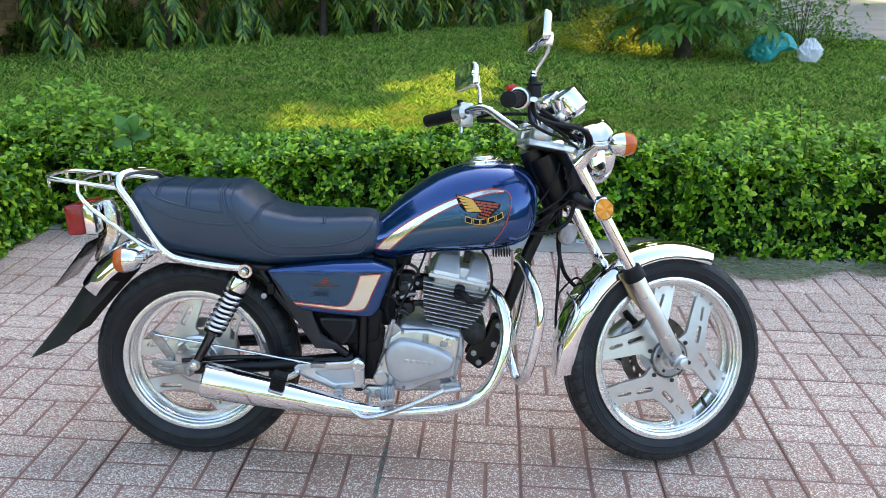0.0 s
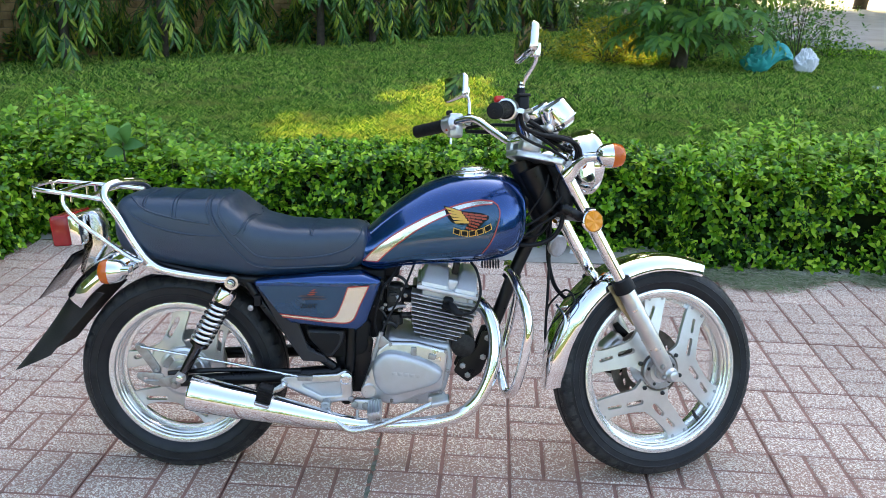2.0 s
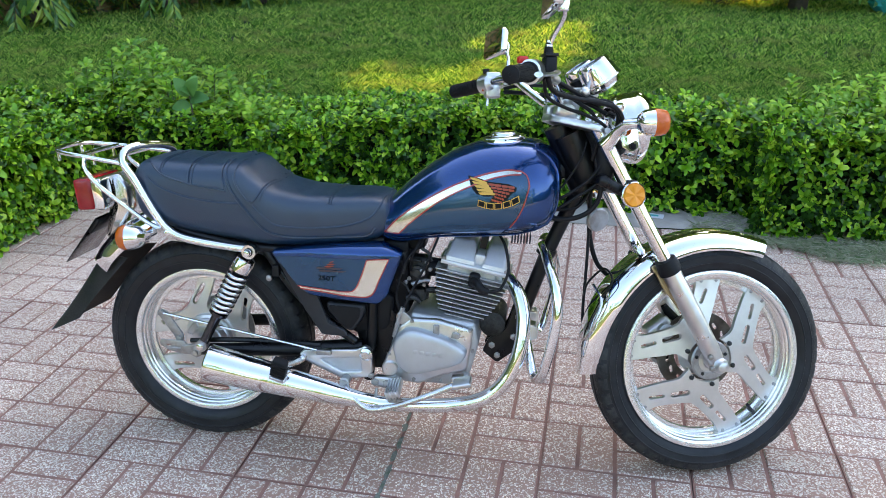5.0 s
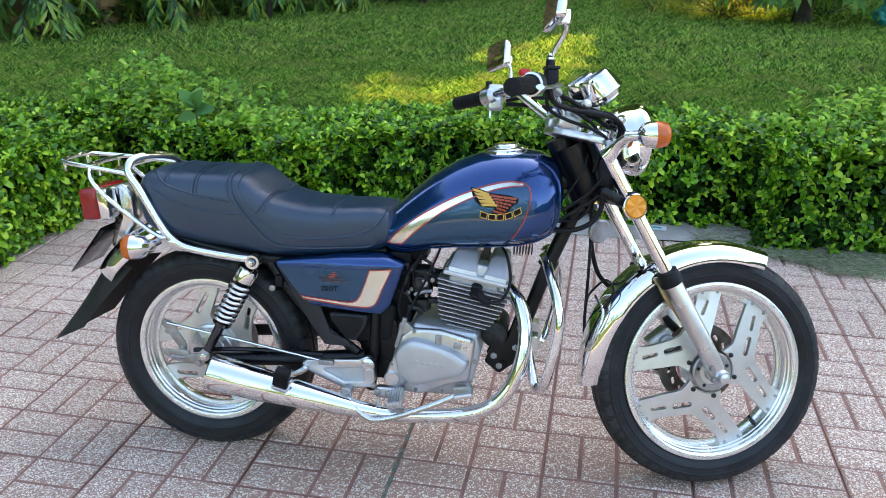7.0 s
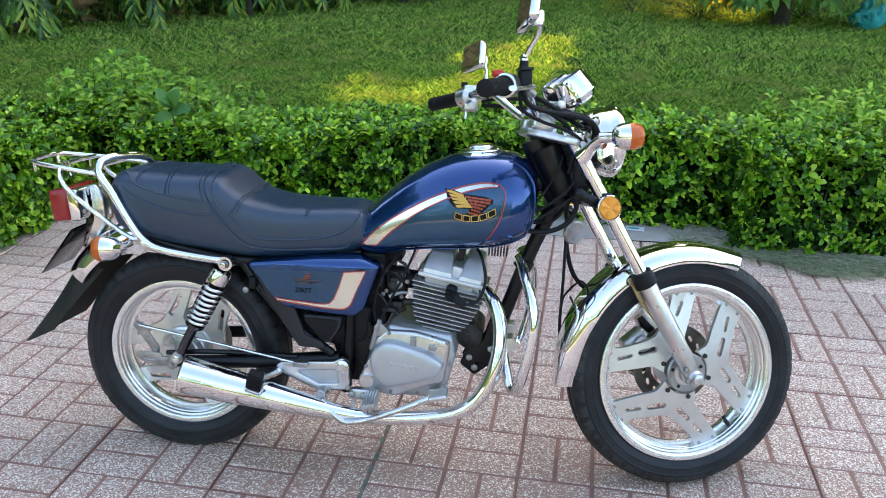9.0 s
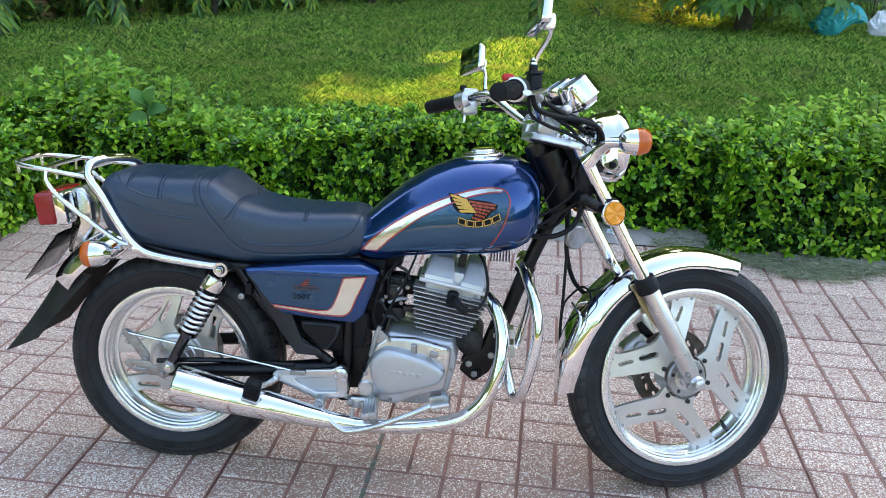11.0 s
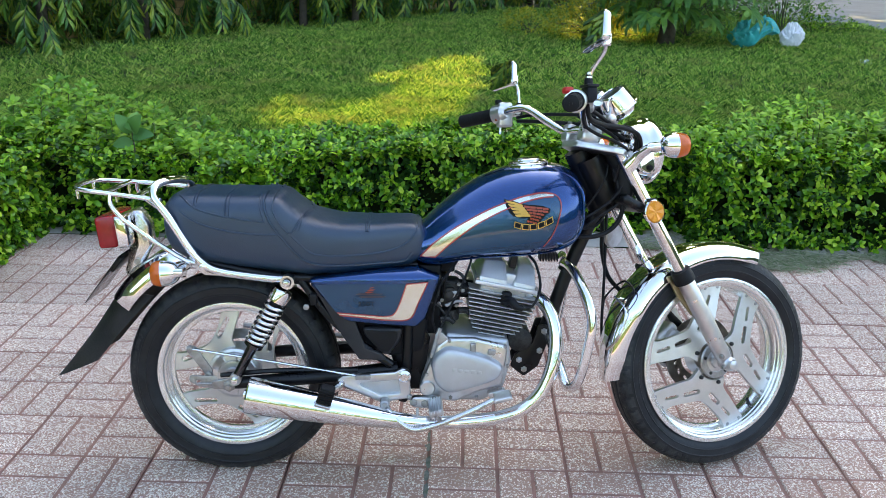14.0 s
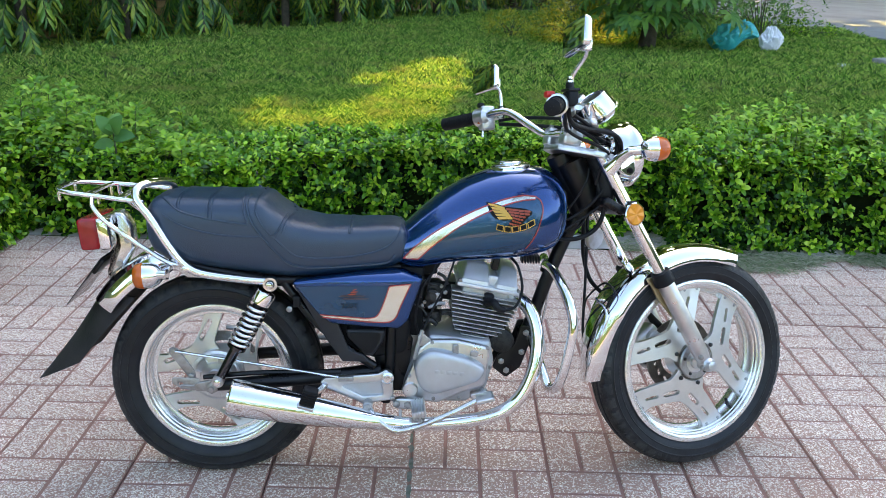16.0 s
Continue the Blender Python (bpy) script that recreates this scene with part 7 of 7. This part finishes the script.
cal = P("brake_caliper", boxy(-0.040, 0.034, -0.026, 0.026, -0.020, 0.024, 0.010, CALM), M_ALU, "grey cast front brake caliper", steer=True)
part("caliper_body", turned([(-0.014, 0.021), (0.012, 0.021), (0.016, 0.016), (0.017, 0.008), (0.022, 0.008), (0.022, 0)], (1.250, 0.036, 0.366), (1.250, -1, 0.366), 20), M_CAST, cal)
part("slide_pin", pipe([(1.256, 0.066, 0.428), (1.272, 0.066, 0.408), (1.292, 0.066, 0.392)], [0.009, 0.012, 0.010], 12), M_PLASTIC, cal, "black rubber boot of the slide pin")
part("caliper_bracket", pipe([(1.222, 0.07, 0.335), (1.226, 0.07, 0.300), (1.246, 0.07, 0.276), (1.268, 0.07, 0.274)], [0.010, 0.008, 0.009, 0.007], 10), M_ALU, cal)
part("bleed_screw", pipe([(1.208, 0.06, 0.350), (1.196, 0.06, 0.336), (1.198, 0.06, 0.322)], 0.004, 8), M_PLASTIC, cal)
P("brake_pipe", pipe([(1.15, 0.09, 0.36), (1.20, 0.07, 0.30), (1.27, 0.06, 0.285), (1.30, 0.06, 0.33)], 0.004, 8), M_PLASTIC, steer=True)

# ---------------------------------------------------------------- garden wall
W0, W1 = Vector((-9.6, 4.2, 0)), Vector((1.05, 17.2, 0))
wdir = (W1 - W0).normalized()
wlen = (W1 - W0).length
WM = Matrix.Translation(W0) @ Matrix.Rotation(math.atan2(wdir.y, wdir.x), 4, "Z")
bm = bmesh.new()
box(bm, 0, wlen, 0.012, 0.20, -0.05, 2.4)
wall = new("wall_back", mesh_of(bm, "wall_back", M_MORTAR, 0))
wall.matrix_world = WM
tagged(wall, "cream brick garden wall behind the plants", "wall", kind="structure")
BH, BL = 0.105, 0.27


def brick_mesh():
    bm = bmesh.new()
    box(bm, 0.004, BL - 0.004, -0.004, 0.05, 0.004, BH - 0.004, 0.004, 1)
    return mesh_of(bm, "brick", M_BRICK, 0)


brick_me = brick_mesh()
rg = random.Random(8)
V, Fs = [], []
bb = [v.co.copy() for v in brick_me.vertices]
for r in range(22):
    for c in range(-1, int(wlen / BL)):
        x = c * BL + (r % 2) * BL / 2
        if x < 0 or x + BL > wlen:
            continue
        dz = Vector((x, rg.uniform(-0.003, 0.003), r * BH))
        if r < 9 and 3.0 < x < 12.0:
            b = new("brick", brick_me)
            b.parent = wall
            b.matrix_local = Matrix.Translation(dz)
        else:
            k = len(V)
            V += [p + dz for p in bb]
            Fs += [tuple(k + i for i in p.vertices) for p in brick_me.polygons]
rest = new("bricks_beyond", from_arrays("bricks_beyond", V, Fs, M_BRICK))
rest.parent = wall
tagged(rest, kind="stuff")

# ---------------------------------------------------------------- weeping trees along the wall


def weeping_tree(x, y, seed, low=0.10, top=2.3, girth=0.5, sprays=78):
    """A slim trunk under a mantle of hanging sprays of long narrow leaves."""
    rg = random.Random(seed)
    ob = thing("weeping_tree", "slender tree with drooping long dark green leaves beside the wall", "tree", Matrix.Translation((x, y, 0)), "trees along the wall")
    bm = bmesh.new()
    tube(bm, smooth_path([(0, 0, -0.05), (0.02, 0.0, 1.2), (0, 0.02, 4), (0.05, 0, 9)], 5), [0.07, 0.055, 0.045, 0.03], 10)
    part("trunk", bm, M_BARK, ob)
    V, Fs = [], []
    twigs = bmesh.new()
    for i in range(sprays):
        a = rg.uniform(0, 6.283)
        z = rg.uniform(low + 0.35, top)
        r = girth * rg.uniform(0.55, 1.15)
        out = Vector((math.cos(a), math.sin(a), 0))
        s = Vector((0, 0, z + 0.25))
        e = out * r + Vector((0, 0, z - rg.uniform(0.0, 0.15)))
        h = e - Vector((0, 0, rg.uniform(0.25, 0.45))) + out * 0.06
        path = smooth_path([s, s.lerp(e, 0.6) + Vector((0, 0, 0.08)), e, h], 4)
        tube(twigs, path, [0.006, 0.002], 4, False)
        for j in range(22):
            t = 0.45 + 0.55 * j / 22
            p = path[min(len(path) - 1, int(t * (len(path) - 1)))]
            sd = 1 if j % 2 else -1
            side = Vector((-out.y, out.x, 0)) * sd
            way = side * rg.uniform(0.25, 0.7) + out * rg.uniform(-0.05, 0.4) + Vector((0, 0, -rg.uniform(0.6, 1.2)))
            add_leaf(V, Fs, p, way, rg.uniform(0.17, 0.28), rg.uniform(0.034, 0.050), rg, 0.12, out)
    tagged(part("twig", twigs, M_TWIG, ob), kind="stuff")
    lv = new("foliage", from_arrays("foliage", V, Fs, M_WEEP))
    lv.parent = ob
    tagged(lv, "hanging narrow glossy leaves", kind="stuff")
    return ob


for i, (x, y) in enumerate(((-7.3, 6.0), (-5.35, 8.15), (-4.55, 9.35), (-3.75, 10.3), (-2.75, 11.5), (-2.0, 12.3), (-1.2, 13.3), (-0.35, 14.4), (0.45, 15.4), (1.35, 17.0))):
    weeping_tree(x + 0.15, y - 0.1, 50 + i, low=(0.0, -0.15, -0.1, 0.0, -0.15, -0.1, -0.1, -0.1, -0.1, -0.1)[i])

for i, (x, y) in enumerate(((-6.45, 7.05), (-8.4, 4.7), (-9.2, 3.4), (-9.9, 2.1), (-10.1, 0.6), (-10.2, -0.9))):
    weeping_tree(x, y, 70 + i, low=-0.1, top=3.4, girth=0.75, sprays=190)

# unseen high crowns added to shade the garden, open in one place
rg = random.Random(77)
V, Fs = [], []


def sun_gap(x, z):
    """Openings between the crowns for sun patches: one wide above, one small lower down."""
    up = 6.3 < z < 12.0 and 2.05 - 0.16 * (z - 7.3) < x < 3.35 + 0.27 * (z - 7.3)
    low = 3.6 < z < 6.2 and 3.0 < x < 5.1
    return low or (up and noise.noise(Vector((x * 1.9, z * 1.6, 4.2))) < 0.40)


for _ in range(52000):
    x = rg.uniform(-24, 30)
    z = rg.uniform(3.2, 22)
    y = 16.3 + rg.uniform(-0.9, 1.3) + 0.02 * abs(x)
    if sun_gap(x - (y - 16.3) * 0.316, z - (y - 16.3) * 0.88):
        continue
    way = Vector((rg.uniform(-1, 1), rg.uniform(-1, 1), rg.uniform(-1, 0.4)))
    add_big_leaf(V, Fs, Vector((x, y, z)), way, rg.uniform(0.6, 1.0), rg.uniform(0.65, 0.9), rg)
# out-of-view foliage added to the west for the mirrors to reflect
for _ in range(9000):
    add_big_leaf(V, Fs, Vector((-11.9 + rg.uniform(-0.9, 0.6), rg.uniform(-9, 5.5), rg.uniform(0.6, 11.0))), Vector((rg.uniform(-1, 1), rg.uniform(-1, 1), rg.uniform(-1, 0.4))), rg.uniform(0.45, 0.8), rg.uniform(0.4, 0.55), rg)
crowns = thing("unseen_tree_row", "tall dense tree crowns added out of view to shade the garden", "trees")
cl = new("foliage", from_arrays("foliage", V, Fs, M_WEEP))
cl.parent = crowns
tagged(cl, kind="stuff")
# second unseen row, added to keep the sun off the road
V, Fs = [], []
for _ in range(9000):
    p = Vector((rg.uniform(-20, 40), 30 + rg.uniform(-1, 1.5), rg.uniform(1.5, 14)))
    add_big_leaf(V, Fs, p, Vector((rg.uniform(-1, 1), rg.uniform(-1, 1), rg.uniform(-1, 0.4))), rg.uniform(0.9, 1.3), rg.uniform(0.8, 1.2), rg)
far_crowns = thing("unseen_tree_row", "unseen tree crowns added beyond the road to shade it", "trees")
fl = new("foliage", from_arrays("foliage", V, Fs, M_WEEP))
fl.parent = far_crowns
tagged(fl, kind="stuff")
for x in (-6, 4, 14, 24):
    bm = bmesh.new()
    tube(bm, [(x, 30.5, -0.05), (x + 0.3, 30.4, 4), (x, 30, 9)], [0.25, 0.2, 0.12], 10)
    part("trunk", bm, M_BARK, far_crowns)
for x in (-14, -8, 5.5, 12):
    bm = bmesh.new()
    tube(bm, [(x, 17.5, -0.05), (x + 0.2, 17.4, 4), (x, 17, 10)], [0.22, 0.17, 0.1], 10)
    part("trunk", bm, M_BARK, crowns)

# ---------------------------------------------------------------- palmate-leaved tree, bushes, bags


def palmate(V, Fs, p, way, size, rg):
    """A seven-fingered leaf."""
    way = way.normalized()
    side = way.cross(Vector((0, 0, 1)))
    if side.length < 0.1:
        side = Vector((1, 0, 0))
    side.normalize()
    n = side.cross(way)
    for f in (-1.0, -0.66, -0.33, 0, 0.33, 0.66, 1.0):
        a = f * 1.9
        d = way * math.cos(a) + side * math.sin(a)
        add_leaf(V, Fs, p, d - n * 0.15, size * (1 - 0.32 * abs(f)), size * 0.26, rg, 0.2, n)


def fingered_tree(x, y, seed):
    rg = random.Random(seed)
    ob = thing("fingered_leaf_tree", "small tree with broad hand-shaped leaves on the lawn", "tree", Matrix.Translation((x, y, 0)))
    bm = bmesh.new()
    tube(bm, smooth_path([(0, 0, -0.05), (0.02, 0, 0.5), (-0.05, 0.1, 1.6), (0, 0.1, 2.8)], 6), [0.13, 0.10, 0.085, 0.05], 14)
    part("trunk", bm, M_BARK, ob, "grey-brown trunk")
    V, Fs = [], []
    br = bmesh.new()
    for i in range(170):
        a = rg.uniform(0, 6.283)
        z = rg.uniform(0.35, 1.7)
        r = rg.uniform(0.35, 1.25)
        out = Vector((math.cos(a), math.sin(a) * 0.8, 0))
        s = Vector((0, 0.03, z + 0.35))
        e = out * r + Vector((0.1, 0, z + rg.uniform(-0.25, 0.15)))
        tube(br, smooth_path([s, s.lerp(e, 0.5) + Vector((0, 0, 0.12)), e], 4), [0.006, 0.0035], 5, False)
        palmate(V, Fs, e, out + Vector((rg.uniform(-0.4, 0.4), 0, -rg.uniform(0.25, 0.9))), rg.uniform(0.20, 0.36), rg)
    tagged(part("leaf_stalk", br, M_TWIG, ob), kind="stuff")
    lv = new("foliage", from_arrays("foliage", V, Fs, M_PALMATE))
    lv.parent = ob
    tagged(lv, "broad fingered green leaves", kind="stuff")


fingered_tree(2.95, 9.85, 91)


def bush(name, label, x, y, rx, ry, h, n, leaf, material, seed, gaps=1.0, spray=False):
    rg = random.Random(seed)
    ob = thing(name, label, "bush", Matrix.Translation((x, y, 0)))
    V, Fs = [], []
    st = bmesh.new()
    for i in range(n):
        a, u = rg.uniform(0, 6.283), rg.uniform(0, 1) ** 0.5
        z = h * rg.uniform(0.02, 1.0)
        s = math.sqrt(max(0.05, 1 - (z / h) ** 2.2))
        p = Vector((math.cos(a) * rx * u * s, math.sin(a) * ry * u * s, z))
        if noise.noise(p * 3.1 + Vector((seed, 0, 0))) * gaps < -0.15:
            continue
        for _ in range(4):
            w = Vector((rg.uniform(-1, 1), rg.uniform(-1, 1), rg.uniform(-0.3, 1)))
            add_leaf(V, Fs, p + w * 0.03, w, leaf * rg.uniform(0.7, 1.3), leaf * 0.42, rg)
        if i % 14 == 0:
            tube(st, smooth_path([(rg.uniform(-0.06, 0.06), rg.uniform(-0.06, 0.06), -0.03), p * 0.5 + Vector((0, 0, 0.05)), p], 3), [0.008, 0.002], 5, False)
    tagged(part("stem", st, M_TWIG, ob), kind="stuff")
    lv = new("foliage", from_arrays("foliage", V, Fs, material))
    lv.parent = ob
    tagged(lv, kind="stuff")
    return ob


bush("yellow_bush", "low bush with bright yellow-green leaves", 2.0, 10.3, 0.95, 0.6, 0.62, 900, 0.055, M_YELLOW, 31)
bush("yellow_bush", "low bush with yellow-green leaves on the lawn edge", 1.05, 10.9, 0.6, 0.5, 0.35, 320, 0.05, M_YELLOW, 35)
bush("dark_bush", "dark green shrub behind the bags", 3.5, 10.9, 0.8, 0.45, 0.95, 520, 0.075, M_PALMATE, 32)
bush("dark_bush", "broad dark green shrubs between lawn and road", 4.2, 13.6, 2.6, 0.8, 1.5, 2200, 0.10, M_PALMATE, 36, 0.6)
bush("dark_bush", "low dark shrubs closing the lawn behind", 2.2, 17.2, 2.6, 0.7, 0.8, 1200, 0.10, M_PALMATE, 37, 0.6)
bush("thin_bush", "thin-twigged shrub with small leaves by the road", 5.2, 11.6, 1.15, 0.7, 1.15, 620, 0.06, M_PALMATE, 33, 2.2)
bush("ground_cover", "low green cover along the lawn edge", 5.9, 12.0, 1.1, 0.5, 0.22, 420, 0.05, M_HEDGE, 34)


for i in range(9):
    q = W0 + wdir * (4.6 + 1.05 * i)
    bush("dark_bush", "low dark plants along the foot of the wall", q.x + 0.28, q.y - 0.22, 0.55, 0.28, 0.30 + 0.10 * (i % 3), 300, 0.10, M_WEEP, 140 + i, 1.2)


def bag(name, label, x, y, w, d, h, material, seed, tail=None, neck=0.0):
    """A crumpled plastic bag slumped on the grass."""
    bm = bmesh.new()
    bmesh.ops.create_icosphere(bm, subdivisions=5, radius=1)
    for v in bm.verts:
        q0 = v.co.copy()
        q = q0 * 2.0 + Vector((seed * 3.1, 0, 0))
        c = 0.20 * noise.noise(q * 0.9) + 0.24 * abs(noise.noise(q * 1.7)) + 0.045 * abs(noise.noise(q * 3.4)) - 0.05
        s = 1 + c
        pinch = 1 - neck * max(0, q0.z - 0.1) ** 1.2
        v.co = Vector((q0.x * w * s * (1.1 - 0.35 * max(0, q0.z)) * pinch, q0.y * d * s * pinch, max(-0.02, (q0.z * 0.5 + 0.46) * h * s)))
    if tail:
        for v in bm.verts:
            f = max(0, v.co.x / w - 0.25)
            v.co.x += f * tail * 0.5
            v.co.z += math.sin(min(1, f) * 3.0) * h * 0.35
    ob = new(name, mesh_of(bm, name, material, 38))
    ob.matrix_world = Matrix.Translation((x, y, -0.03))
    return tagged(ob, label, "bag")


bag("teal_bag", "crumpled teal plastic sack lying in the grass", 4.06, 9.72, 0.22, 0.20, 0.40, M_TEAL, 3, 0.35)
bag("white_bag", "crumpled white plastic bag standing in the grass", 4.74, 9.85, 0.150, 0.12, 0.37, M_WHITEBAG, 5, None, 0.30)
bm = bmesh.new()
box(bm, -0.22, 0.22, -0.12, 0.12, -0.05, 0.06, 0.02, 3, Matrix.Rotation(radians(18), 4, "Z"))
slab = new("stone_slab", mesh_of(bm, "stone_slab", M_STONE))
slab.matrix_world = Matrix.Translation((5.95, 8.75, 0))
tagged(slab, "flat grey stone slab lying in the lawn", "stone")
bm = bmesh.new()
box(bm, -0.09, 0.09, -0.04, 0.04, -0.04, 0.015, 0.01, 2)
chip = new("stone", mesh_of(bm, "stone", M_WHITEBAG))
chip.matrix_world = pose(5.17, 8.45, 0, 0, 0, 12)
tagged(chip, "small pale flat stone in the grass", "stone")

# broad-leaved weed growing through the hedge
rg = random.Random(61)
weed = thing("broad_leaf_weed", "weed with large oval grey-green leaves in the hedge", "plant", Matrix.Translation((-1.545, 1.73, 0.03)))
V, Fs = [], []
st = bmesh.new()
tube(st, [(0, 0, 0), (0, -0.02, 0.25), (0, -0.03, 0.49)], [0.006, 0.004], 6)
for a, el, ln in ((-2.8, 0.95, 0.115), (-0.5, 0.95, 0.12), (1.2, 1.1, 0.11), (2.6, 0.6, 0.095), (-1.5, 0.55, 0.10), (-0.2, 0.15, 0.115), (-2.9, -0.1, 0.10), (-1.4, -0.6, 0.085)):
    w = Vector((math.cos(a) * math.cos(el), math.sin(a) * math.cos(el), math.sin(el)))
    base = Vector((0, -0.03, 0.47 - 0.12 * max(0, 0.3 - el)))
    sd = w.cross(Vector((0.2, -0.8, 0.6))).normalized()
    up = sd.cross(w)
    k = len(V)
    n = 9
    for i in range(n + 1):
        f = i / n
        wide = ln * 0.29 * math.sin(math.pi * f ** 0.8) ** 0.75 + 0.002
        c = base + w * (ln * f) + up * (0.10 * ln * math.sin(3.0 * f) - 0.10 * ln * f * f)
        V += [c + sd * wide + up * wide * 0.25, c, c - sd * wide + up * wide * 0.25]
        if i:
            a = k + 3 * (i - 1)
            Fs += [(a, a + 1, a + 4, a + 3), (a + 1, a + 2, a + 5, a + 4)]
part("stem", st, M_TWIG, weed)
lv = new("leaf", from_arrays("leaf", V, Fs, M_BROAD, 1))
lv.parent = weed

# ---------------------------------------------------------------- plain walls that close the place behind the camera
rg = random.Random(88)
V, Fs = [], []
for c in range(34):
    cx, cy = -15 + c * 0.95 + rg.uniform(-0.4, 0.4), -21.6 + rg.uniform(-0.4, 0.8)
    top = rg.uniform(5.5, 9.5)
    for _ in range(430):
        a, u = rg.uniform(0, 6.283), rg.random() ** 0.5
        z = rg.uniform(0.8, top)
        add_big_leaf(V, Fs, Vector((cx + math.cos(a) * u * 1.0, cy + math.sin(a) * u * 0.7, z)), Vector((rg.uniform(-1, 1), rg.uniform(-1, 1), rg.uniform(-1, 0.4))), rg.uniform(0.3, 0.5), rg.uniform(0.22, 0.34), rg)
south_row = thing("unseen_tree_row", "low dark green trees behind the far wall", "trees")
sl = new("foliage", from_arrays("foliage", V, Fs, M_PALMATE))
sl.parent = south_row
tagged(sl, kind="stuff")
for x in (-9, -3, 3, 9):
    bm = bmesh.new()
    tube(bm, [(x, -21.6, -0.05), (x + 0.1, -21.5, 1.6), (x, -21.5, 3)], [0.12, 0.09, 0.05], 8)
    part("trunk", bm, M_BARK, south_row)
# walls added out of view, dark green only for what chrome and mirrors reflect
M_RENDER = mat("dark_green_wall", (0.030, 0.060, 0.022), 0.8, col2=(0.075, 0.105, 0.05), scale=2.5, bump=0.3, bscale=20)
for nm, (x0, x1, y0, y1, h) in {"wall_south": (-11, 14, -20.3, -20.0, 2.6), "wall_west": (-11.3, -11.0, -20.3, 4.2, 3.4), "wall_east": (14.0, 14.3, -20.3, 4, 3.0)}.items():
    bm = bmesh.new()
    box(bm, x0, x1, y0, y1, -0.05, h)
    tagged(new(nm, mesh_of(bm, nm, M_RENDER, 0)), "plain wall added out of view, dark green for reflections", "wall", kind="structure")

bm = bmesh.new()
box(bm, -0.045, 0.045, -0.028, 0.028, 0, 0.002, 0.0008)
card = new("paper_card", mesh_of(bm, "paper_card", M_WHITEBAG))
card.matrix_world = pose(0.775, 1.715, 0.0145, 0, 0, -8)
tagged(card, "small pale printed card lying below the hedge", "card")
bm = bmesh.new()
box(bm, -0.03, 0.02, -0.010, 0.010, 0.0021, 0.0026)
part("print_bar", bm, M_TEAL, card, "pale blue printed bar")
